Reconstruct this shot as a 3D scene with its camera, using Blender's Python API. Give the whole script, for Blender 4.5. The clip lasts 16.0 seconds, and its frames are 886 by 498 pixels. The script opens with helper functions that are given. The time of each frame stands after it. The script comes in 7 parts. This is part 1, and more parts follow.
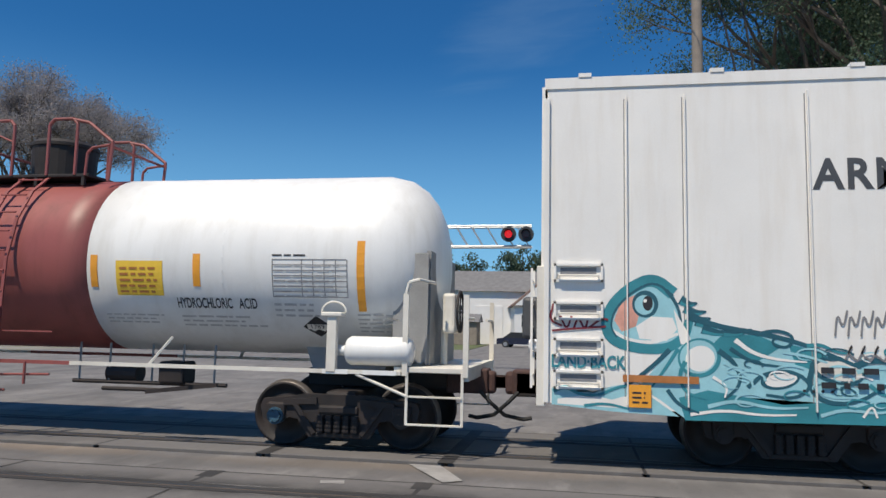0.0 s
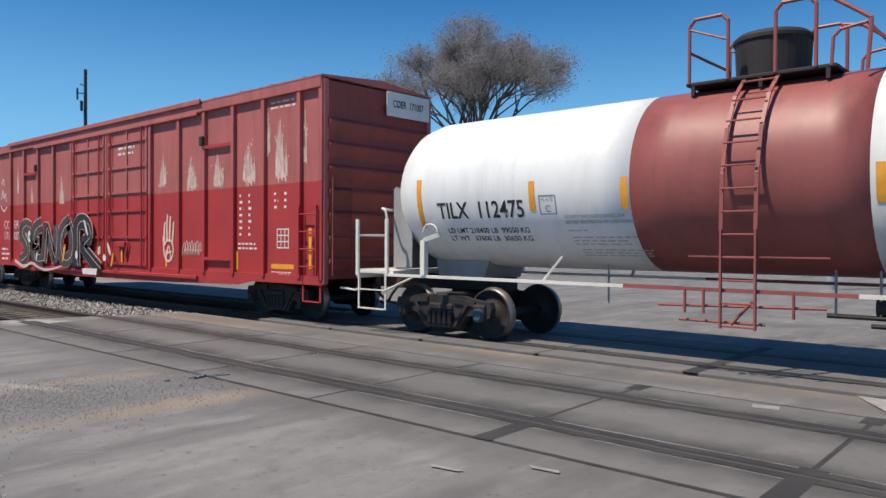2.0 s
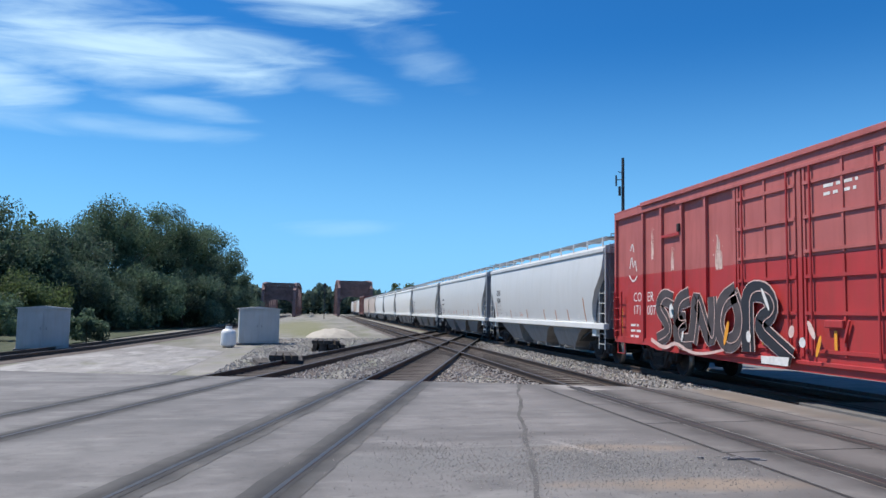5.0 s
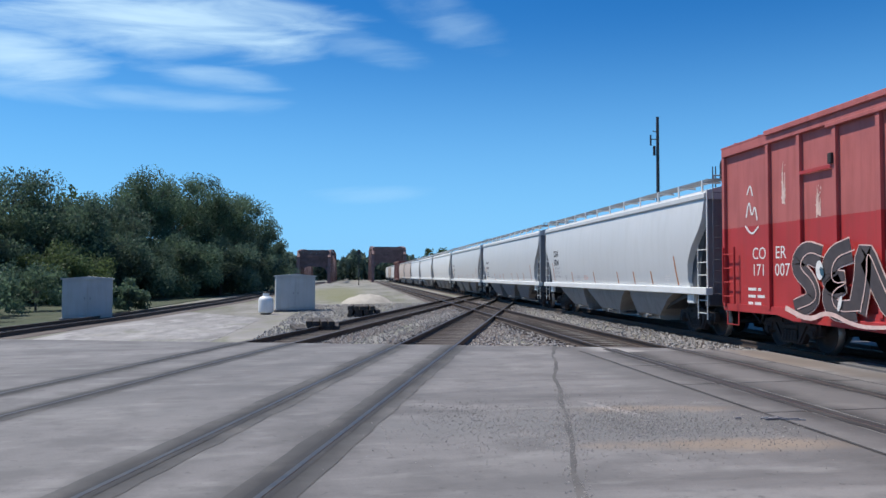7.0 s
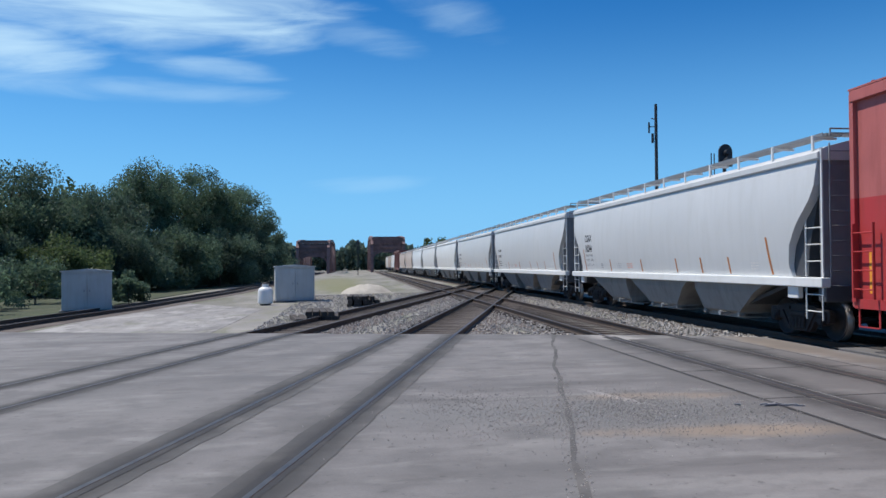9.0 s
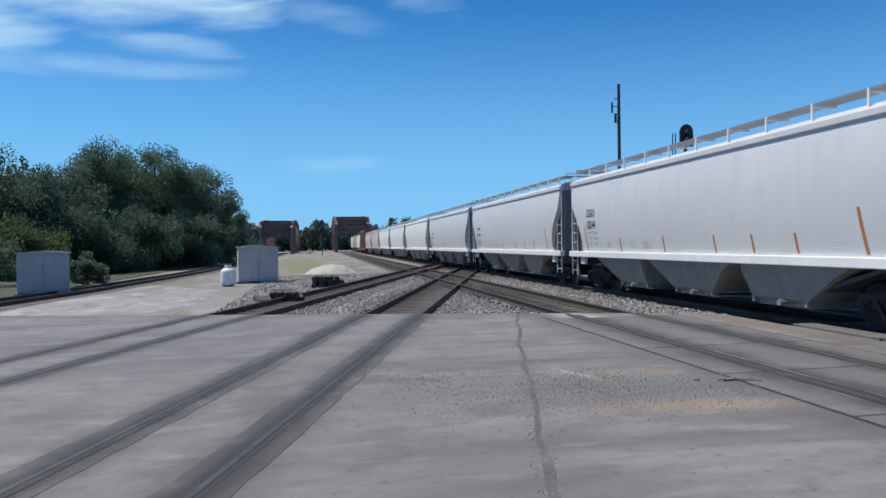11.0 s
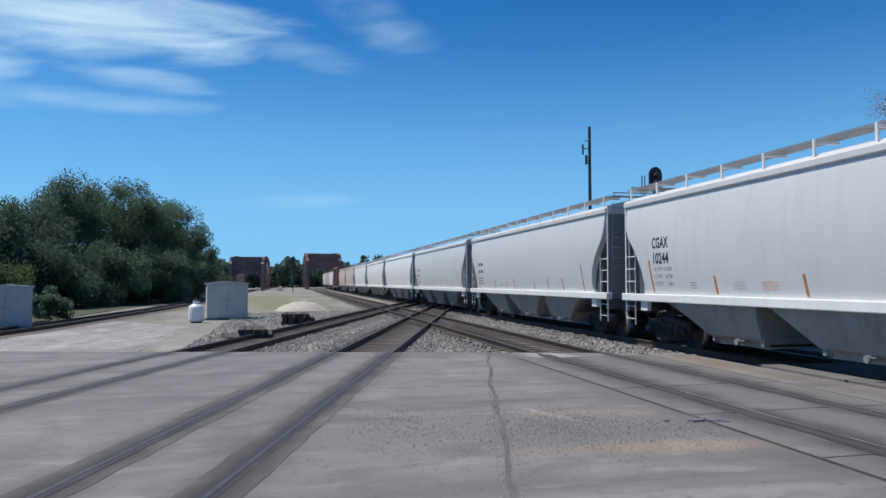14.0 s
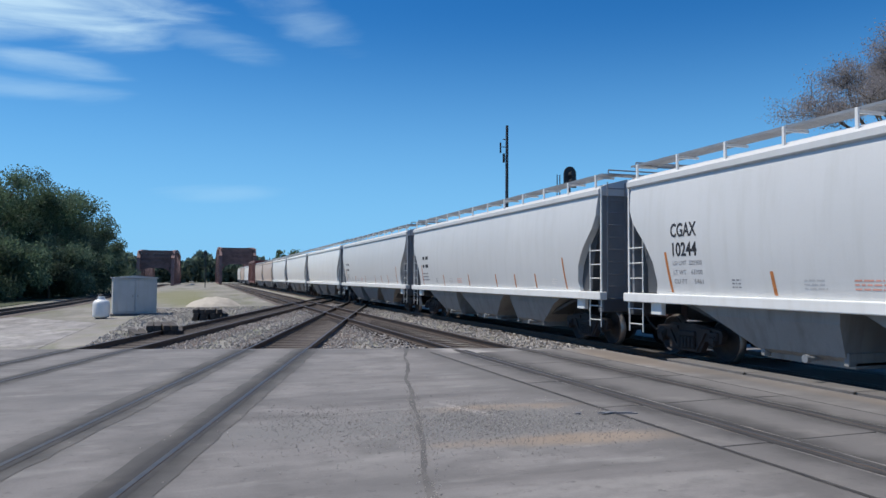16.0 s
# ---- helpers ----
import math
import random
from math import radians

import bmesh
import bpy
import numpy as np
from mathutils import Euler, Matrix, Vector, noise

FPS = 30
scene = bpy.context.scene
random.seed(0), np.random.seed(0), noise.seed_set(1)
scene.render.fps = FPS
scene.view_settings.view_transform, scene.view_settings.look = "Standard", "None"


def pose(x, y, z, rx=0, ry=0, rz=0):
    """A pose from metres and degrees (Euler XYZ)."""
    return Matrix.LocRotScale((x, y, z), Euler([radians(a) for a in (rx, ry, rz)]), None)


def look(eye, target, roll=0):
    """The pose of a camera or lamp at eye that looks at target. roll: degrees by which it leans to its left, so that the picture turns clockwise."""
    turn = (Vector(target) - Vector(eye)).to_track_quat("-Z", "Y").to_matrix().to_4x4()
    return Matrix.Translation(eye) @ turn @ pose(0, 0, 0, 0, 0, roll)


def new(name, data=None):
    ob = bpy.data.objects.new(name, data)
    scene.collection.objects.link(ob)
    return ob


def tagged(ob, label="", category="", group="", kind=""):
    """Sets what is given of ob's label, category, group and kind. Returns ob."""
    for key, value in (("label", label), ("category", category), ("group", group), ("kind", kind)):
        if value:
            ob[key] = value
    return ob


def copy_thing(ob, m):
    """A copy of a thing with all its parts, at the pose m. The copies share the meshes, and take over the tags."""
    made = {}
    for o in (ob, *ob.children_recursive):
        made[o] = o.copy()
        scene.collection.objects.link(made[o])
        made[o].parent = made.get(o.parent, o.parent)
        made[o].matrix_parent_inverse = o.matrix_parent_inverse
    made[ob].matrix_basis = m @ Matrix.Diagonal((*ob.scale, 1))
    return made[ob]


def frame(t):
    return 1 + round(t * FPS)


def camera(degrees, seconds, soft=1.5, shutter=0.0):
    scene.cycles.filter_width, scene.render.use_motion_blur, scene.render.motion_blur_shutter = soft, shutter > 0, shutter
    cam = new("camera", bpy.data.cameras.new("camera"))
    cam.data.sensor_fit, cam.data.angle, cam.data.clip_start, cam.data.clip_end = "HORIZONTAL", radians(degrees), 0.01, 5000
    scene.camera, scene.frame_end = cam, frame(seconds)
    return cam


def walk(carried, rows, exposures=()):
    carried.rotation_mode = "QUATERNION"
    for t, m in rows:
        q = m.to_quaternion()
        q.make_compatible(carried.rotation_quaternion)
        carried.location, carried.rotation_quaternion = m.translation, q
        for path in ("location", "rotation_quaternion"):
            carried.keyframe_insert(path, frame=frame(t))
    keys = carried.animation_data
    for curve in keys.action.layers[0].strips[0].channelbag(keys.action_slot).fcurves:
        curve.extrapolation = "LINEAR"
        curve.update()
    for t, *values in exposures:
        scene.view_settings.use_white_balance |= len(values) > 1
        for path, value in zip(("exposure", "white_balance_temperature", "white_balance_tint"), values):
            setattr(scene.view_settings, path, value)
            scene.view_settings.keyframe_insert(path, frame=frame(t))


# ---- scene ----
EYE = 1.635
cam = camera(61.4, 16.0)
PATH = [
    (0, pose(0, 0, EYE, 96.03, -1.16, 10.22)),
    (0.5, pose(0, 0, EYE, 95.22, -1.81, 20.69)),
    (1, pose(0, 0, EYE, 93.74, -1.33, 28.70)),
    (1.5, pose(0, 0, EYE, 91.54, -0.98, 35.43)),
    (2, pose(0, 0, EYE, 89.49, -0.28, 41.69)),
    (2.5, pose(0, 0, EYE, 89.04, 0.37, 49.22)),
    (3, pose(0, 0, EYE, 90.13, 0.23, 56.32)),
    (3.5, pose(0, 0, EYE, 92.22, -0.10, 62.62)),
    (4, pose(0, 0, EYE, 93.37, -0.40, 68.69)),
    (4.5, pose(0, 0, EYE, 94.21, -0.86, 75.24)),
    (5, pose(0, 0, EYE, 94.79, -1.05, 80.83)),
    (7.5, pose(0, 0, EYE, 91.95, -0.06, 83.37)),
    (8, pose(0, 0, EYE, 92.06, -0.04, 83.09)),
    (8.5, pose(0, 0, EYE, 91.73, 0.11, 83.13)),
    (9, pose(0, 0, EYE, 91.23, 0.35, 83.35)),
    (11.5, pose(0, 0, EYE, 89.81, 0.88, 79.72)),
    (12, pose(0, 0, EYE, 90.57, 1.14, 78.74)),
    (12.5, pose(0, 0, EYE, 91.53, 1.01, 78.44)),
    (13, pose(0, 0, EYE, 92.75, 0.62, 78.89)),
    (13.5, pose(0, 0, EYE, 93.22, 0.20, 78.89)),
    (14, pose(0, 0, EYE, 92.58, 0.01, 78.49)),
    (14.5, pose(0, 0, EYE, 91.59, -0.16, 76.92)),
    (15, pose(0, 0, EYE, 91.44, -0.05, 73.74)),
    (15.5, pose(0, 0, EYE, 92.09, 0.01, 72.20)),
    (16, pose(0, 0, EYE, 92.28, -0.30, 72.18)),
]
walk(cam, PATH, exposures=((0.0, -0.1, 7000, 10), (1.0, -0.05, 7000, 10), (2.5, 0.15, 6900, 10), (5.0, 0.2, 6350, 10), (8.0, 0.05, 6300, 10), (12.0, 0.0, 6400, 10), (16.0, 0.0, 6450, 10)))

# metres the train has rolled, by seconds
RUN = [(0, 0.00), (0.5, 1.21), (1, 2.46), (1.5, 3.66), (2, 4.90), (2.5, 6.16), (3, 7.39), (3.5, 8.67), (4, 9.90), (4.5, 11.15), (5, 12.42), (7.5, 18.45), (8, 19.73), (8.5, 21.00), (9, 22.27), (11.5, 27.76), (12, 28.96), (12.5, 30.17), (13, 31.36), (13.5, 32.54), (14, 33.76), (14.5, 34.95), (15, 36.13), (15.5, 37.30), (16, 38.49)]

RAIL_Y = 10.9          # centre line of the track the train stands on
NEAR_Y = 6.6           # centre line of the empty track before it
GAUGE = 1.505          # between rail centres


def gz(y):
    """Height of the ground's surface: it rises gently to the tracks."""
    return 0.016 * (max(-20.0, min(7.0, y)) - 10.0)


def edge_x(y):
    """Where the paved crossing ends and the ballast begins."""
    return -19.8 + 0.41 * y


# ---- daylight ----
SUN_TO = Vector((-0.22, -0.485, 1.0)).normalized()
world = bpy.data.worlds.new("sky")
scene.world = world
world.use_nodes = True
wt = world.node_tree
wt.nodes.clear()


def wnode(kind, **kw):
    n = wt.nodes.new(kind)
    for k, v in kw.items():
        if k == "op":
            n.operation = v
        else:
            n.inputs[k].default_value = v
    return n


sky = wt.nodes.new("ShaderNodeTexSky")
sky.sky_type = "NISHITA"
sky.sun_disc = False
sky.sun_elevation = math.asin(SUN_TO.z)
sky.sun_rotation = math.atan2(SUN_TO.x, SUN_TO.y)
sky.air_density, sky.dust_density, sky.ozone_density = 1.0, 0.15, 2.0
tc = wt.nodes.new("ShaderNodeTexCoord")
sep = wt.nodes.new("ShaderNodeSeparateXYZ")
wt.links.new(tc.outputs["Generated"], sep.inputs[0])
# directions as bearing and height in degrees, a little warped, so that streaks of cirrus can lie on them
def math_node(op, a, b=None, c=None):
    n = wt.nodes.new("ShaderNodeMath")
    n.operation = op
    for i, v in enumerate((a, b, c)):
        if v is None:
            continue
        if isinstance(v, (int, float)):
            n.inputs[i].default_value = v
        else:
            wt.links.new(v, n.inputs[i])
    return n.outputs[0]


neg_x = math_node("MULTIPLY", sep.outputs["X"], -1.0)
bearing = math_node("MULTIPLY", math_node("ARCTAN2", neg_x, sep.outputs["Y"]), 57.2958)
height = math_node("MULTIPLY", math_node("ARCSINE", sep.outputs["Z"]), 57.2958)
flow = wt.nodes.new("ShaderNodeCombineXYZ")
wt.links.new(math_node("MULTIPLY", bearing, 0.10), flow.inputs[0])
wt.links.new(math_node("MULTIPLY_ADD", bearing, 0.05, math_node("MULTIPLY", height, 0.62)), flow.inputs[1])
cn = wt.nodes.new("ShaderNodeTexNoise")
cn.inputs["Scale"].default_value = 1.0
cn.inputs["Detail"].default_value = 7
cn.inputs["Roughness"].default_value = 0.55
cn.inputs["Distortion"].default_value = 0.5
wt.links.new(flow.outputs[0], cn.inputs["Vector"])
wisp = cn.outputs["Fac"]
cover = None
# cirrus streaks: bearing, height, half length, half depth, slant, thickness
for az, el, ha, he, slant, thick in ((104.0, 17.8, 12.5, 2.4, 0.03, 1.0), (113.5, 14.6, 6.0, 1.6, 0.0, 0.9), (101.5, 14.3, 5.0, 0.9, -0.05, 0.55),
                                     (107, 12.5, 10.0, 0.9, 0.02, 0.4), (89.3, 17.0, 4.5, 1.1, -0.15, 0.35), (83.5, 19.4, 4.5, 1.8, -0.35, 0.32),
                                     (92.0, 23.0, 9.0, 1.8, -0.03, 0.9), (113, 21.5, 10.0, 2.6, 0.0, 0.9), (89.0, 6.2, 4.0, 0.6, 0.05, 0.22), (4.0, 22.5, 7.0, 3.0, 0.3, 0.07)):
    du = math_node("DIVIDE", math_node("SUBTRACT", bearing, az), ha)
    dv = math_node("DIVIDE", math_node("SUBTRACT", math_node("MULTIPLY_ADD", math_node("SUBTRACT", bearing, az), slant, height), el), he)
    d2 = math_node("ADD", math_node("MULTIPLY", du, du), math_node("MULTIPLY", dv, dv))
    body = math_node("SUBTRACT", math_node("MULTIPLY_ADD", wisp, 3.6, -1.0), d2)
    soft = wt.nodes.new("ShaderNodeMapRange")
    soft.interpolation_type = "SMOOTHSTEP"
    soft.inputs["From Min"].default_value, soft.inputs["From Max"].default_value = -0.85, 1.65
    soft.inputs["To Max"].default_value = thick * 0.82
    wt.links.new(body, soft.inputs["Value"])
    cover = soft.outputs[0] if cover is None else math_node("MAXIMUM", cover, soft.outputs[0])
hs = wt.nodes.new("ShaderNodeHueSaturation")
hs.inputs["Hue"].default_value = 0.5
hs.inputs["Saturation"].default_value = 1.25
hs.inputs["Value"].default_value = 1.0
wt.links.new(sky.outputs[0], hs.inputs["Color"])
mx = wt.nodes.new("ShaderNodeMix")
mx.data_type = "RGBA"
mx.inputs["B"].default_value = (7.4, 10.0, 11.4, 1)
wt.links.new(cover, mx.inputs["Factor"])
tint = wt.nodes.new("ShaderNodeMix")
tint.data_type, tint.blend_type = "RGBA", "MULTIPLY"
tint.inputs["Factor"].default_value = 1.0
tint.inputs["B"].default_value = (0.31, 0.86, 1.20, 1)
wt.links.new(hs.outputs[0], tint.inputs["A"])
# pale haze toward the horizon
hz = wt.nodes.new("ShaderNodeMapRange")
hz.interpolation_type = "SMOOTHSTEP"
hz.inputs["From Min"].default_value, hz.inputs["From Max"].default_value = -0.02, 0.36
hz.inputs["To Min"].default_value, hz.inputs["To Max"].default_value = 0.85, 0.0
wt.links.new(sep.outputs["Z"], hz.inputs["Value"])
haze = wt.nodes.new("ShaderNodeMix")
haze.data_type = "RGBA"
haze.inputs["B"].default_value = (2.8, 6.4, 10.7, 1)
wt.links.new(hz.outputs[0], haze.inputs["Factor"])
wt.links.new(tint.outputs["Result"], haze.inputs["A"])
wt.links.new(haze.outputs["Result"], mx.inputs["A"])
bg = wt.nodes.new("ShaderNodeBackground")
bg.inputs["Strength"].default_value = 0.09
wt.links.new(mx.outputs["Result"], bg.inputs["Color"])
wo = wt.nodes.new("ShaderNodeOutputWorld")
wt.links.new(bg.outputs[0], wo.inputs[0])

sun = bpy.data.lights.new("sun", "SUN")
sun.energy, sun.angle, sun.color = 4.9, radians(0.53), (1.0, 0.93, 0.82)
sun_ob = new("sun", sun)
sun_ob.matrix_world = look(SUN_TO * 100, (0, 0, 0))


# ---- materials ----
def material(name, color, rough=0.6, metal=0.0, var=0.12, scale=3.0, fine=60.0, bump=0.15, dirt=None, dirt_amt=0.0,
             streak=False, depth=0.004, per_object=0.0):
    """A painted or mineral surface: broad and fine variation, dirt that gathers in patches or runs down in streaks, fine relief."""
    m = bpy.data.materials.new(name)
    m.use_nodes = True
    nt = m.node_tree
    N, L = nt.nodes, nt.links
    b = N["Principled BSDF"]
    co = N.new("ShaderNodeTexCoord")
    n1 = N.new("ShaderNodeTexNoise")
    n1.inputs["Scale"].default_value, n1.inputs["Detail"].default_value = scale, 5
    n2 = N.new("ShaderNodeTexNoise")
    n2.inputs["Scale"].default_value, n2.inputs["Detail"].default_value = fine, 3
    for n in (n1, n2):
        L.new(co.outputs["Object"], n.inputs["Vector"])
    add = N.new("ShaderNodeMath")
    add.operation = "MULTIPLY_ADD"
    add.inputs[1].default_value = 0.35
    L.new(n2.outputs["Fac"], add.inputs[0])
    L.new(n1.outputs["Fac"], add.inputs[2])
    mr = N.new("ShaderNodeMapRange")
    mr.inputs["From Min"].default_value, mr.inputs["From Max"].default_value = 0.4, 0.95
    mr.inputs["To Min"].default_value, mr.inputs["To Max"].default_value = 1 - var, 1 + var * 0.7
    L.new(add.outputs[0], mr.inputs["Value"])
    fac = mr.outputs[0]
    if per_object:
        oi = N.new("ShaderNodeObjectInfo")
        om = N.new("ShaderNodeMapRange")
        om.inputs["To Min"].default_value, om.inputs["To Max"].default_value = 1 - per_object, 1 + per_object
        L.new(oi.outputs["Random"], om.inputs["Value"])
        mu = N.new("ShaderNodeMath")
        mu.operation = "MULTIPLY"
        L.new(fac, mu.inputs[0])
        L.new(om.outputs[0], mu.inputs[1])
        fac = mu.outputs[0]
    sc = N.new("ShaderNodeVectorMath")
    sc.operation = "SCALE"
    sc.inputs[0].default_value = color
    L.new(fac, sc.inputs["Scale"])
    out = sc.outputs[0]
    if dirt:
        mp = N.new("ShaderNodeMapping")
        mp.inputs["Scale"].default_value = (1.0, 1.0, 0.12) if streak else (0.6, 0.6, 0.6)
        L.new(co.outputs["Object"], mp.inputs["Vector"])
        n3 = N.new("ShaderNodeTexNoise")
        n3.inputs["Scale"].default_value, n3.inputs["Detail"].default_value, n3.inputs["Roughness"].default_value = 4.0 if streak else 1.6, 8, 0.62
        L.new(mp.outputs[0], n3.inputs["Vector"])
        r3 = N.new("ShaderNodeMapRange")
        r3.inputs["From Min"].default_value, r3.inputs["From Max"].default_value = 0.47, 0.72
        r3.inputs["To Max"].default_value = dirt_amt
        L.new(n3.outputs["Fac"], r3.inputs["Value"])
        mix = N.new("ShaderNodeMix")
        mix.data_type = "RGBA"
        mix.inputs["B"].default_value = (*dirt, 1)
        L.new(r3.outputs[0], mix.inputs["Factor"])
        L.new(out, mix.inputs["A"])
        out = mix.outputs["Result"]
    L.new(out, b.inputs["Base Color"])
    rr = N.new("ShaderNodeMapRange")
    rr.inputs["To Min"].default_value, rr.inputs["To Max"].default_value = max(0.05, rough - 0.12), min(1.0, rough + 0.12)
    L.new(n1.outputs["Fac"], rr.inputs["Value"])
    L.new(rr.outputs[0], b.inputs["Roughness"])
    b.inputs["Metallic"].default_value = metal
    if bump:
        bp = N.new("ShaderNodeBump")
        bp.inputs["Strength"].default_value, bp.inputs["Distance"].default_value = bump, depth
        L.new(add.outputs[0], bp.inputs["Height"])
        L.new(bp.outputs[0], b.inputs["Normal"])
    return m


def glow(name, color, strength):
    m = material(name, color, 0.3, bump=0)
    b = m.node_tree.nodes["Principled BSDF"]
    b.inputs["Emission Color"].default_value = (*color, 1)
    b.inputs["Emission Strength"].default_value = strength
    return m


def blobs(m, spots, color, fine=0.9):
    """Lay soft-edged stains of one colour over a material: (x, y, half length, half width, turn, strength)."""
    nt = m.node_tree
    N, L = nt.nodes, nt.links
    b = N["Principled BSDF"]
    src = b.inputs["Base Color"].links[0].from_socket
    co = N.new("ShaderNodeTexCoord")
    nz = N.new("ShaderNodeTexNoise")
    nz.inputs["Scale"].default_value, nz.inputs["Detail"].default_value, nz.inputs["Roughness"].default_value = fine, 8, 0.7
    L.new(co.outputs["Object"], nz.inputs["Vector"])
    for x, y, a, w, turn, k in spots:
        mp = N.new("ShaderNodeMapping")
        mp.vector_type = "TEXTURE"
        mp.inputs["Location"].default_value = (x, y, 0)
        mp.inputs["Rotation"].default_value = (0, 0, radians(turn))
        mp.inputs["Scale"].default_value = (a, w, 1000)
        L.new(co.outputs["Object"], mp.inputs["Vector"])
        ln = N.new("ShaderNodeVectorMath")
        ln.operation = "LENGTH"
        L.new(mp.outputs[0], ln.inputs[0])
        ad = N.new("ShaderNodeMath")
        ad.operation = "MULTIPLY_ADD"
        ad.inputs[1].default_value = 1.5
        L.new(nz.outputs["Fac"], ad.inputs[0])
        L.new(ln.outputs["Value"], ad.inputs[2])
        r = N.new("ShaderNodeMapRange")
        r.interpolation_type = "SMOOTHSTEP"
        r.inputs["From Min"].default_value, r.inputs["From Max"].default_value = 1.9, 1.1
        r.inputs["To Min"].default_value, r.inputs["To Max"].default_value = 0, k
        L.new(ad.outputs[0], r.inputs["Value"])
        mix = N.new("ShaderNodeMix")
        mix.data_type = "RGBA"
        mix.inputs["B"].default_value = (*color, 1)
        L.new(r.outputs[0], mix.inputs["Factor"])
        L.new(src, mix.inputs["A"])
        src = mix.outputs["Result"]
    L.new(src, b.inputs["Base Color"])


def bands(m, color, stretch, amount, low=0.5, high=0.68):
    """Broad worn bands, drawn out along one direction, laid over a material."""
    nt = m.node_tree
    N, L = nt.nodes, nt.links
    b = N["Principled BSDF"]
    src = b.inputs["Base Color"].links[0].from_socket
    co = N.new("ShaderNodeTexCoord")
    mp = N.new("ShaderNodeMapping")
    mp.inputs["Scale"].default_value = stretch
    L.new(co.outputs["Object"], mp.inputs["Vector"])
    nz = N.new("ShaderNodeTexNoise")
    nz.inputs["Scale"].default_value, nz.inputs["Detail"].default_value, nz.inputs["Roughness"].default_value = 1.0, 6, 0.6
    L.new(mp.outputs[0], nz.inputs["Vector"])
    r = N.new("ShaderNodeMapRange")
    r.interpolation_type = "SMOOTHSTEP"
    r.inputs["From Min"].default_value, r.inputs["From Max"].default_value, r.inputs["To Max"].default_value = low, high, amount
    L.new(nz.outputs["Fac"], r.inputs["Value"])
    mix = N.new("ShaderNodeMix")
    mix.data_type = "RGBA"
    mix.inputs["B"].default_value = (*color, 1)
    L.new(r.outputs[0], mix.inputs["Factor"])
    L.new(src, mix.inputs["A"])
    L.new(mix.outputs["Result"], b.inputs["Base Color"])


def soil(m, lines, color, half, k):
    """Grime worn into a surface along straight rails y = p + q x, with a ragged soft edge."""
    nt = m.node_tree
    N, L = nt.nodes, nt.links
    b = N["Principled BSDF"]
    src = b.inputs["Base Color"].links[0].from_socket
    geo = N.new("ShaderNodeNewGeometry")
    nz = N.new("ShaderNodeTexNoise")
    nz.inputs["Scale"].default_value, nz.inputs["Detail"].default_value, nz.inputs["Roughness"].default_value = 0.9, 7, 0.65
    L.new(geo.outputs["Position"], nz.inputs["Vector"])
    for p, q in lines:
        dt = N.new("ShaderNodeVectorMath")
        dt.operation = "DOT_PRODUCT"
        c = 1 / math.sqrt(1 + q * q)
        dt.inputs[1].default_value = (-q * c, c, 0)
        L.new(geo.outputs["Position"], dt.inputs[0])
        off = N.new("ShaderNodeMath")
        off.operation = "SUBTRACT"
        off.inputs[1].default_value = p * c
        L.new(dt.outputs["Value"], off.inputs[0])
        ab = N.new("ShaderNodeMath")
        ab.operation = "ABSOLUTE"
        L.new(off.outputs[0], ab.inputs[0])
        wob = N.new("ShaderNodeMath")
        wob.operation = "MULTIPLY_ADD"
        wob.inputs[1].default_value = half * 2.2
        L.new(nz.outputs["Fac"], wob.inputs[0])
        L.new(ab.outputs[0], wob.inputs[2])
        r = N.new("ShaderNodeMapRange")
        r.interpolation_type = "SMOOTHSTEP"
        r.inputs["From Min"].default_value, r.inputs["From Max"].default_value = half * 2.4, half * 1.1
        r.inputs["To Min"].default_value, r.inputs["To Max"].default_value = 0, k
        L.new(wob.outputs[0], r.inputs["Value"])
        mix = N.new("ShaderNodeMix")
        mix.data_type = "RGBA"
        mix.inputs["B"].default_value = (*color, 1)
        L.new(r.outputs[0], mix.inputs["Factor"])
        L.new(src, mix.inputs["A"])
        src = mix.outputs["Result"]
    L.new(src, b.inputs["Base Color"])


CONCRETE = material("concrete", (0.185, 0.176, 0.172), 0.85, var=0.32, scale=0.5, fine=45, bump=0.5, dirt=(0.13, 0.125, 0.122), dirt_amt=0.6, depth=0.006)
PANEL = material("panel_concrete", (0.138, 0.131, 0.128), 0.85, var=0.16, scale=0.9, fine=50, bump=0.5, dirt=(0.11, 0.105, 0.1), dirt_amt=0.7, per_object=0.07)
TAR = material("tar", (0.032, 0.03, 0.03), 0.8, var=0.3, scale=2, fine=40, bump=0.4, dirt=(0.09, 0.085, 0.08), dirt_amt=0.5)
STRIP = material("worn_asphalt", (0.085, 0.082, 0.08), 0.9, var=0.35, scale=1.2, fine=60, bump=0.6, dirt=(0.16, 0.15, 0.14), dirt_amt=0.6, depth=0.006)
BALLAST = material("ballast", (0.28, 0.262, 0.24), 0.95, var=0.5, scale=6, fine=28, bump=1.0, dirt=(0.17, 0.13, 0.1), dirt_amt=0.5, depth=0.03)
STONE = material("ballast_stone", (0.35, 0.325, 0.30), 0.9, var=0.35, scale=9, fine=50, bump=0.4)
RUSTBED = material("oily_ballast", (0.10, 0.08, 0.068), 0.95, var=0.4, scale=5, fine=30, bump=0.9, dirt=(0.2, 0.17, 0.145), dirt_amt=0.6, depth=0.02)
GRAVEL = material("pale_gravel", (0.28, 0.268, 0.258), 0.95, var=0.25, scale=1.5, fine=35, bump=0.8, dirt=(0.3, 0.28, 0.25), dirt_amt=0.6, depth=0.015)
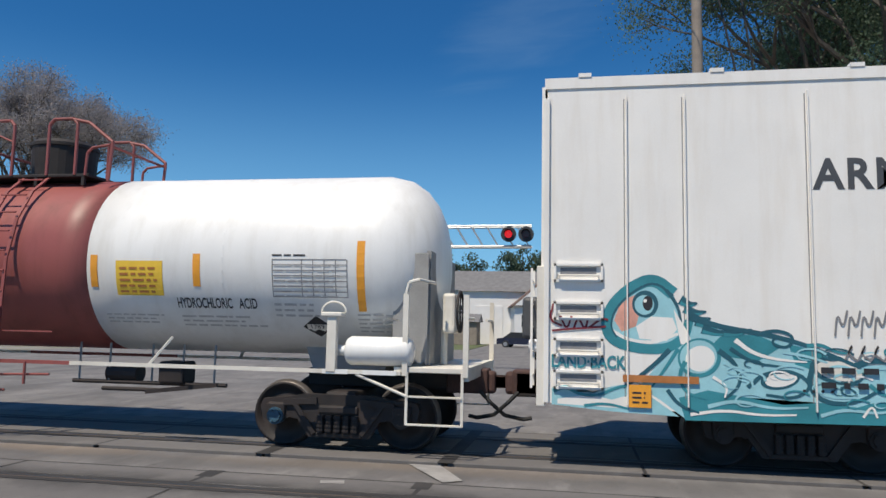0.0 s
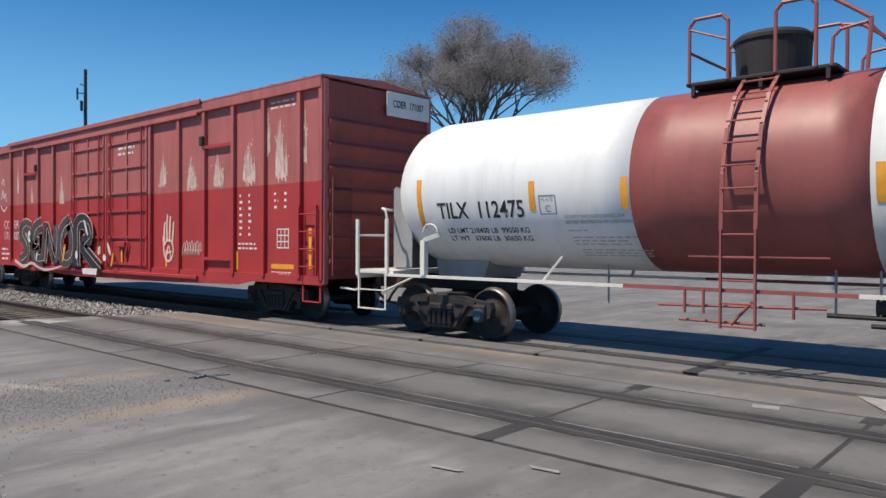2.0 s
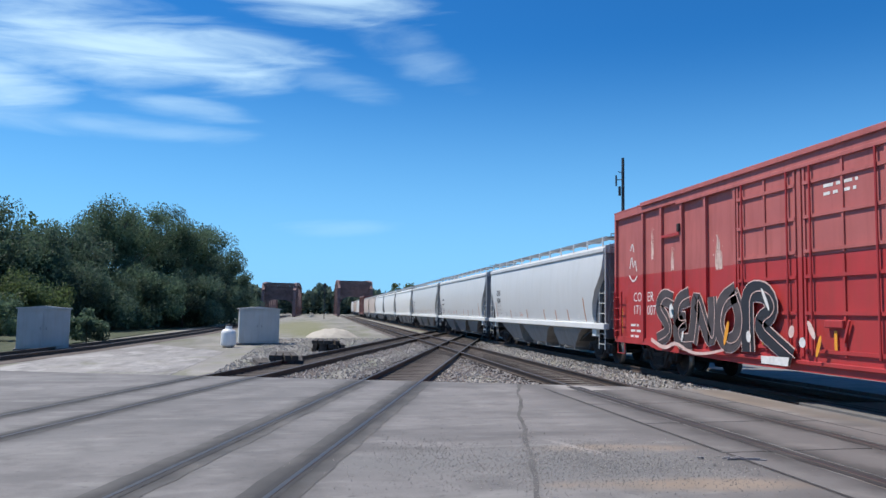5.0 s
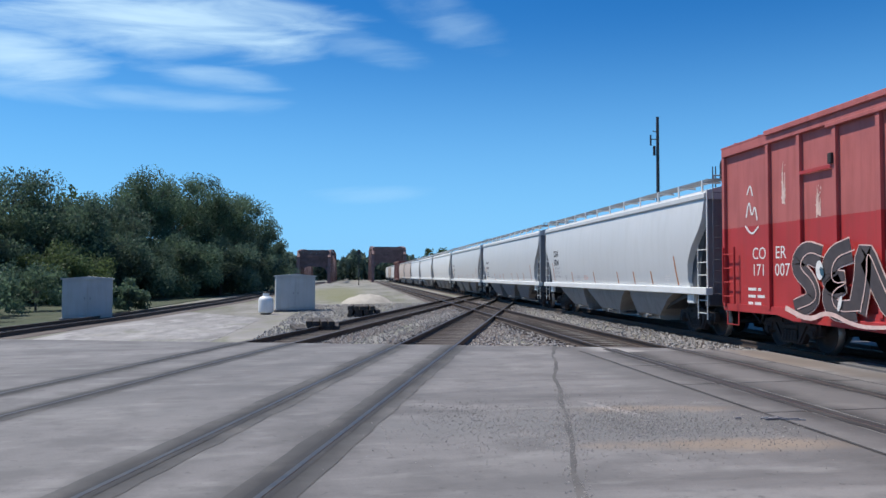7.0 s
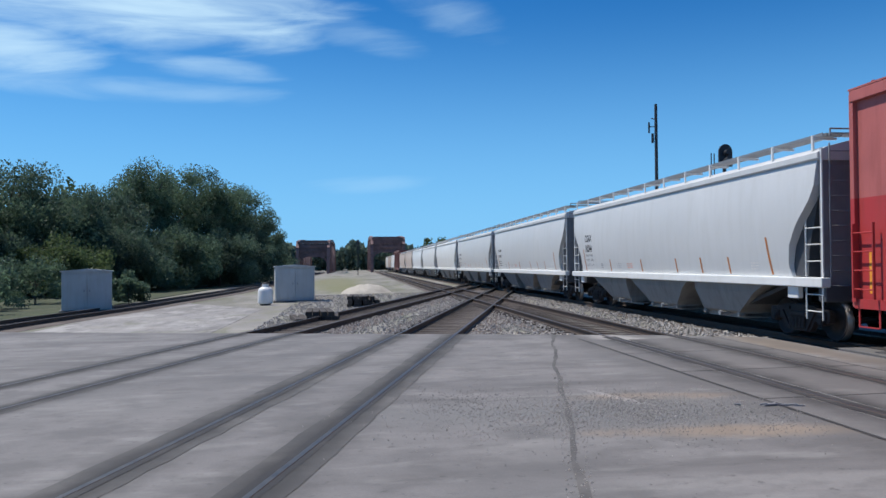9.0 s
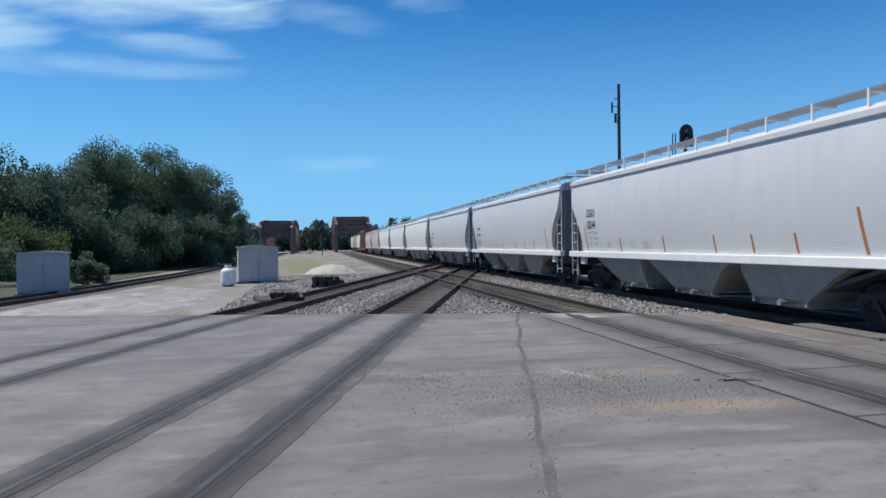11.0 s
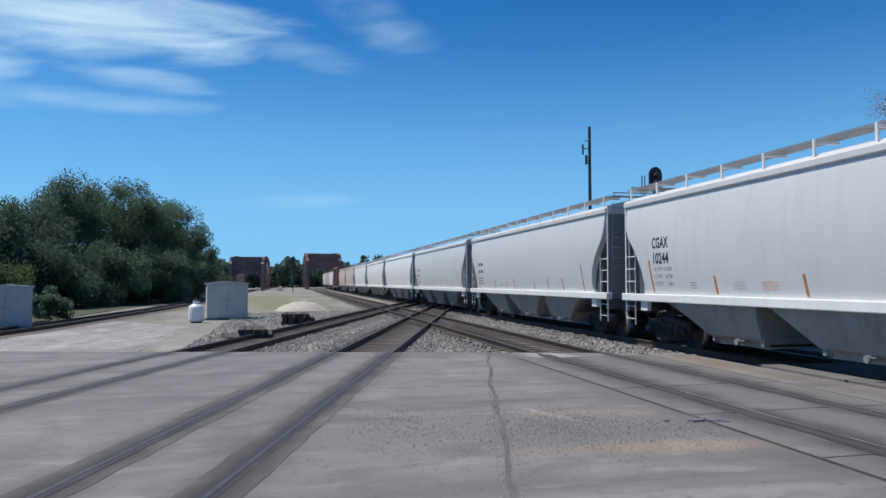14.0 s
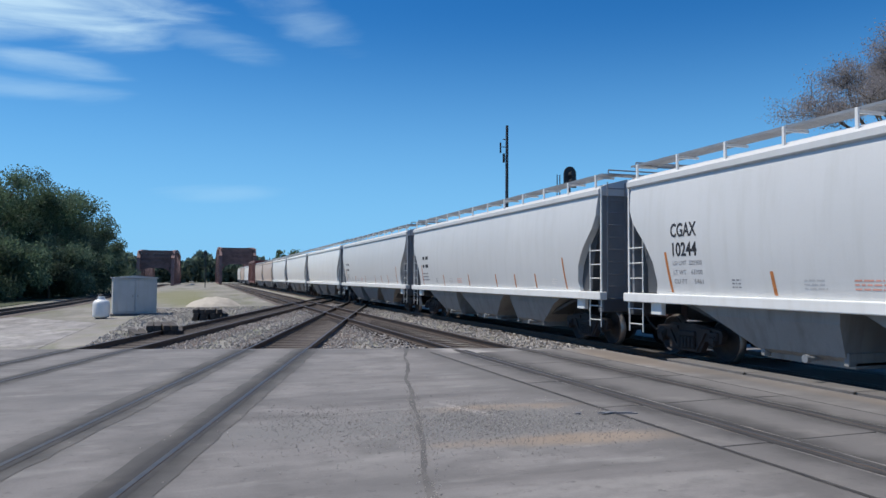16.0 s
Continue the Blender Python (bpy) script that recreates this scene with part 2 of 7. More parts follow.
GRASS = material("grass", (0.10, 0.13, 0.05), 0.95, var=0.4, scale=0.8, fine=25, bump=0.9, dirt=(0.24, 0.2, 0.13), dirt_amt=0.6, depth=0.05)
ASPHALT = material("asphalt", (0.17, 0.165, 0.16), 0.9, var=0.2, scale=0.7, fine=60, bump=0.4)
RAIL = material("rail_steel", (0.075, 0.055, 0.045), 0.65, metal=0.3, var=0.35, scale=5, fine=40)
RAILTOP = material("polished_rail_head", (0.13, 0.13, 0.13), 0.55, metal=1.0, var=0.2, scale=8)
TIE = material("creosoted_tie", (0.055, 0.044, 0.038), 0.9, var=0.35, scale=4, fine=40, bump=0.7, dirt=(0.14, 0.115, 0.095), dirt_amt=0.5, per_object=0.25)
bands(CONCRETE, (0.105, 0.10, 0.098), (0.75, 0.10, 1), 0.8)
bands(CONCRETE, (0.26, 0.25, 0.24), (1.1, 0.16, 1), 0.4, 0.5, 0.72)
bands(CONCRETE, (0.12, 0.115, 0.112), (4.5, 3.0, 1), 0.5, 0.5, 0.72)
bands(PANEL, (0.095, 0.09, 0.088), (0.5, 0.2, 1), 0.5)
bands(CONCRETE, (0.10, 0.096, 0.094), (1.3, 0.9, 1), 0.55, 0.48, 0.66)
bands(CONCRETE, (0.27, 0.262, 0.25), (2.6, 0.8, 1), 0.45, 0.53, 0.7)
bands(CONCRETE, (0.07, 0.068, 0.066), (9, 7, 1), 0.6, 0.6, 0.72)
bands(PANEL, (0.19, 0.18, 0.172), (1.6, 1.6, 1), 0.5, 0.52, 0.7)
bands(PANEL, (0.07, 0.067, 0.065), (9, 7, 1), 0.5, 0.58, 0.72)
bands(GRAVEL, (0.16, 0.152, 0.145), (0.35, 1.1, 1), 0.75, 0.47, 0.64)
bands(GRAVEL, (0.40, 0.385, 0.365), (0.5, 0.9, 1), 0.6, 0.52, 0.68)
bands(GRAVEL, (0.11, 0.105, 0.10), (2.6, 4.5, 1), 0.8, 0.58, 0.70)
bands(GRAVEL, (0.13, 0.135, 0.07), (0.3, 0.6, 1), 0.45, 0.58, 0.72)
bands(STRIP, (0.17, 0.16, 0.15), (0.8, 0.8, 1), 0.5)


# ---- mesh helpers ----
def part(name, bm, mat, parent=None, label="", smooth=False):
    """Link a bmesh (or a ready mesh) as one mesh object, under a thing or a part."""
    if isinstance(bm, bmesh.types.BMesh):
        me = bpy.data.meshes.new(name)
        bmesh.ops.recalc_face_normals(bm, faces=bm.faces)
        bm.to_mesh(me)
        bm.free()
    else:
        me = bm
    if smooth:
        me.polygons.foreach_set("use_smooth", [True] * len(me.polygons))
    if mat and not me.materials:
        me.materials.append(mat)
    ob = new(name, me)
    if parent:
        ob.parent = parent
    if label:
        ob["label"] = label
    return ob


def box(bm, x0, x1, y0, y1, z0, z1, bev=0.0):
    r = bmesh.ops.create_cube(bm, size=1, matrix=Matrix.LocRotScale(((x0 + x1) / 2, (y0 + y1) / 2, (z0 + z1) / 2), None, (abs(x1 - x0), abs(y1 - y0), abs(z1 - z0))))
    if bev:
        es = {e for v in r["verts"] for e in v.link_edges}
        bmesh.ops.bevel(bm, geom=list(es), offset=bev, segments=2, affect="EDGES", profile=0.5)
    return bm


def rod(bm, a, b, r, seg=8, r2=None):
    a, b = Vector(a), Vector(b)
    d = b - a
    bmesh.ops.create_cone(bm, cap_ends=True, segments=seg, radius1=r, radius2=r if r2 is None else r2, depth=d.length,
                          matrix=Matrix.Translation((a + b) / 2) @ d.to_track_quat("Z", "Y").to_matrix().to_4x4())
    return bm


def beam(bm, a, b, w, h):
    """A square-section bar from a to b, w across and h deep."""
    a, b = Vector(a), Vector(b)
    d = b - a
    bmesh.ops.create_cube(bm, size=1, matrix=Matrix.LocRotScale((a + b) / 2, d.to_track_quat("X", "Z"), (d.length, w, h)))
    return bm


def tube(bm, pts, r, seg=6):
    for a, b in zip(pts, pts[1:]):
        rod(bm, a, b, r, seg)
    return bm


def prism(bm, outline, y0, y1):
    """Extrude an outline of (x, z) from y0 to y1."""
    a = [bm.verts.new((x, y0, z)) for x, z in outline]
    b = [bm.verts.new((x, y1, z)) for x, z in outline]
    bm.faces.new(a)
    bm.faces.new(b[::-1])
    n = len(a)
    for i in range(n):
        bm.faces.new((a[i], b[i], b[(i + 1) % n], a[(i + 1) % n]))
    return bm


def loft(bm, rings, closed=True, caps=True):
    rs = [[bm.verts.new(p) for p in r] for r in rings]
    n = len(rs[0])
    for a, b in zip(rs, rs[1:]):
        for i in range(n if closed else n - 1):
            bm.faces.new((a[i], a[(i + 1) % n], b[(i + 1) % n], b[i]))
    if caps:
        bm.faces.new(rs[0][::-1])
        bm.faces.new(rs[-1])
    return bm


def B():
    return bmesh.new()


def shaped(bm, f):
    for v in bm.verts:
        v.co = f(v.co)
    return bm


def sheet(bm, outline, nz=0.0):
    bm.faces.new([bm.verts.new((x, y, nz)) for x, y in outline])
    return bm


def flat(points):
    """A thin painted patch in (x, z) as a bmesh."""
    bm = B()
    bm.faces.new([bm.verts.new((x, 0, z)) for x, z in points])
    bmesh.ops.triangulate(bm, faces=bm.faces)
    return bm


def letters(text, size, bold=0.0, gap=1.0, width=0.0):
    """Lettering as a mesh in the (x, z) plane, from x = 0, standing on z = 0."""
    cu = bpy.data.curves.new("letters", "FONT")
    cu.body, cu.size, cu.offset, cu.space_character, cu.resolution_u = text, size / 0.7, bold, gap, 3
    ob = new("letters", cu)
    me = bpy.data.meshes.new_from_object(ob.evaluated_get(bpy.context.evaluated_depsgraph_get()))
    bpy.data.objects.remove(ob)
    bm = B()
    bm.from_mesh(me)
    k = width / max(v.co.x for v in bm.verts) if width else 1.0
    shaped(bm, lambda c: Vector((c.x * k, 0, c.y)))
    return bm


def bars(w, h, rows, ragged=0.25, words=5, seed=1):
    """Lines of writing too small to read, as plain bars."""
    rng = random.Random(seed)
    bm = B()
    step = h / rows
    for i in range(rows):
        x, end = 0.0, w * (1 - ragged * rng.random())
        while x < end - 0.01:
            l = min(end - x, w / words * rng.uniform(0.5, 1.4))
            z = h - (i + 1) * step
            bm.faces.new([bm.verts.new(p) for p in ((x, 0, z), (x + l, 0, z), (x + l, 0, z + step * 0.4), (x, 0, z + step * 0.4))])
            x += l + step * 0.5
    return bm


def stroke(pts, w, w2=None):
    """A brush stroke through (x, z) points as a ribbon."""
    bm = B()
    n = len(pts)
    if n > 2:   # round the corners off
        for _ in range(2):
            q = [pts[0]]
            for (ax, az), (bx, bz) in zip(pts, pts[1:]):
                q += [(ax * .75 + bx * .25, az * .75 + bz * .25), (ax * .25 + bx * .75, az * .25 + bz * .75)]
            pts = q + [pts[-1]]
    n = len(pts)
    prev = None
    for i, (x, z) in enumerate(pts):
        a, b = pts[max(0, i - 1)], pts[min(n - 1, i + 1)]
        d = Vector((b[0] - a[0], b[1] - a[1]))
        d = d.normalized() if d.length else Vector((1, 0))
        ww = (w + ((w if w2 is None else w2) - w) * i / max(1, n - 1)) / 2
        cur = (bm.verts.new((x - d.y * ww, 0, z + d.x * ww)), bm.verts.new((x + d.y * ww, 0, z - d.x * ww)))
        if prev:
            bm.faces.new((prev[0], prev[1], cur[1], cur[0]))
        prev = cur
    return bm


def ellipse(cx, cz, a, b, turn=0, n=28):
    t = radians(turn)
    return [(cx + a * math.cos(i * math.tau / n) * math.cos(t) - b * math.sin(i * math.tau / n) * math.sin(t),
             cz + a * math.cos(i * math.tau / n) * math.sin(t) + b * math.sin(i * math.tau / n) * math.cos(t)) for i in range(n)]


# ---- ground ----
def strip_sheet(name, mat, corners, lift, kind="structure", label="", category=""):
    """A sheet with four corners that follows the ground's slope, with a skirt that gives it thickness."""
    bm = B()
    (x0, y0), (x1, y1), (x2, y2), (x3, y3) = corners      # y0 = y1 low side, y2 = y3 high side
    ys = sorted({y0, y3} | {k for k in (-20.0, 7.0) if min(y0, y3) < k < max(y0, y3)})
    rows = []
    for y in ys:
        f = (y - y0) / (y3 - y0)
        a, b = x0 + (x3 - x0) * f, x1 + (x2 - x1) * f
        rows.append([bm.verts.new((a + (b - a) * i / 8, y, gz(y) + lift)) for i in range(9)])
    for r, q in zip(rows, rows[1:]):
        for i in range(8):
            bm.faces.new((r[i], r[i + 1], q[i + 1], q[i]))
    top = list(bm.faces)
    r = bmesh.ops.extrude_face_region(bm, geom=top)
    for v in r["geom"]:
        if isinstance(v, bmesh.types.BMVert):
            v.co.z -= 0.2
    ob = part(name, bm, mat)
    return tagged(ob, label, category, kind=kind)


bm = B()
ys = [-1500, -400, -120, -60, -20, 7, 40, 120, 400, 1500]
xs = [-1500, -500, -220, -120, -60, -20, 20, 60, 200, 1500]
gr = [[bm.verts.new((x, y, gz(y) - 0.17)) for x in xs] for y in ys]
for a, b in zip(gr, gr[1:]):
    for i in range(len(xs) - 1):
        bm.faces.new((a[i], a[i + 1], b[i + 1], b[i]))
GROUND = material("ground_soil", (0.255, 0.24, 0.22), 0.95, var=0.3, scale=0.35, fine=30, bump=0.9, dirt=(0.16, 0.17, 0.08), dirt_amt=0.55, depth=0.03)
bands(GROUND, (0.15, 0.145, 0.12), (0.06, 0.3, 1), 0.7, 0.47, 0.62)
bands(GROUND, (0.12, 0.13, 0.06), (0.12, 0.5, 1), 0.6, 0.52, 0.66)
tagged(part("ground", bm, GROUND), "pale gravelly ground with sparse dry grass", "ground", kind="structure")
blobs(CONCRETE, [(-9.4, 4.0, 1.5, 0.35, 85, 0.45), (-7.35, 4.2, 1.9, 0.36, 82, 0.5), (-6.8, 9.0, 1.5, 0.4, 0, 0.45), (-1.0, 9.1, 2.0, 0.5, 0, 0.3), (-14.5, 8.7, 3.5, 0.55, 0, 0.5), (-9.5, 8.9, 2.5, 0.3, 0, 0.25), (-3.5, 8.9, 2.0, 0.3, 0, 0.25)], (0.32, 0.235, 0.155))
soil(CONCRETE, [(-3.205 + o, -0.2626) for o in (-0.778, 0.778)] + [(-8.52 + o, -0.295) for o in (-0.785, 0.785)], (0.06, 0.057, 0.055), 0.5, 0.7)
soil(CONCRETE, [(NEAR_Y - 1.6, 0.0), (8.75, 0.0)], (0.085, 0.08, 0.077), 0.5, 0.55)
soil(PANEL, [(NEAR_Y - 0.7525, 0.0), (NEAR_Y + 0.7525, 0.0)], (0.04, 0.038, 0.037), 0.5, 0.9)
soil(STRIP, [(-3.205 + o, -0.2626) for o in (-0.778, 0.778)] + [(-8.52 + o, -0.295) for o in (-0.785, 0.785)], (0.035, 0.033, 0.032), 0.26, 0.9)
blobs(CONCRETE, [(-8.6, 3.3, 1.9, 1.15, 80, 0.85), (-8.9, 1.0, 1.1, 0.8, 80, 0.7)], (0.15, 0.148, 0.145), 3.0)
blobs(CONCRETE, [(-16.6, 6.0, 1.6, 0.5, 20, 0.6), (-9.4, 3.4, 0.8, 0.1, 20, 0.45)], (0.38, 0.36, 0.34), 2.0)
blobs(CONCRETE, [(-12.5, 5.0, 3.0, 1.0, 0, 0.35), (-5, 1.2, 3.5, 0.8, -15, 0.35), (-14, -1.5, 6, 0.5, -16, 0.4), (-14, -2.9, 6, 0.45, -16, 0.35)], (0.13, 0.127, 0.125), 0.6)
PAVE = strip_sheet("pavement", CONCRETE, ((edge_x(-40), -40), (70, -40), (70, 9.2), (edge_x(9.2), 9.2)), 0.0,
                   label="worn grey concrete crossing pavement with stains and sand", category="pavement")
strip_sheet("pavement_beyond", CONCRETE, ((-30, 12.5), (40, 12.5), (40, 58), (-30, 58)), 0.0,
            label="grey concrete apron beyond the tracks", category="pavement")
strip_sheet("road", ASPHALT, ((-8.4, 58), (8, 58), (2, 260), (-14, 260)), 0.0, label="asphalt road leading away from the crossing", category="road")
strip_sheet("verge", GRASS, ((-60, 58.2), (-9, 58.2), (-16, 240), (-120, 240)), -0.12, label="grass verge before the houses", category="grass")
strip_sheet("verge_far", GRASS, ((9.6, 58.2), (90, 58.2), (90, 240), (2.6, 240)), -0.12, label="grass verge beside the road", category="grass")
strip_sheet("gravel_yard", GRAVEL, ((-46, -10.6), (edge_x(-10.6) - 0.05, -10.6), (edge_x(-4.4) - 0.05, -4.4), (-36, -4.4)), -0.163, label="pale gravel yard beside the rails", category="gravel")
blobs(GROUND, [(-66, -0.6, 16, 3.2, 2, 0.9), (-95, -2.5, 40, 4.5, 0, 0.8), (-46, -14.5, 14, 1.6, 4, 0.8)], (0.17, 0.17, 0.085), 0.4)
# about half of GRASS's tone: shade by the trees is put into this colour
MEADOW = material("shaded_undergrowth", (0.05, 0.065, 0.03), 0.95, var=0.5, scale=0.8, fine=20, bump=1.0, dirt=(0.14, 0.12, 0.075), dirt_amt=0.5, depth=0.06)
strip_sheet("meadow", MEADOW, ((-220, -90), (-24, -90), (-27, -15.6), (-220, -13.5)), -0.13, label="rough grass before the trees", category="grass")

# the long crack in the pavement
rng = random.Random(4)
bm = B()
x, y = edge_x(4.8) + 0.05, 4.8
pts = [(x, y)]
while x < -3.2:
    x += 0.35
    y += -0.0875 + rng.uniform(-0.03, 0.03)
    pts.append((x, y))
prev = None
for i, (x, y) in enumerate(pts):
    w = 0.02 + 0.03 * rng.random() + (0.03 if i < 3 else 0)
    cur = (bm.verts.new((x, y - w, gz(y) + 0.004)), bm.verts.new((x, y + w, gz(y) + 0.004)))
    if prev:
        bm.faces.new((prev[0], cur[0], cur[1], prev[1]))
    prev = cur
tagged(part("crack", bm, STRIP), "long tarred crack in the concrete", "crack", kind="structure")


# ---- tracks ----
def rail_mesh(name, pts, head=True):
    """A rail along (x, y) points: foot, web and head, its top flush with the paving."""
    prof = [(-0.075, -0.17), (0.075, -0.17), (0.075, -0.155), (0.012, -0.14), (0.012, -0.045), (0.037, -0.038), (0.037, -0.006), (0.028, 0.0),
            (-0.028, 0.0), (-0.037, -0.006), (-0.037, -0.038), (-0.012, -0.045), (-0.012, -0.14), (-0.075, -0.155)]
    bm = B()
    rings = []
    for i, (x, y) in enumerate(pts):
        a, b = pts[max(0, i - 1)], pts[min(len(pts) - 1, i + 1)]
        d = Vector((b[0] - a[0], b[1] - a[1])).normalized()
        rings.append([(x - d.y * u, y + d.x * u, gz(y) + 0.012 + w) for u, w in prof])
    loft(bm, rings)
    me = bpy.data.meshes.new(name)
    bmesh.ops.recalc_face_normals(bm, faces=bm.faces)
    bm.to_mesh(me)
    bm.free()
    me.materials.append(RAIL)
    me.materials.append(RAILTOP)
    n = len(prof)
    for k, p in enumerate(me.polygons):
        if k < n * (len(pts) - 1) and k % n in (7,):
            p.material_index = 1
    return me


def offset(pts, o):
    r = []
    for i, (x, y) in enumerate(pts):
        a, b = pts[max(0, i - 1)], pts[min(len(pts) - 1, i + 1)]
        d = Vector((b[0] - a[0], b[1] - a[1])).normalized()
        r.append((x - d.y * o, y + d.x * o))
    return r


def along(pts, step):
    """Points and headings every step metres along a line."""
    left = 0.0
    for (ax, ay), (bx, by) in zip(pts, pts[1:]):
        l = math.hypot(bx - ax, by - ay)
        while left < l:
            yield ax + (bx - ax) * left / l, ay + (by - ay) * left / l, math.degrees(math.atan2(by - ay, bx - ax))
            left += step
        left -= l


bm = box(B(), -1.3, 1.3, -0.11, 0.11, -0.17, 0.0, 0.012)
bm_me = bpy.data.meshes.new("tie")
bmesh.ops.recalc_face_normals(bm, faces=bm.faces)
bm.to_mesh(bm_me)
bm.free()
bm_me.materials.append(TIE)


def track(label, pts, paved=True, tie_from=None, tie_to=None, skip=None):
    """A line of rails on ties, laid over a bed of oily ballast."""
    t = tagged(new("railway_track"), label, "track", "tracks of the junction")
    for o in (-GAUGE / 2, GAUGE / 2):
        part("rail", rail_mesh("rail", offset(pts, o)), None, t)
    rng = random.Random(len(label))
    n = 0
    for x, y, a in along(pts, 0.54):
        if x > edge_x(y) - 0.3 and (y < 9.3) or (y > 9.3 and x > -17.2):
            continue
        n += 1
        if n > 290:
            break
        ob = part("tie", bm_me, None, t)
        ob.matrix_basis = pose(x, y, gz(y) - 0.145, 0, 0, a + 90 + rng.uniform(-1.2, 1.2))
    # bed
    bed = B()
    prev = None
    for (x, y), (u, v) in zip(offset(pts, -1.75), offset(pts, 1.75)):
        cur = (bed.verts.new((x, y, gz(y) - 0.158)), bed.verts.new((u, v, gz(v) - 0.158)))
        if prev:
            bed.faces.new((prev[0], cur[0], cur[1], prev[1]))
        prev = cur
    part("bed", bed, RUSTBED, t, "oil-stained ballast bed")
    return t


def line(x0, x1, f, step=4.0):
    n = max(2, int(abs(x1 - x0) / step))
    return [(x0 + (x1 - x0) * i / n, f(x0 + (x1 - x0) * i / n)) for i in range(n + 1)]


SPREAD = lambda p, q: (lambda x: p + q * x)
T1 = SPREAD(-2.43 - 0.775, -0.2626)
T2 = SPREAD(-7.74 - 0.78, -0.295)


def T3(x):
    k = [(60, -17.5), (-12, -13.8), (-29, -12.75), (-38, -11.6), (-61, -10.2), (-84, -9.8), (-140, -10.0), (-260, -10.4)]
    for (a, ya), (b, yb) in zip(k, k[1:]):
        if x >= b:
            return ya + (yb - ya) * (a - x) / (a - b)
    return k[-1][1]


track("main track that carries the freight train, rusty rails on dark ties", line(40, -235, lambda x: RAIL_Y))
track("empty main track with polished rails set in concrete panels", line(40, -235, lambda x: NEAR_Y))
track("branch track crossing the main lines at a shallow angle", line(14, -70, T1))
track("second branch track crossing beside the gravel yard", line(14, -75, T2))
track("siding track along the trees", line(-14, -235, T3))


# dark strips beside the rails where they run through the pavement
def rail_strip(f, x0, x1, o, w, mat, name, lift=0.004):
    pts = offset(line(x0, x1, f, 0.35), o)
    bm = B()
    prev = None
    rag = random.Random(int(x1 * 10) + int(o * 100))
    wear = 0.035 if w > 0.3 else 0.05
    lo, hi = offset(pts, -w / 2), offset(pts, w / 2)
    for (x, y), (u, v) in zip(lo, hi):
        y, v = y + w * wear * rag.uniform(-1, 1), v + w * wear * rag.uniform(-1, 1)
        cur = (bm.verts.new((x, y, gz(y) + lift)), bm.verts.new((u, v, gz(v) + lift)))
        if prev:
            bm.faces.new((prev[0], cur[0], cur[1], prev[1]))
        prev = cur
    return tagged(part(name, bm, mat), "dark worn strip beside a sunken rail", "strip", kind="structure")


def paved_end(f):
    x = -17.0
    for _ in range(30):
        x = edge_x(f(x))
    return x


for f in (T1, T2):
    e = paved_end(f) + 0.2
    for side in (-1, 1):
        rail_strip(f, 14, e, side * GAUGE / 2, 0.62 if f is T1 else 0.5, STRIP, "rail_strip", 0.004)
        rail_strip(f, 14, e, side * (GAUGE / 2 - 0.075 * side * side) if side > 0 else -(GAUGE / 2 - 0.075), 0.09, TAR, "flangeway", 0.008)
        rail_strip(f, 14, e, side * GAUGE / 2, 0.2, TAR, "rubber_seal", 0.006)
for yc, e in ((NEAR_Y, edge_x(NEAR_Y) + 0.2), (RAIL_Y, -16.6)):
    for side in (-1, 1):
        rail_strip(lambda x: yc, 40, e, side * GAUGE / 2, 0.30, TAR, "rubber_seal", 0.006)

# concrete panels of the crossing, one by one
PANELS = tagged(new("crossing_panels"), "row of grey concrete crossing panels with tarred joints", "crossing", kind="structure")
LEN = 2.42


def slab(w):
    bm = box(B(), -LEN / 2 + 0.02, LEN / 2 - 0.02, -w / 2, w / 2, -0.06, 0.009, 0.008)
    me = bpy.data.meshes.new("panel")
    bmesh.ops.recalc_face_normals(bm, faces=bm.faces)
    bm.to_mesh(me)
    bm.free()
    me.materials.append(PANEL)
    return me


GAP_IN, GAP_OUT = slab(1.12), slab(0.56)
for yc in (NEAR_Y, RAIL_Y):
    for i in range(-6, 12):
        x = -4.05 + LEN / 2 + i * LEN
        if x - LEN / 2 < edge_x(yc) + 0.1:
            continue
        for me, o in ((GAP_IN, 0), (GAP_OUT, -1.22), (GAP_OUT, 1.22)):
            ob = part("panel", me, None, PANELS)
            ob.matrix_basis = pose(x, yc + o, gz(yc + o), 0.9 if yc + o < 7.0 else 0)
bm = B()
for yc in (NEAR_Y, RAIL_Y):
    for i in range(-5, 12):
        x = -4.05 + i * LEN
        if x > edge_x(yc):
            a, b = yc - 1.55, yc + 1.55
            w = 0.10 if i in (0, 1) else 0.045
            z = 0.0125 if i in (0, 1) else 0.0045
            bm.faces.new([bm.verts.new(p) for p in ((x - w, a, gz(a) + z), (x + w, a, gz(a) + z), (x + w, b, gz(b) + z), (x - w, b, gz(b) + z))])
part("joint", bm, TAR, PANELS, "tarred joints between the panels")
for o in (-1.53, 1.53):
    rail_strip(lambda x: NEAR_Y + o, 40, edge_x(NEAR_Y) + 0.4, 0.0, 0.05, TAR, "edge_joint", 0.005)

# loose ballast stones
rng = random.Random(8)
vs, fs = [], []
base = [(1, 0, 0), (-1, 0, 0), (0, 1, 0), (0, -1, 0), (0, 0, 1), (0, 0, -1)]
tri = [(0, 2, 4), (2, 1, 4), (1, 3, 4), (3, 0, 4), (2, 0, 5), (1, 2, 5), (3, 1, 5), (0, 3, 5)]


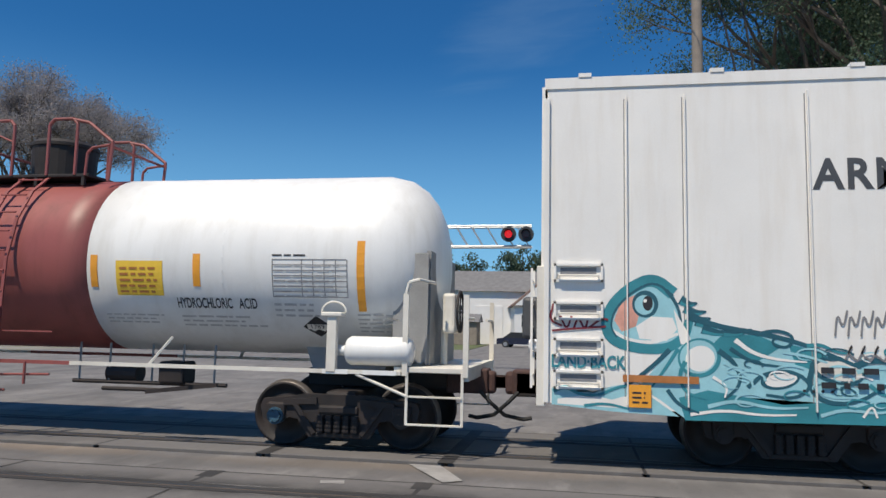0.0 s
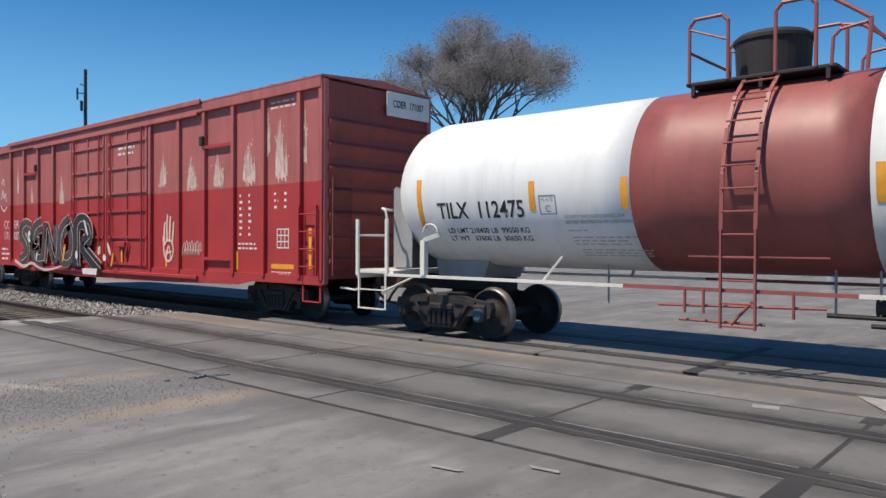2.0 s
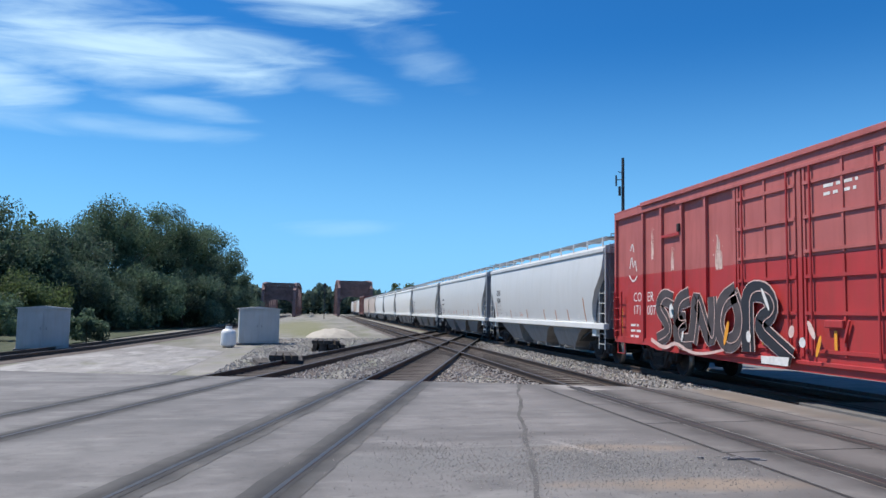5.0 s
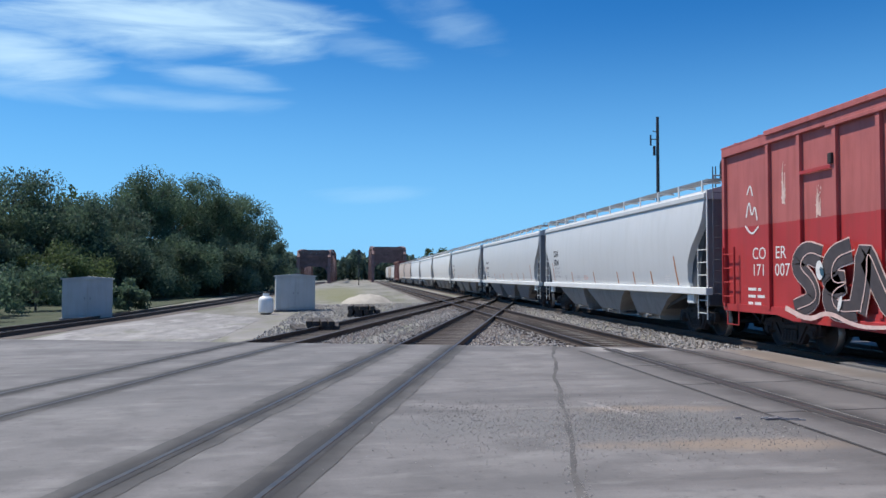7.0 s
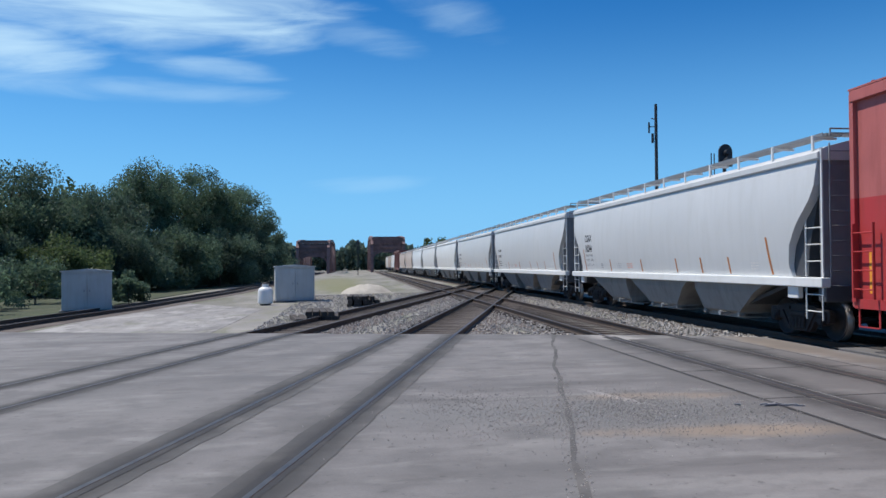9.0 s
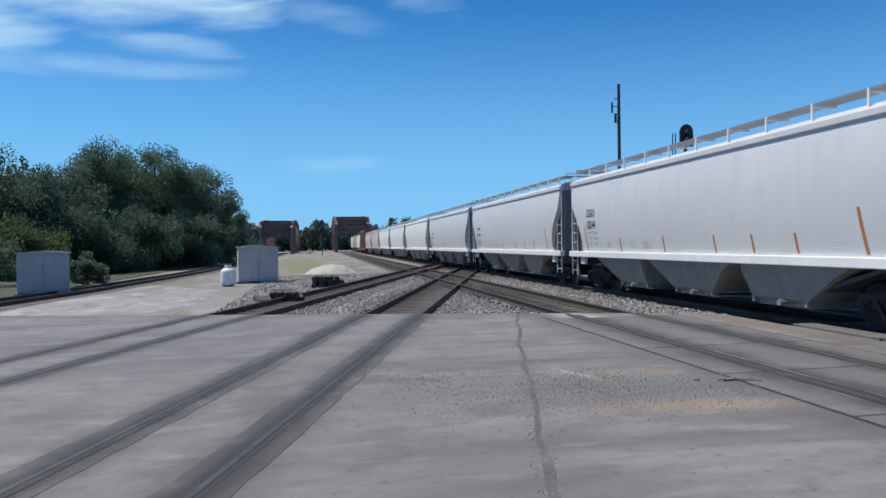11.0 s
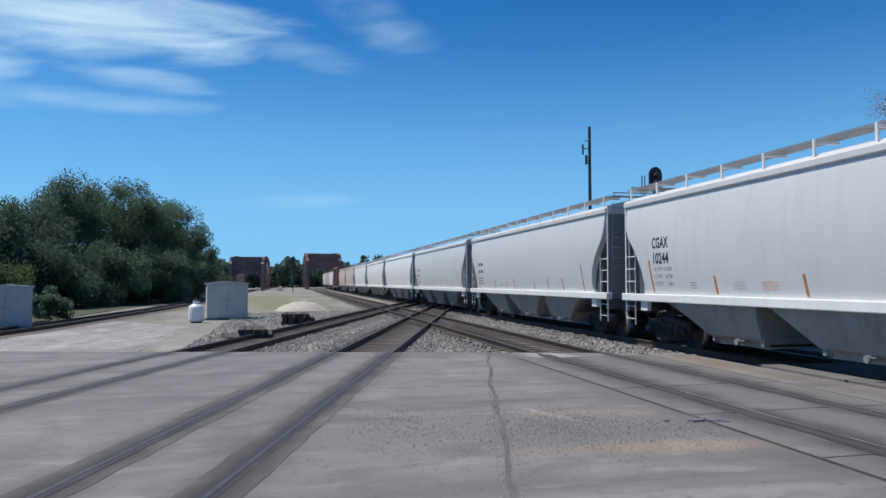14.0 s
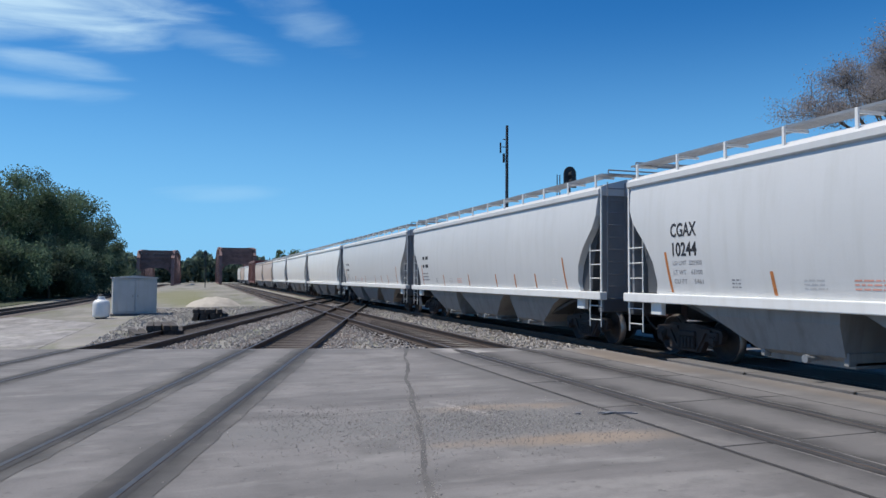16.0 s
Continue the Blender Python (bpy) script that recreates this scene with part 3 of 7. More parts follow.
def stone(x, y, z, r):
    k = len(vs)
    m = Euler((rng.uniform(0, 6), rng.uniform(0, 6), rng.uniform(0, 6))).to_matrix()
    for p in base:
        v = m @ Vector((p[0] * r * rng.uniform(0.7, 1.3), p[1] * r * rng.uniform(0.6, 1.1), p[2] * r * rng.uniform(0.5, 0.9)))
        vs.append((x + v.x, y + v.y, z + v.z))
    fs.extend((a + k, b + k, c + k) for a, b, c in tri)


for _ in range(16000):
    x = -17 - 34 * rng.random() ** 1.7
    y = rng.uniform(-3.2, 9.9) 
    if x > edge_x(y) - 0.08 or abs(y - T1(x)) < 0.95 or abs(y - T2(x)) < 0.95 or abs(y - NEAR_Y) < 0.95:
        continue
    stone(x, y, gz(y) - 0.16 + 0.02 + (0.05 * math.exp(-((y - 8.75) / 0.5) ** 2)), rng.uniform(0.025, 0.06))
for _ in range(3200):
    x, y = rng.gauss(-8.5, 0.6), rng.gauss(2.9, 1.1)
    stone(x, y, gz(y) + 0.003, rng.uniform(0.004, 0.012))
for _ in range(420):
    x = rng.uniform(-12, -5)
    stone(x, 4.54 - 0.25 * (x + 16.9) + rng.uniform(-0.12, 0.12), gz(4.54 - 0.25 * (x + 16.9)) + 0.003, rng.uniform(0.004, 0.013))
me = bpy.data.meshes.new("ballast_stones")
me.from_pydata(vs, [], fs)
tagged(part("ballast_stones", me, STONE), "loose pale crushed ballast stones between the rails", "ballast", kind="stuff")

# grit gathered in two worn hollows of the pavement
rng = random.Random(61)
vs, fs = [], []
for cx, cy, rx, ry, n in ((-9.6, 1.4, 1.0, 0.9, 900), (-8.7, 3.35, 1.3, 0.75, 2600), (-8.0, 4.4, 1.1, 0.7, 900), (-8.6, 2.4, 2.5, 2.2, 300)):
    for _ in range(n):
        x, y = cx + rng.gauss(0, rx * 0.5), cy + rng.gauss(0, ry * 0.5)
        r = rng.uniform(0.003, 0.008) * (1.8 if rng.random() < 0.06 else 1)
        z = gz(y) + 0.001
        k = len(vs)
        a = rng.uniform(0, 6.3)
        for i in range(4):
            q = r * rng.uniform(0.8, 1.3)
            vs.append((x + q * math.cos(a + i * 1.57), y + q * math.sin(a + i * 1.57), z))
        vs.append((x + r * rng.uniform(-0.4, 0.4), y + r * rng.uniform(-0.4, 0.4), z + r * rng.uniform(0.8, 1.3)))
        fs += [(k, k + 1, k + 4), (k + 1, k + 2, k + 4), (k + 2, k + 3, k + 4), (k + 3, k, k + 4)]
me = bpy.data.meshes.new("loose_grit")
me.from_pydata(vs, [], fs)
GRIT = material("grit", (0.17, 0.163, 0.158), 0.9, var=0.4, scale=20, bump=0)
tagged(part("loose_grit", me, GRIT), "dark loose grit lying in worn hollows of the pavement", "gravel", kind="stuff")


# ---- train: paints ----
WHITE = material("white_tank_paint", (0.80, 0.80, 0.78), 0.38, var=0.05, scale=1.5, fine=40, bump=0.05, dirt=(0.55, 0.53, 0.48), dirt_amt=0.35, streak=True)
# grey that carries the shade on end plates and saddles, plus some dust
SHIELD = material("shaded_dusty_shield", (0.30, 0.30, 0.295), 0.7, var=0.2, scale=2, bump=0.1, dirt=(0.16, 0.15, 0.14), dirt_amt=0.5)
CREAM = material("cream_white_paint", (0.74, 0.71, 0.64), 0.5, var=0.08, scale=4, bump=0.1, dirt=(0.4, 0.33, 0.25), dirt_amt=0.4)
BAND = material("maroon_paint", (0.30, 0.082, 0.073), 0.5, var=0.12, scale=1.3, fine=40, bump=0.08, dirt=(0.16, 0.05, 0.04), dirt_amt=0.6, streak=True)
REEFER = material("reefer_white", (0.83, 0.81, 0.77), 0.45, var=0.06, scale=1.2, bump=0.08, dirt=(0.62, 0.54, 0.44), dirt_amt=0.3, streak=True)
RED_LOW = material("boxcar_red", (0.44, 0.041, 0.041), 0.5, var=0.12, scale=1.2, bump=0.08, dirt=(0.25, 0.05, 0.035), dirt_amt=0.5, streak=True)
RED_TOP = material("faded_boxcar_red", (0.45, 0.125, 0.112), 0.6, var=0.14, scale=1.2, bump=0.08, dirt=(0.26, 0.06, 0.045), dirt_amt=0.5, streak=True)
# dirty red of the car ends, with part of their shade in the colour
END_RED = material("shaded_dirty_end_red", (0.25, 0.052, 0.047), 0.7, var=0.25, scale=1.5, bump=0.1, dirt=(0.12, 0.04, 0.038), dirt_amt=0.6, streak=True)
PEEL = material("peeling_primer", (0.80, 0.58, 0.50), 0.7, var=0.2, scale=9, fine=50, bump=0.3, dirt=(0.60, 0.30, 0.24), dirt_amt=0.6, streak=True)
GREY = material("hopper_grey", (0.60, 0.605, 0.60), 0.42, var=0.06, scale=0.5, fine=40, bump=0.05, dirt=(0.50, 0.50, 0.475), dirt_amt=0.4, streak=True)
PALE = material("hopper_white", (0.76, 0.76, 0.74), 0.42, var=0.06, scale=0.9, bump=0.05, dirt=(0.6, 0.58, 0.52), dirt_amt=0.4, streak=True)
BROWN = material("weathered_brown", (0.27, 0.13, 0.105), 0.6, var=0.15, scale=1, bump=0.05, dirt=(0.4, 0.3, 0.26), dirt_amt=0.5, streak=True)
TAN = material("hopper_tan", (0.56, 0.46, 0.39), 0.5, var=0.1, scale=0.9, bump=0.05, dirt=(0.4, 0.3, 0.2), dirt_amt=0.5, streak=True)
# lighter grey of the ends, raised further to make up for weak bounce light
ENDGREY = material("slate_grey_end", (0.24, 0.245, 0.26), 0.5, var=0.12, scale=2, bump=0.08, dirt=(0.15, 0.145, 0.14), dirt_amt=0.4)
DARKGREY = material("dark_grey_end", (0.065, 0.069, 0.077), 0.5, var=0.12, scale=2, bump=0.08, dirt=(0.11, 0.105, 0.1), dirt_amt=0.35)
# chute grey darkened for the shade under the sills, plus streaked dust
LOWGREY = material("shaded_dusty_chute", (0.27, 0.267, 0.26), 0.55, var=0.15, scale=1.5, bump=0.08, dirt=(0.16, 0.15, 0.14), dirt_amt=0.7, streak=True)
IRON = material("grimy_iron", (0.022, 0.018, 0.018), 0.7, var=0.5, scale=4, fine=50, bump=0.35, dirt=(0.055, 0.036, 0.032), dirt_amt=0.5)
RUSTY = material("rusty_casting", (0.085, 0.045, 0.04), 0.8, var=0.4, scale=5, fine=40, bump=0.3, dirt=(0.03, 0.022, 0.02), dirt_amt=0.6)
TREAD = material("worn_wheel_tread", (0.30, 0.27, 0.25), 0.4, metal=0.8, var=0.2, scale=6)
RUBBER = material("rubber_hose", (0.02, 0.02, 0.02), 0.6, var=0.2)
GALV = material("galvanised_grating", (0.33, 0.34, 0.35), 0.55, metal=0.6, var=0.15)
BLACKINK = material("black_lettering", (0.025, 0.025, 0.03), 0.6, var=0.2, scale=8)
FAINT = material("faint_lettering", (0.48, 0.48, 0.48), 0.6, var=0.2, scale=8)
GREYINK = material("grey_lettering", (0.22, 0.22, 0.23), 0.6, var=0.2, scale=8)
WHITEINK = material("white_lettering", (0.75, 0.72, 0.68), 0.6, var=0.2, scale=8)
ORANGE = material("orange_reflector", (0.85, 0.36, 0.04), 0.4, var=0.12, scale=8)
RUSTORANGE = material("rusty_reflector", (0.45, 0.17, 0.05), 0.6, var=0.25, scale=8)
YELLOW = material("yellow_sign", (0.85, 0.55, 0.06), 0.45, var=0.06, scale=8)
TEAL = material("teal_spray", (0.03, 0.24, 0.29), 0.6, var=0.25, scale=3)
TEAL_D = material("deep_teal_spray", (0.015, 0.10, 0.14), 0.6, var=0.2, scale=3)
AQUA = material("pale_aqua_spray", (0.30, 0.58, 0.64), 0.6, var=0.2, scale=3)
PINK = material("pink_spray", (0.72, 0.36, 0.28), 0.6, var=0.3, scale=5)
PINKISH = material("pale_pink_spray", (0.72, 0.50, 0.44), 0.6, var=0.25, scale=5)
CHARCOAL = material("charcoal_spray", (0.075, 0.06, 0.06), 0.6, var=0.35, scale=4)
MAROONINK = material("dark_red_spray", (0.2, 0.02, 0.03), 0.6, var=0.2, scale=5)
BLUECAP = material("blue_bearing_cap", (0.035, 0.095, 0.14), 0.6, var=0.5, scale=9, dirt=(0.05, 0.045, 0.04), dirt_amt=0.8)

R_WHEEL = 0.44
BASE = 1.76


# ---- train: running gear ----
def wheel_set_mesh():
    """Two flanged wheels on their axle, lying along y."""
    bm = B()
    prof = [(0.06, -0.93), (0.08, -0.80), (0.16, -0.80), (0.20, -0.74), (0.37, -0.735), (0.395, -0.80), (R_WHEEL - 0.006, -0.80), (R_WHEEL, -0.70), (R_WHEEL + 0.028, -0.675), (R_WHEEL + 0.02, -0.66),
            (0.40, -0.66), (0.37, -0.69), (0.20, -0.68), (0.15, -0.63), (0.085, -0.62)]
    n = 32
    for s in (1, -1):
        rings = [[(r * math.cos(math.tau * i / n), s * y, r * math.sin(math.tau * i / n)) for i in range(n)] for r, y in prof]
        loft(bm, rings, caps=False)
    rod(bm, (0, -0.98, 0), (0, 0.98, 0), 0.075, 12)
    for f in bm.faces:
        f.smooth = True
    me = bpy.data.meshes.new("wheel_set")
    bmesh.ops.recalc_face_normals(bm, faces=bm.faces)
    bm.to_mesh(me)
    bm.free()
    me.materials.append(IRON)
    me.materials.append(TREAD)
    for p in me.polygons:
        c = p.center
        rr = math.hypot(c.x, c.z)
        if rr > R_WHEEL - 0.01 and 0.66 < abs(c.y) < 0.81:
            p.material_index = 1
    return me


def truck_meshes():
    """Side frames with windows, spring nests and bolster; bearing caps apart."""
    bm = B()
    h = BASE / 2
    for s in (-1, 1):
        y0, y1 = s * 0.93, s * 1.06
        out = [(-h - 0.24, 0.56), (-h - 0.20, 0.66), (-h + 0.2, 0.70), (-0.5, 0.74), (0.5, 0.74), (h - 0.2, 0.70), (h + 0.20, 0.66), (h + 0.24, 0.56),
               (h + 0.2, 0.40), (h + 0.02, 0.34), (h - 0.18, 0.42), (h - 0.30, 0.40), (0.42, 0.17), (-0.42, 0.17), (-h + 0.30, 0.40), (-h + 0.18, 0.42), (-h - 0.02, 0.34), (-h - 0.2, 0.40)]
        prism(bm, out, min(y0, y1), max(y0, y1))
        for sx in (-1, 1):          # raised ribs round the windows
            beam(bm, (sx * 0.33, s * 1.075, 0.22), (sx * 0.62, s * 1.075, 0.62), 0.05, 0.06)
            beam(bm, (sx * 0.30, s * 1.075, 0.66), (sx * (h - 0.1), s * 1.075, 0.62), 0.05, 0.08)
            box(bm, sx * (h - 0.13), sx * (h + 0.13), s * 1.06 - 0.05, s * 1.06 + 0.05, 0.42, 0.62, 0.03)
        for i in range(5):          # spring nest
            x = -0.24 + 0.12 * i
            rod(bm, (x, s * 1.09, 0.24), (x, s * 1.09, 0.47), 0.048, 8)
            for k in range(4):
                rod(bm, (x, s * 1.09, 0.26 + k * 0.055), (x, s * 1.09, 0.285 + k * 0.055), 0.058, 8)
        box(bm, -0.34, 0.34, s * 1.0 - 0.08, s * 1.0 + 0.12, 0.17, 0.235, 0.015)
        box(bm, -0.28, 0.28, s * 1.0 - 0.1, s * 1.0 + 0.14, 0.48, 0.60, 0.03)
    box(bm, -0.22, 0.22, -1.0, 1.0, 0.50, 0.78, 0.04)
    for x in (-0.52, 0.52):
        box(bm, x - 0.07, x + 0.07, -0.85, 0.85, 0.36, 0.46, 0.02)
    fr = bpy.data.meshes.new("truck")
    bmesh.ops.recalc_face_normals(bm, faces=bm.faces)
    bm.to_mesh(fr)
    bm.free()
    fr.materials.append(IRON)
    bm = B()
    rod(bm, (0, -1.13, 0), (0, -0.99, 0), 0.115, 20)
    rod(bm, (0, -1.15, 0), (0, -1.13, 0), 0.08, 20)
    for k in range(3):
        a = k * math.tau / 3
        rod(bm, (0.075 * math.cos(a), -1.165, 0.075 * math.sin(a)), (0.075 * math.cos(a), -1.13, 0.075 * math.sin(a)), 0.018, 6)
    cap = bpy.data.meshes.new("bearing_cap")
    bmesh.ops.recalc_face_normals(bm, faces=bm.faces)
    bm.to_mesh(cap)
    bm.free()
    return fr, cap


WHEELS = wheel_set_mesh()
TRUCK, CAP = truck_meshes()
CAP_BLUE = CAP.copy()
CAP.materials.append(IRON)
CAP_BLUE.materials.append(BLUECAP)
ROLLING = []           # wheel sets that turn: (object, x in its truck)
CARS = []              # cars that roll: (object, x at the clip's start)


def trucks(car, centres, blue=False, roll=True):
    for x in centres:
        t = part("truck", TRUCK, None, car)
        t.location = (x, 0, -0.05)
        for sx in (-1, 1):
            w = part("wheel_set", WHEELS, None, t)
            w.location = (sx * BASE / 2, 0, R_WHEEL)
            if roll:
                ROLLING.append((w, sx * BASE / 2))
            c = part("bearing_cap", CAP_BLUE if blue and sx * x < 0 else CAP, None, t)
            c.location = (sx * BASE / 2, 0, R_WHEEL)


def coupler(car, x, s):
    """A knuckle coupler with its shank and an air hose, at the end x, pointing along s."""
    bm = B()
    box(bm, x, x + s * 0.42, -0.09, 0.09, 0.78, 0.96, 0.02)
    box(bm, x + s * 0.34, x + s * 0.62, -0.16, 0.06, 0.70, 1.02, 0.05)
    box(bm, x + s * 0.50, x + s * 0.68, 0.02, 0.15, 0.70, 1.02, 0.05)
    box(bm, x - s * 0.5, x + s * 0.1, -0.22, 0.22, 0.70, 1.05, 0.03)
    part("coupler", bm, RUSTY, car, "rusty knuckle coupler")
    bm = tube(B(), [(x, -0.3, 0.75), (x + s * 0.15, -0.32, 0.60), (x + s * 0.35, -0.25, 0.42), (x + s * 0.6, -0.15, 0.36), (x + s * 0.72, -0.12, 0.38)], 0.028, 8)
    part("air_hose", bm, RUBBER, car)


def paint(name, bm, mat, car, x, y, z, label="", f=None):
    """Lay lettering or a painted patch on a car's side at (x, z), wrapped by f if given."""
    shaped(bm, (lambda c: f(c.x + x, c.z + z)) if f else (lambda c: Vector((c.x + x, y, c.z + z))))
    ob = part(name, bm, mat, car, label)
    if name == "small_writing":
        ob["kind"] = "stuff"
    return ob


def ladder(name, car, mat, x0, x1, y, z0, z1, n, r=0.013, stile=0.018, place=None):
    """Two stiles and n separate rungs; place maps the upright ladder into the car."""
    put = place or (lambda c: c)
    bm = B()
    for x in (x0, x1):
        beam(bm, (x, y, z0), (x, y, z1), stile * 1.6, stile)
    ob = part(name, shaped(bm, put), mat, car)
    for i in range(n):
        z = z0 + (z1 - z0) * (i + 0.5) / n
        part("rung", shaped(rod(B(), (x0, y, z), (x1, y, z), r, 6), put), mat, ob)
    return ob


# ---- tank car ----
def tank_car():
    """Local x = 0 at the tank's middle."""
    car = tagged(new("tank_car"), "white railway tank car with a maroon middle band, rolling", "tank car", "cars of the freight train")
    R, ZC, HALF = 1.34, 2.53, 6.55
    n = 48

    def ring(x, r):
        return [(x, r * math.cos(math.tau * i / n), ZC + r * math.sin(math.tau * i / n)) for i in range(n)]

    def shell(name, x0, x1, mat, label="", caps=(), steps=6):
        rings = []
        if "l" in caps:
            rings += [ring(x0 - 0.85 * math.cos(a), max(0.03, R * math.sin(a) ** 0.75)) for a in (radians(d) for d in (2, 8, 16, 26, 38, 52, 68))]
        rings += [ring(x0 + (x1 - x0) * i / steps, R) for i in range(steps + 1)]
        if "r" in caps:
            rings += [ring(x1 + 0.85 * math.cos(a), max(0.03, R * math.sin(a) ** 0.75)) for a in (radians(d) for d in (68, 52, 38, 26, 16, 8, 2))]
        bm = loft(B(), rings, caps=True)
        ob = part(name, bm, mat, car, label, smooth=True)
        return ob

    shell("tank_shell", -HALF + 0.85, -1.48, WHITE, "white painted tank end", "l")
    shell("tank_band", -1.48, 1.52, BAND, "faded maroon band round the tank")
    shell("tank_shell", 1.52, HALF - 0.85, WHITE, "white painted tank end", "r")
    for x in (-3.5, 3.6):
        part("weld_seam", loft(B(), [ring(x - 0.012, R + 0.003), ring(x + 0.012, R + 0.003)], caps=False), WHITE, car)

    def wrap(x, z, lift=0.004):
        a = (z - ZC) / R
        return Vector((x, -(R + lift) * math.cos(a), ZC + R * math.sin(a)))

    def on_tank(name, bm, mat, x, z, label=""):
        bmesh.ops.subdivide_edges(bm, edges=[e for e in bm.edges if e.calc_length() > 0.2], cuts=6)
        return paint(name, bm, mat, car, x, 0, z, label, wrap)

    def plate(w, h, k=6):
        bm = B()
        for i in range(k):
            bm.faces.new([bm.verts.new(p) for p in ((0, 0, h * i / k), (w, 0, h * i / k), (w, 0, h * (i + 1) / k), (0, 0, h * (i + 1) / k))])
        bmesh.ops.remove_doubles(bm, verts=bm.verts, dist=1e-4)
        return bm

    on_tank("lettering", letters("TILX  112475", 0.28, 0.006, 1.0, 1.82), BLACKINK, -5.14, 2.02)
    on_tank("lettering", letters("HYDROCHLORIC", 0.155, 0.004, 1.0, 0.83), BLACKINK, 2.88, 1.80)
    on_tank("lettering", letters("ACID", 0.155, 0.004, 1.0, 0.27), BLACKINK, 3.81, 1.80)
    for text, z in (("LD LMT 218400 LB  99050 KG", 1.74), ("LT WT   67600 LB  30650 KG", 1.58)):
        on_tank("lettering", letters(text, 0.1, 0.002, 1.0, 1.72), BLACKINK, -5.02, z)
    on_tank("lettering", letters("PLATE", 0.055, 0.0, 1.0, 0.22), GREYINK, -2.98, 2.26)
    for k, text in enumerate(("DO NOT MAKE ACID CONNECTION", "BEFORE VENTING TO RELEASE PRESSURE")):
        on_tank("lettering", letters(text, 0.055, 0.0, 1.0, 1.0 + 0.2 * k), GREYINK, -2.6, 1.98 - 0.09 * k)
    on_tank("small_writing", bars(0.35, 0.06, 1, 0.1, 3, 3), FAINT, -2.6, 1.76)
    on_tank("small_writing", bars(1.15, 0.2, 3, 0.3, 8, 13), FAINT, -2.55, 1.50)
    on_tank("small_writing", bars(1.2, 0.2, 3, 0.2, 8, 14), FAINT, -2.5, 1.24)
    on_tank("small_writing", bars(0.95, 0.2, 3, 0.2, 7, 4), FAINT, 1.72, 1.52)
    on_tank("small_writing", bars(1.3, 0.24, 3, 0.3, 7, 5), FAINT, 2.9, 1.48)
    on_tank("small_writing", bars(0.6, 0.36, 5, 0.2, 4, 6), FAINT, 5.5, 1.42)
    on_tank("small_writing", bars(0.65, 0.26, 3, 0.4, 4, 7), FAINT, 4.33, 1.68)
    bm = B()                       # ruled inspection table
    W, H = 1.06, 0.52
    for i in range(8):
        z = H * i / 7
        bm.faces.new([bm.verts.new(p) for p in ((0, 0, z), (W, 0, z), (W, 0, z + 0.012), (0, 0, z + 0.012))])
    for x in (0, 0.42, 0.58, 0.74, 0.9, W):
        for i in range(6):
            z = H * i / 6
            bm.faces.new([bm.verts.new(p) for p in ((x, 0, z), (x + 0.012, 0, z), (x + 0.012, 0, z + H / 6), (x, 0, z + H / 6))])
    on_tank("ruled_table", bm, GREYINK, 4.33, 1.98, "ruled inspection table")["kind"] = "stuff"
    on_tank("small_writing", bars(0.95, 0.5, 7, 0.1, 5, 8), FAINT, 4.36, 1.98)
    on_tank("small_writing", bars(0.5, 0.06, 1, 0.1, 3, 9), BLACKINK, 4.33, 2.55)
    on_tank("warning_sign", plate(0.72, 0.50), YELLOW, 1.98, 1.98, "yellow warning sign")
    paint("small_writing", bars(0.6, 0.42, 5, 0.15, 5, 10), RUSTORANGE, car, 2.04, 0, 2.02, "", lambda x, z: wrap(x, z, 0.008))
    for x, z, h in ((-5.60, 1.86, 0.86), (-3.20, 2.12, 0.46), (-1.62, 2.10, 0.46), (1.58, 2.10, 0.46), (3.16, 2.12, 0.46), (5.53, 1.78, 0.98)):
        on_tank("reflector_strip", plate(0.11, h), ORANGE, x, z, "orange reflector strip")
    bm = B()
    for a, b, c, d in ((0, 0, 0.3, 0.015), (0, 0.29, 0.3, 0.305), (0, 0, 0.015, 0.3), (0.29, 0, 0.305, 0.3)):
        bm.faces.new([bm.verts.new(p) for p in ((a, 0, b), (c, 0, b), (c, 0, d), (a, 0, d))])
    on_tank("stencil_box", bm, GREYINK, -3.02, 2.05)
    on_tank("lettering", letters("C", 0.11), GREYINK, -2.92, 2.09)
    # diamond placard with its number panel
    on_tank("placard", flat([(0, 0), (0.22, -0.2), (0.44, 0), (0.22, 0.2)]), BLACKINK, 4.68, 1.50, "dark diamond placard")
    paint("placard_panel", flat([(0.06, -0.05), (0.38, -0.05), (0.38, 0.05), (0.06, 0.05)]), WHITEINK, car, 4.68, 0, 1.50, "", lambda x, z: wrap(x, z, 0.008))
    paint("lettering", letters("1789", 0.075), BLACKINK, car, 4.78, 0, 1.47, "", lambda x, z: wrap(x, z, 0.012))

    # saddles, draft sill and bolsters
    for s in (-1, 1):
        bm = B()
        box(bm, s * 4.5, s * 7.0, -0.2, 0.2, 0.74, 1.0, 0.02)
        part("draft_sill", bm, IRON, car)
        saddle = B()
        prism(saddle, [(s * 4.55, 1.40), (s * 5.85, 1.40), (s * 5.75, 0.98), (s * 4.7, 0.98)], -0.55, 0.55)
        part("saddle", saddle, SHIELD, car, "white saddle under the tank, greyed for shade")
        # end platform, steps and hand rails
        bm = box(B(), s * 6.1, s * 7.05, -1.42, 1.42, 1.04, 1.11, 0.01)
        box(bm, s * 7.0, s * 7.08, -1.42, 1.42, 0.95, 1.12)
        part("end_platform", bm, CREAM, car)
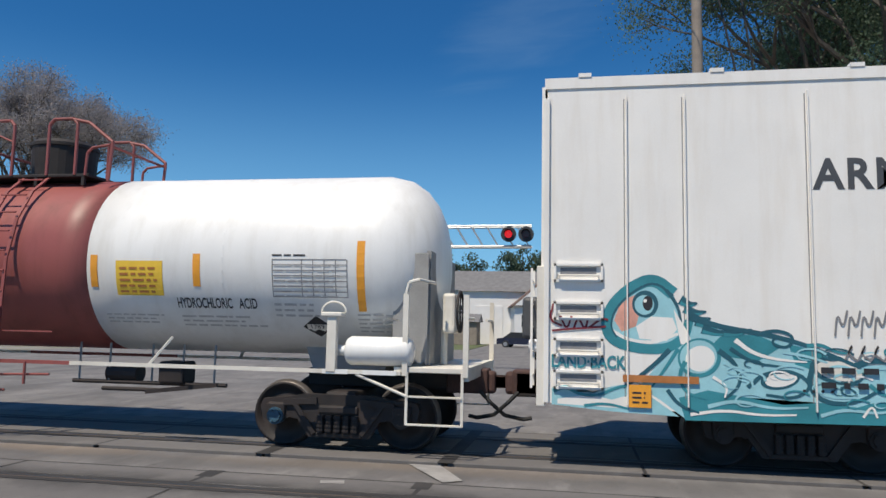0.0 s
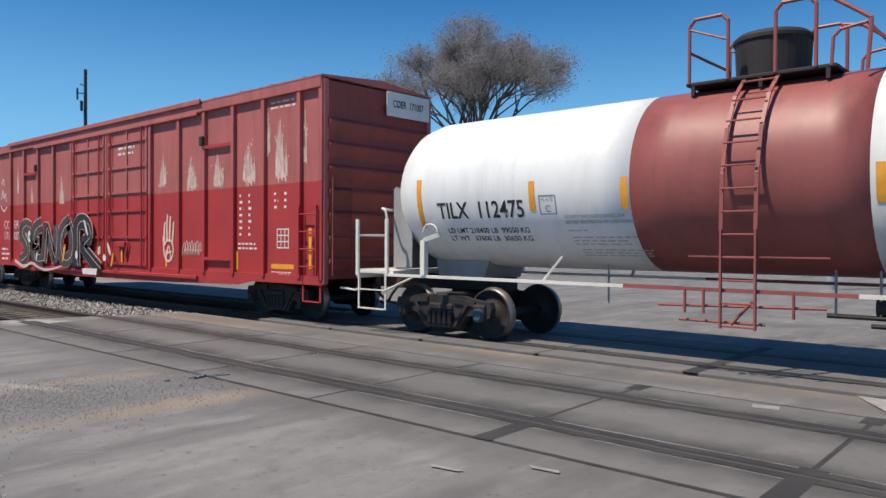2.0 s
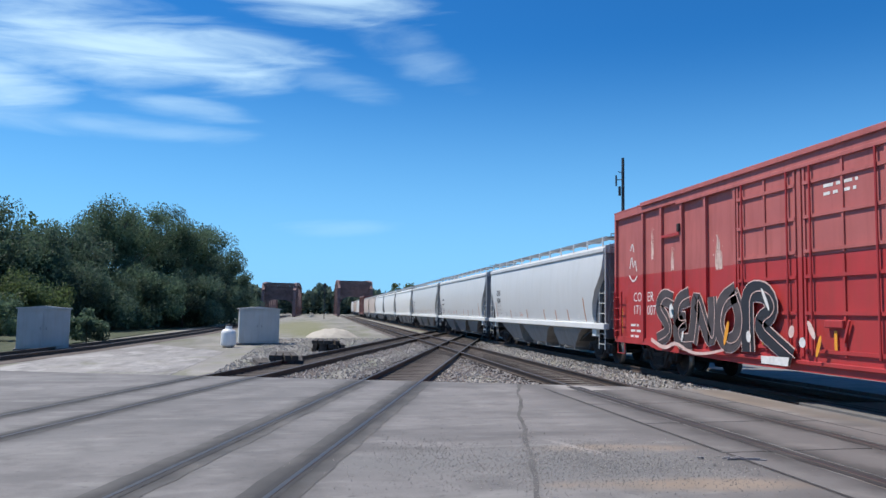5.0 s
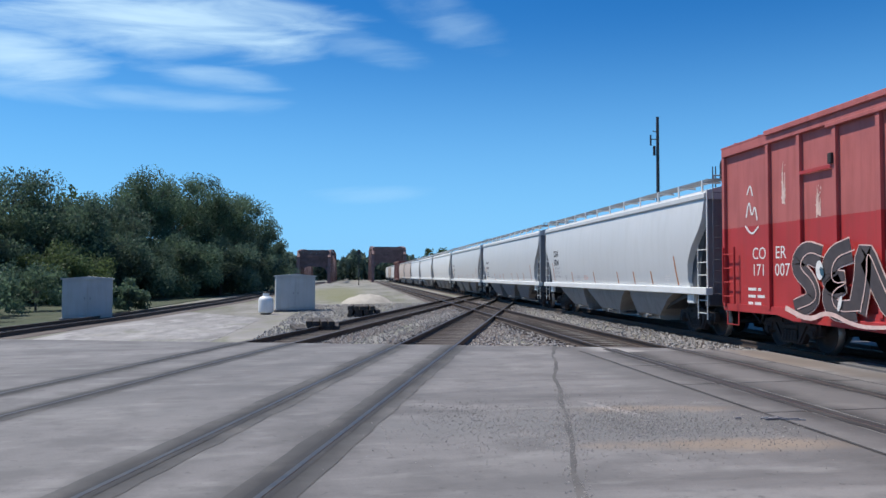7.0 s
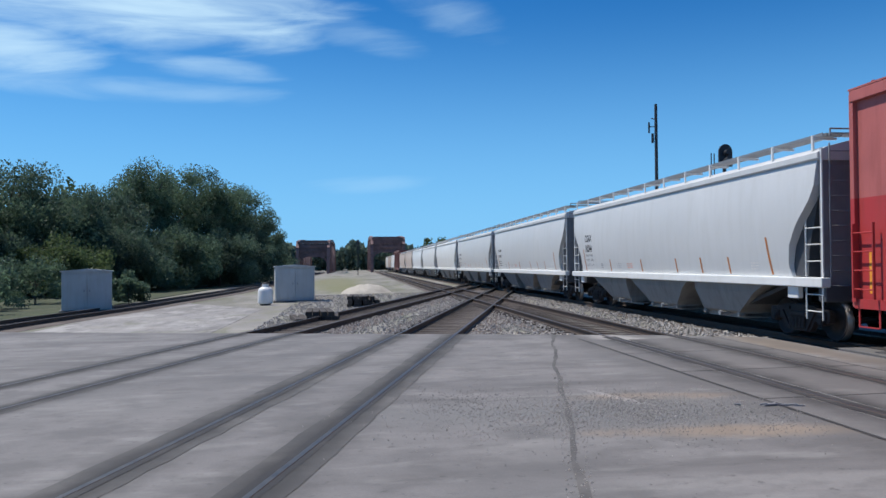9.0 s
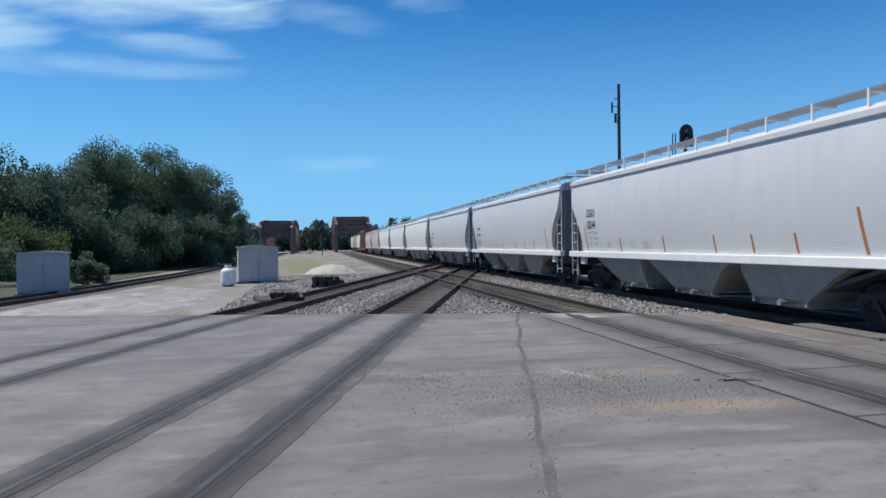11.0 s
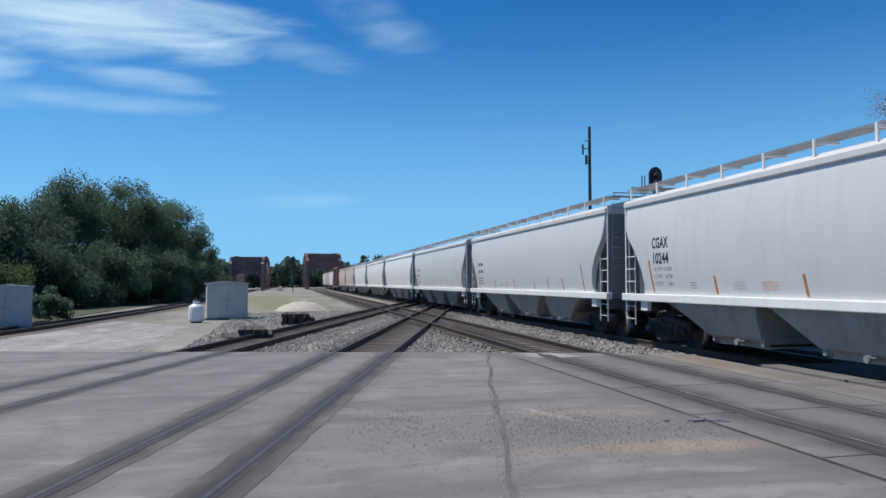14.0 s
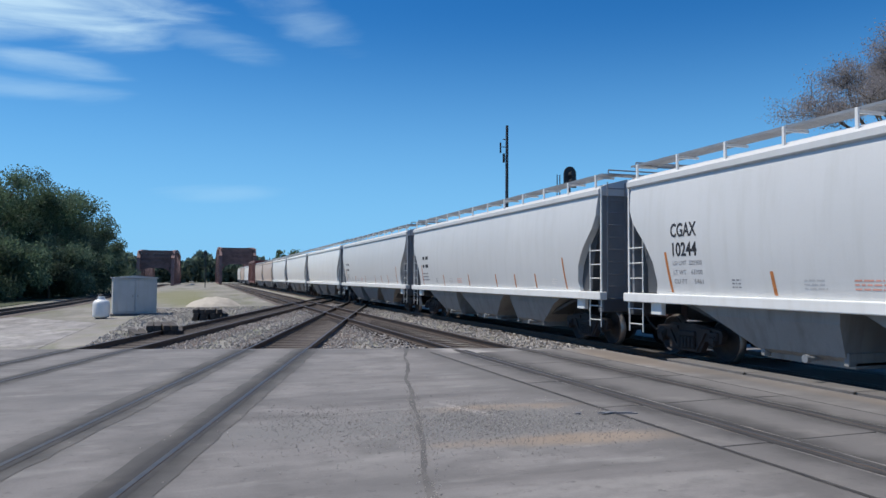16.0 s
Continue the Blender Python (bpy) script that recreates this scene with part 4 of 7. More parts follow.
        for sy in (-1, 1):
            bm = B()
            y = sy * 1.44
            rr = 0.022
            for x in (s * 6.25, s * 7.04):
                box(bm, x - 0.035, x + 0.035, y - 0.02, y + 0.02, 1.0, 2.05)
            tube(bm, [(s * 6.25, y, 2.05), (s * 6.28, y, 2.2), (s * 6.4, y * 0.98, 2.24), (s * 6.55, y * 0.7, 2.22)], rr, 6)
            rod(bm, (s * 7.04, y, 1.75), (s * 7.04, y * 0.5, 1.75), rr)
            part("handrail", bm, CREAM, car)
            bm = B()
            x0, x1 = s * 6.28, s * 7.0
            for x in (x0, x1):
                beam(bm, (x, y, 1.05), (x, y, 0.38), 0.02, 0.035)
            for z in (0.39, 0.74):
                beam(bm, (x0, y, z), (x1, y, z), 0.06, 0.02)
            rod(bm, (s * 5.6, y, 1.0), (x0, y, 0.74), 0.02)
            part("step", bm, CREAM, car)
        # head shield plate behind the platform
        bm = prism(B(), [(s * 6.42, 1.12), (s * 6.48, 1.12), (s * 6.48, 2.66), (s * 6.42, 2.66)], -1.0, 1.0)
        part("end_plate", bm, SHIELD, car)
        for sy in (-1, 1):
            part("side_plate", box(B(), s * 5.98, s * 6.46, sy * 1.03, sy * 1.06, 1.15, 2.62, 0.006), SHIELD, car)
        coupler(car, s * 7.08, s)
        # posts that carry the side rail
        for sy in (-1, 1):
            bm = B()
            y = sy * 1.44
            if s > 0:
                box(bm, 5.2, 5.33, y - 0.05, y + 0.05, 1.02, 1.76, 0.01)
                box(bm, 5.12, 5.41, y - 0.08, y + 0.12, 1.74, 1.80, 0.015)
            else:
                beam(bm, (-5.32, y, 1.05), (-5.32, y, 1.66), 0.1, 0.1)
                beam(bm, (-5.32, y, 1.66), (-5.08, y * 0.9, 1.76), 0.1, 0.08)
            hoop = [(s * 5.27 - s * 0.02 + 0.17 * math.cos(radians(a)), y * 0.95, 1.80 + 0.14 * math.sin(radians(a))) for a in range(0, 181, 20)]
            part("grab_hoop", tube(B(), hoop, 0.014, 6), CREAM, car)
            part("rail_post", bm, CREAM, car)
            bm = B()
            x = s * 2.75
            beam(bm, (x - 0.12, y, 1.02), (x + 0.12, y * 0.86, 1.42), 0.05, 0.03)
            part("brace", bm, CREAM, car)
    for sy in (-1, 1):
        y = sy * 1.44
        for x0, x1, m in ((-6.2, -1.5, CREAM), (-1.5, 1.45, BAND), (1.45, 6.2, CREAM)):
            bm = beam(B(), (x0, y, 1.03), (x1, y, 1.03), 0.045, 0.05)
            part("side_rail", bm, m, car)
    # brake wheel and gear on the right end
    bm = B()
    n2 = 20
    loft(bm, [[(6.82 + 0.018 * math.cos(v), -0.55 + (0.28 + 0.018 * math.sin(v)) * math.cos(math.tau * i / n2), 1.85 + (0.28 + 0.018 * math.sin(v)) * math.sin(math.tau * i / n2))
               for v in (k * math.tau / 6 for k in range(6))] for i in range(n2 + 1)], caps=False)
    for k in range(4):
        a = k * math.tau / 4
        rod(bm, (6.82, -0.55, 1.85), (6.82, -0.55 + 0.28 * math.cos(a), 1.85 + 0.28 * math.sin(a)), 0.012, 6)
    part("brake_wheel", bm, IRON, car)
    bm = box(B(), 6.6, 6.78, -0.75, -0.35, 1.55, 2.1, 0.04)
    rod(bm, (6.6, -0.55, 1.12), (6.6, -0.55, 1.6), 0.05)
    part("brake_gear", bm, CREAM, car)
    bm = B()
    rings = [[(5.88 + x, -1.32 + r * math.cos(math.tau * i / 24), 1.30 + r * math.sin(math.tau * i / 24)) for i in range(24)]
             for x, r in ((-0.46, 0.02), (-0.455, 0.10), (-0.43, 0.16), (-0.38, 0.19), (0.38, 0.19), (0.43, 0.16), (0.455, 0.10), (0.46, 0.02))]
    loft(bm, rings)
    rod(bm, (5.3, -1.32, 1.3), (5.45, -1.32, 1.3), 0.07, 12)
    part("air_reservoir", bm, WHITE, car, "white cylindrical air reservoir", smooth=True)
    bm = box(B(), 5.15, 5.5, -1.478, -1.470, 1.0, 1.06)
    box(bm, 5.7, 6.15, -1.478, -1.470, 1.0, 1.06)
    part("label_plate", bm, WHITE, car)

    # ladder, platform and dome
    bm = B()
    for x in (-0.115, 0.315):
        pts = [(x, -1.50, 0.55), (x, -1.50, 1.8), (x, -1.47, 2.5), (x, -1.32, 3.1), (x, -1.05, 3.55), (x, -0.65, 3.88)]
        for a, b in zip(pts, pts[1:]):
            beam(bm, a, b, 0.05, 0.025)
    for i in range(12):
        z = 0.58 + i * 0.29
        y = -1.50 if z < 1.9 else -(1.34 + 0.16) * math.cos(math.asin(min(0.97, (z - ZC) / 1.5))) if z > ZC else -1.5
        rod(bm, (-0.115, y, z), (0.315, y, z), 0.013, 6)
    part("ladder", bm, BAND, car)
    bm = B()
    beam(bm, (-0.55, -1.46, 1.46), (1.15, -1.46, 1.46), 0.02, 0.02)
    for x in (-0.35, -0.6, 0.75):
        rod(bm, (x, -1.46, 0.72), (x, -1.46, 1.03), 0.02)
    for a, b in (((-1.0, 0.80), (1.1, 0.86)), ((-0.7, 0.62), (0.4, 0.62))):
        rod(bm, (a[0], -1.40, a[1]), (b[0], -1.40, b[1]), 0.018)
    rod(bm, (0.0, -1.44, 0.60), (0.25, -1.40, 0.9), 0.02)
    part("piping", bm, BAND, car)
    bm = box(B(), -0.92, 1.02, -0.75, 0.75, 3.83, 3.88, 0.01)
    for x in (-0.82, 0.1, 0.92):
        beam(bm, (x, -0.72, 3.70), (x, -0.72, 3.86), 0.05, 0.05)
    part("dome_platform", bm, IRON, car)
    for y in (-0.75, 0.75):
        for a, b in ((-0.87, -0.33), (0.29, 0.78)):
            part("dome_railing", tube(B(), [(a, y, 3.86), (a, y, 4.66), (a + 0.08, y, 4.75), (b - 0.08, y, 4.75), (b, y, 4.66), (b, y, 3.86)], 0.026, 8), BAND, car)
        part("dome_railing", tube(B(), [(0.70, y, 4.74), (0.98, y, 4.68), (1.40, y, 4.36), (1.36, y, 3.75)], 0.026, 8), BAND, car)
        part("dome_railing", tube(B(), [(0.96, y, 3.85), (0.98, y, 4.2), (1.06, y, 4.28), (1.36, y, 4.32)], 0.022, 8), BAND, car)
        part("dome_railing", rod(B(), (-0.87, y, 4.62), (-0.33, y, 4.40), 0.016), BAND, car)
    for x in (-0.87, 1.37):
        part("dome_railing", rod(B(), (x, -0.75, 4.3), (x, 0.75, 4.3), 0.022), BAND, car)
    rings = [[(0.02 + 1.1 * r * math.cos(math.tau * i / 28), 1.1 * r * math.sin(math.tau * i / 28), z) for i in range(28)]
             for r, z in ((0.47, 3.84), (0.47, 3.92), (0.44, 3.94), (0.46, 4.42), (0.48, 4.43), (0.48, 4.48), (0.42, 4.54), (0.2, 4.58), (0.02, 4.585))]
    bm = loft(B(), rings)
    for k in range(8):
        a = k * math.tau / 8
        box(bm, 0.02 + 0.50 * math.cos(a) - 0.03, 0.02 + 0.50 * math.cos(a) + 0.03, 0.47 * math.sin(a) - 0.03, 0.47 * math.sin(a) + 0.03, 4.4, 4.47)
    part("dome", bm, IRON, car, "black valve dome")
    # brake rigging and outlet below
    for x0, x1, z in ((0.9, 3.4, 0.72), (1.4, 2.3, 0.62), (-3.2, -1.0, 0.98)):
        part("brake_rod", rod(B(), (x0, -0.6, z), (x1, -0.6, z), 0.03), IRON, car)
    for x in (1.0, 1.5, 2.2, 2.7, 3.2, -2.2):
        part("hanger", rod(B(), (x, -0.6, 0.70), (x, -0.6, 1.3), 0.016), SHIELD, car)
    part("brake_cylinder", rod(B(), (1.45, -0.5, 0.85), (1.95, -0.5, 0.85), 0.14, 14), IRON, car)
    part("brake_valve", box(B(), 2.35, 2.75, -0.7, -0.3, 0.72, 1.05, 0.04), IRON, car)
    part("brake_lever", beam(B(), (2.3, -0.9, 0.62), (3.4, -0.9, 0.75), 0.04, 0.06), IRON, car)
    trucks(car, (-5.25, 5.26), blue=True)
    CARS.append((car, -8.445))
    return car


# ---- boxcar ----
def boxcar(red=True, x_mid=-25.91, detailed=True):
    L, W, Z0, Z1, ZS = 9.49, 1.54, 0.78, 4.86, 2.83
    low, top = (RED_LOW, RED_TOP) if detailed else (BROWN, BROWN)
    car = tagged(new("boxcar"), "tall red high-cube boxcar with peeling paint and graffiti, rolling" if detailed else "distant weathered brown boxcar, rolling", "boxcar", "cars of the freight train")
    bm = box(B(), -L, L, -W + 0.05, W - 0.05, ZS, Z1 - 0.04)
    part("upper_body", bm, top, car, "faded dull red upper side")
    bm = box(B(), -L, L, -W + 0.05, W - 0.05, Z0 + 0.1, ZS)
    part("lower_body", bm, low, car, "fresher red lower side")
    # roof with low pitch and cross ribs
    bm = B()
    rings = [[(x, -W - 0.05, Z1 + 0.018), (x, -W - 0.05, Z1 + 0.05), (x, 0, Z1 + 0.17), (x, W + 0.05, Z1 + 0.05), (x, W + 0.05, Z1 + 0.018)] for x in (-L - 0.02, L + 0.02)]
    loft(bm, rings)
    for i in range(17):
        x = -L + 0.6 + i * (2 * L - 1.2) / 16
        for s in (-1, 1):
            beam(bm, (x, s * W, Z1 + 0.06), (x, 0, Z1 + 0.18), 0.06, 0.05)
    part("roof", bm, top, car)
    for sy in (-1, 1):
        bm = box(B(), -L, L, sy * (W - 0.06), sy * (W + 0.045), Z1 - 0.2, Z1 + 0.015, 0.012)
        part("top_chord", bm, top, car)
        bm = prism(B(), [(-L, Z0 + 0.16), (L, Z0 + 0.16), (L, Z0 - 0.02), (L - 2.4, Z0 - 0.02), (L - 3.0, Z0 - 0.12), (2.0, Z0 - 0.2), (-2.0, Z0 - 0.2), (-L + 3.0, Z0 - 0.12), (-L + 2.4, Z0 - 0.02), (-L, Z0 - 0.02)],
                   min(sy * W, sy * (W - 0.05)), max(sy * W, sy * (W - 0.05)))
        part("side_sill", bm, low, car)
        part("door_rail", box(B(), -7.4, 5.1, sy * (W + 0.052), sy * (W + 0.10), Z1 - 0.02, Z1 + 0.1, 0.012), top, car)
        # side posts, two colours like the panels behind
        for x in (-9.46, -7.40, -6.18, -4.97, -3.72, -2.36, 0.03, 2.55, 3.98, 5.15, 6.36, 7.52, 8.76, 9.46):
            for z0, z1, m in ((Z0 + 0.1, ZS, low), (ZS, Z1 - 0.06, top)):
                bm = prism(B(), [(x - 0.055, z0), (x + 0.055, z0), (x + 0.055, z1), (x - 0.055, z1)], min(sy * (W - 0.052), sy * (W + 0.03)), max(sy * (W - 0.052), sy * (W + 0.03)))
                part("side_post", bm, m, car)
        # the two door leaves with their frames, bars and gear
        if detailed or sy < 0:
            for x0, x1 in ((-2.29, -0.04), (0.10, 2.47)):
                for z0, z1, m in ((Z0 + 0.12, ZS, low), (ZS, Z1 - 0.2, top)):
                    door = part("door", box(B(), x0, x1, sy * (W - 0.045), sy * (W + 0.005), z0, z1, 0.01), m, car)
                    bm = B()
                    for k in range(3):
                        z = z0 + (z1 - z0) * (k + 0.15) / 2.7
                        beam(bm, (x0 + 0.06, sy * (W + 0.02), z), (x1 - 0.06, sy * (W + 0.02), z), 0.05, 0.07)
                    for x in (x0 + 0.08, (x0 + x1) / 2, x1 - 0.08):
                        beam(bm, (x, sy * (W + 0.015), z0 + 0.03), (x, sy * (W + 0.015), z1 - 0.03), 0.04, 0.06)
                    part("door_frame", bm, m, door)
                bm = B()
                for x in (x0 + 0.3, x1 - 0.3):
                    rod(bm, (x, sy * (W + 0.06), Z0 + 0.15), (x, sy * (W + 0.06), Z1 - 0.25), 0.025, 6)
                box(bm, x0 + 0.7, x0 + 1.2, sy * (W + 0.02), sy * (W + 0.10), 1.45, 1.6, 0.02)
                beam(bm, ((x0 + x1) / 2, sy * (W + 0.06), 1.2), ((x0 + x1) / 2 + 0.15, sy * (W + 0.06), 1.6), 0.03, 0.05)
                part("door_gear", bm, low, car)
            # small hatch frames beyond the main doors
            for x0, x1 in ((5.2, 6.3), (-6.12, -5.03)):
                for z in (1.22, 3.82):
                    part("stiffener", beam(B(), (x0, sy * (W + 0.01), z), (x1, sy * (W + 0.01), z), 0.05, 0.07), low, car)
            part("bracket", box(B(), 5.05, 5.2, sy * W, sy * (W + 0.09), 3.86, 4.08, 0.02), IRON, car)
            part("bracket", box(B(), -5.1, -4.98, sy * W, sy * (W + 0.09), 3.86, 4.08, 0.02), IRON, car)
            for z, m in ((Z1 - 0.22, top), (Z0 - 0.02, low)):
                part("door_track", box(B(), -5.2, 4.9, sy * (W - 0.01), sy * (W + 0.06), z - 0.04, z + 0.04, 0.01), m, car)
        # ladders at the ends
        for x0, x1 in ((8.85, 9.4), (-9.4, -8.85)):
            ladder("side_ladder", car, low, x0, x1, sy * (W + 0.07), 0.95, 2.35, 4, 0.014, 0.03)
            bm = B()
            for x in (x0, x1):
                beam(bm, (x, sy * (W - 0.04), Z0), (x, sy * (W - 0.04), 0.42), 0.02, 0.04)
            beam(bm, (x0, sy * (W - 0.04), 0.42), (x1, sy * (W - 0.04), 0.42), 0.06, 0.02)
            part("sill_step", bm, low, car)
    # corrugated ends
    for s in (-1, 1):
        bm = B()
        prof = [(0.0, Z0 + 0.1)]
        k = 7
        for i in range(k):
            z = Z0 + 0.2 + i * (Z1 - Z0 - 0.85) / k
            d = (Z1 - Z0 - 0.85) / k
            prof += [(0.0, z), (0.03, z + d * 0.15), (0.10, z + d * 0.42), (0.13, z + d * 0.55), (0.10, z + d * 0.66), (0.0, z + d * 0.74)]
        prof += [(0.0, Z1 - 0.05), (-0.06, Z1 - 0.05), (-0.06, Z0 + 0.1)]
        prism(bm, [(s * (L + 0.005 + u), z) for u, z in prof], -W + 0.1, W - 0.1)
        part("corrugated_end", bm, END_RED, car, "dirty red corrugated end, darkened for its shade")
        for sy in (-1, 1):
            bm = box(B(), s * (L - 0.06), s * (L + 0.06), sy * (W - 0.12), sy * (W - 0.005), Z0, Z1 - 0.03, 0.015)
            part("corner_post", bm, top, car)
        ladder("end_ladder", car, END_RED, -0.25, 0.25, 0, 0.95, 2.9, 6, place=lambda c: Vector((s * (L + 0.16) + c.y, c.x - s * 1.15, c.z)))
        bm = box(B(), s * (L - 2.0), s * (L + 0.15), -0.22, 0.22, 0.70, 1.02, 0.02)
        part("draft_sill", bm, IRON, car)
        coupler(car, s * (L + 0.15), s)
    bm = box(B(), L + 0.125, L + 0.145, -0.02, 1.28, 4.30, 4.82)
    if detailed:
        shaped(bm, lambda c: Vector((c.x, c.y + 0.1, c.z)))
        part("end_sign", bm, GREY, car, "light grey sign panel")
        t = letters("COER  171007", 0.15, 0.004, 1.0, 0.95)
        shaped(t, lambda c: Vector((L + 0.149, c.x + 0.25, c.z + 4.5)))
        part("lettering", t, BLACKINK, car)
        tube_b = tube(B(), [(L + 0.16, -1.2, 0.72), (L + 0.5, -1.1, 0.68), (L + 0.62, -1.1, 0.74), (L + 0.62, -1.1, 0.92)], 0.02)
        part("uncoupling_lever", tube_b, WHITEINK, car)
    else:
        bm.free()
    if detailed:
        y = -W - 0.036
        yp = -W + 0.048 - 0.003
        # peeling paint in tall patches
        rng = random.Random(3)
        for x, z0, z1, w in ((8.1, 2.84, 4.3, 0.42), (7.64, 3.4, 4.62, 0.13), (6.92, 2.84, 3.95, 0.5), (5.68, 2.85, 3.7, 0.46), (4.5, 2.84, 3.75, 0.46), (3.1, 2.95, 3.9, 0.4), (8.9, 3.2, 4.4, 0.1), (-3.2, 2.75, 3.7, 0.36), (-5.6, 2.85, 3.6, 0.16), (-6.85, 3.2, 4.3, 0.14)):
            # a ragged curtain of strands side by side, with a flat foot
            n = max(3, int(w / 0.032))
            peak = rng.uniform(0.3, 0.6)
            lobe = rng.uniform(0.7, 0.95)
            for j in range(n):
                u = (j + 0.5) / n
                c = x + (u - 0.5) * w
                h = max(0.0, 1 - abs(u - peak) / 0.42) ** 0.42
                h = max(h, lobe * 0.75 * max(0.0, 1 - abs(u - 0.88) / 0.2) ** 0.6, 0.2 * rng.random())
                top_z = z0 + (z1 - z0) * h * rng.uniform(0.82, 1.05)
                foot = z0 + rng.uniform(-0.02, 0.14) * (z1 - z0) * (0.5 + abs(u - 0.5))
                if top_z - foot < 0.06:
                    continue
                ww = 0.5 * w / n
                m = 10
                left = [(c - ww * rng.uniform(0.35, 1.35) * (1 - (i / m) ** 4 * 0.8), foot + (top_z - foot) * i / m) for i in range(m + 1)]
                right = [(c + ww * rng.uniform(0.35, 1.35) * (1 - (i / m) ** 4 * 0.8), z) for i, (_, z) in enumerate(left)]
                paint("peeled_patch", flat(left + right[::-1]), PEEL, car, 0, -W + 0.047 - 0.0012 * (j % 3), 0, "pale flaking primer showing through")
            for j in range(10):
                c, z = x + rng.uniform(-0.65, 0.65) * w, z0 + (z1 - z0) * rng.uniform(0.0, 0.9)
                r = rng.uniform(0.008, 0.02)
                paint("peeled_patch", flat([(c - r, z), (c + r * 0.4, z - r * 1.5), (c + r, z + r), (c - r * 0.3, z + r * 2.5)]), PEEL, car, 0, -W + 0.0432, 0, "pale flaking primer showing through")
        yy = -W + 0.046
        paint("reflector_strip", flat([(0, 0), (0.09, 0), (0.09, 0.86), (0, 0.86)]), ORANGE, car, 9.12, y, 1.04, "orange reflector strip")
        paint("reflector_strip", flat([(0, 0), (0.78, 0), (0.78, 0.1), (0, 0.1)]), ORANGE, car, 7.75, yy, 1.05)
        paint("reflector_strip", flat([(0, 0), (0.08, 0), (0.08, 0.78), (0, 0.78)]), ORANGE, car, -9.12, yy, 1.05, "orange reflector strip")
        for x in (6.42, 3.25, 1.0, -1.3):
            paint("reflector_strip", flat([(0, 0), (0.08, 0), (0.08, 0.42), (0, 0.42)]), ORANGE, car, x, yy - (0.09 if x < 3 else 0), 0.98)
        paint("lettering", letters("B220", 0.13), WHITEINK, car, 8.02, yy, 0.83)
        paint("small_writing", bars(0.7, 0.05, 1, 0, 6, 1), WHITEINK, car, 7.75, yy, 0.97)
        for word, wx, wz in (("CO", -8.2, 2.03), ("ER", -7.22, 2.03), ("171", -8.22, 1.64), ("007", -7.24, 1.64)):
            paint("lettering", letters(word, 0.28), WHITEINK, car, wx, yy, wz)
        paint("small_writing", bars(0.8, 0.5, 3, 0.3, 3, 2), WHITEINK, car, -8.4, yy, 0.95)
        for x in (6.55, 6.9, 7.85, 8.2):
            paint("small_writing", bars(0.16, 1.0 if x < 7.5 else 0.42, 7 if x < 7.5 else 3, 0.3, 2, int(x * 9)), WHITEINK, car, x, yy, 1.75 if x < 7.5 else 2.32)
        paint("small_writing", bars(0.72, 0.2, 2, 0.1, 7, 3), WHITEINK, car, 6.5, yy, 1.45)
        paint("small_writing", bars(1.0, 0.46, 3, 0.25, 5, 8), WHITEINK, car, 0.75, yy - 0.056, 3.95)
        paint("small_writing", bars(1.0, 0.22, 2, 0.3, 5, 9), PEEL, car, 7.72, yy, 4.42)
        bm = B()                     # stencilled grid of boxes
        for i in range(4):
            for v in (0, 1):
                a = i * 0.13
                q = [(a, 0), (a + 0.025, 0), (a + 0.025, 0.415), (a, 0.415)] if v else [(0, a), (0.415, a), (0.415, a + 0.025), (0, a + 0.025)]
                bm.faces.new([bm.verts.new((px, v * -0.002, pz)) for px, pz in q])
        shaped(bm, lambda c: Vector((c.x + 7.95, yy + c.y, c.z + 1.48)))
        part("stencil_box", bm, WHITEINK, car)
        # silver and black graffiti: blocky bulging shapes with outlines, and small tags
        ys = -W - 0.10
        glyphs = (([(0.92, 1.32), (0.45, 1.48), (0.15, 1.15), (0.62, 0.82), (0.72, 0.42), (0.12, 0.22)], -6.38),
                  ([(0.85, 1.45), (0.30, 1.30), (0.22, 0.78), (0.75, 0.85), (0.2, 0.62), (0.35, 0.22), (0.95, 0.28)], -5.52),
                  ([(0.12, 0.25), (0.28, 0.9), (0.30, 1.50), (0.62, 0.8), (0.92, 0.25), (1.0, 0.9), (0.98, 1.42)], -4.68),
                  ([(0.92, 1.5), (0.42, 1.3), (0.22, 0.75), (0.50, 0.25), (0.98, 0.42), (1.08, 1.0), (0.82, 1.52)], -3.72),
                  ([(0.22, 0.15), (0.20, 0.9), (0.22, 1.52), (0.85, 1.50), (1.05, 1.05), (0.5, 0.78), (1.0, 0.45), (1.55, 0.12)], -2.62))
        lift = 0.0
        for w, mm, dx in ((0.53, PINKISH, 0.0), (0.47, CHARCOAL, 0.0), (0.025, PINKISH, 0.1)):
            for i, (g, gx) in enumerate(glyphs):
                m2 = BLACKINK if i == 4 and w == 0.47 else mm
                paint("graffiti", stroke([((px + dx) * 1.17, pz * 0.97) for px, pz in g], w, w * 0.8), m2, car, -6.38 + (gx + 6.38) * 1.17, ys - lift, 0.72, "dark grey graffiti letters with pale pink outlines" if w > 0.5 else "")
                lift += 0.002
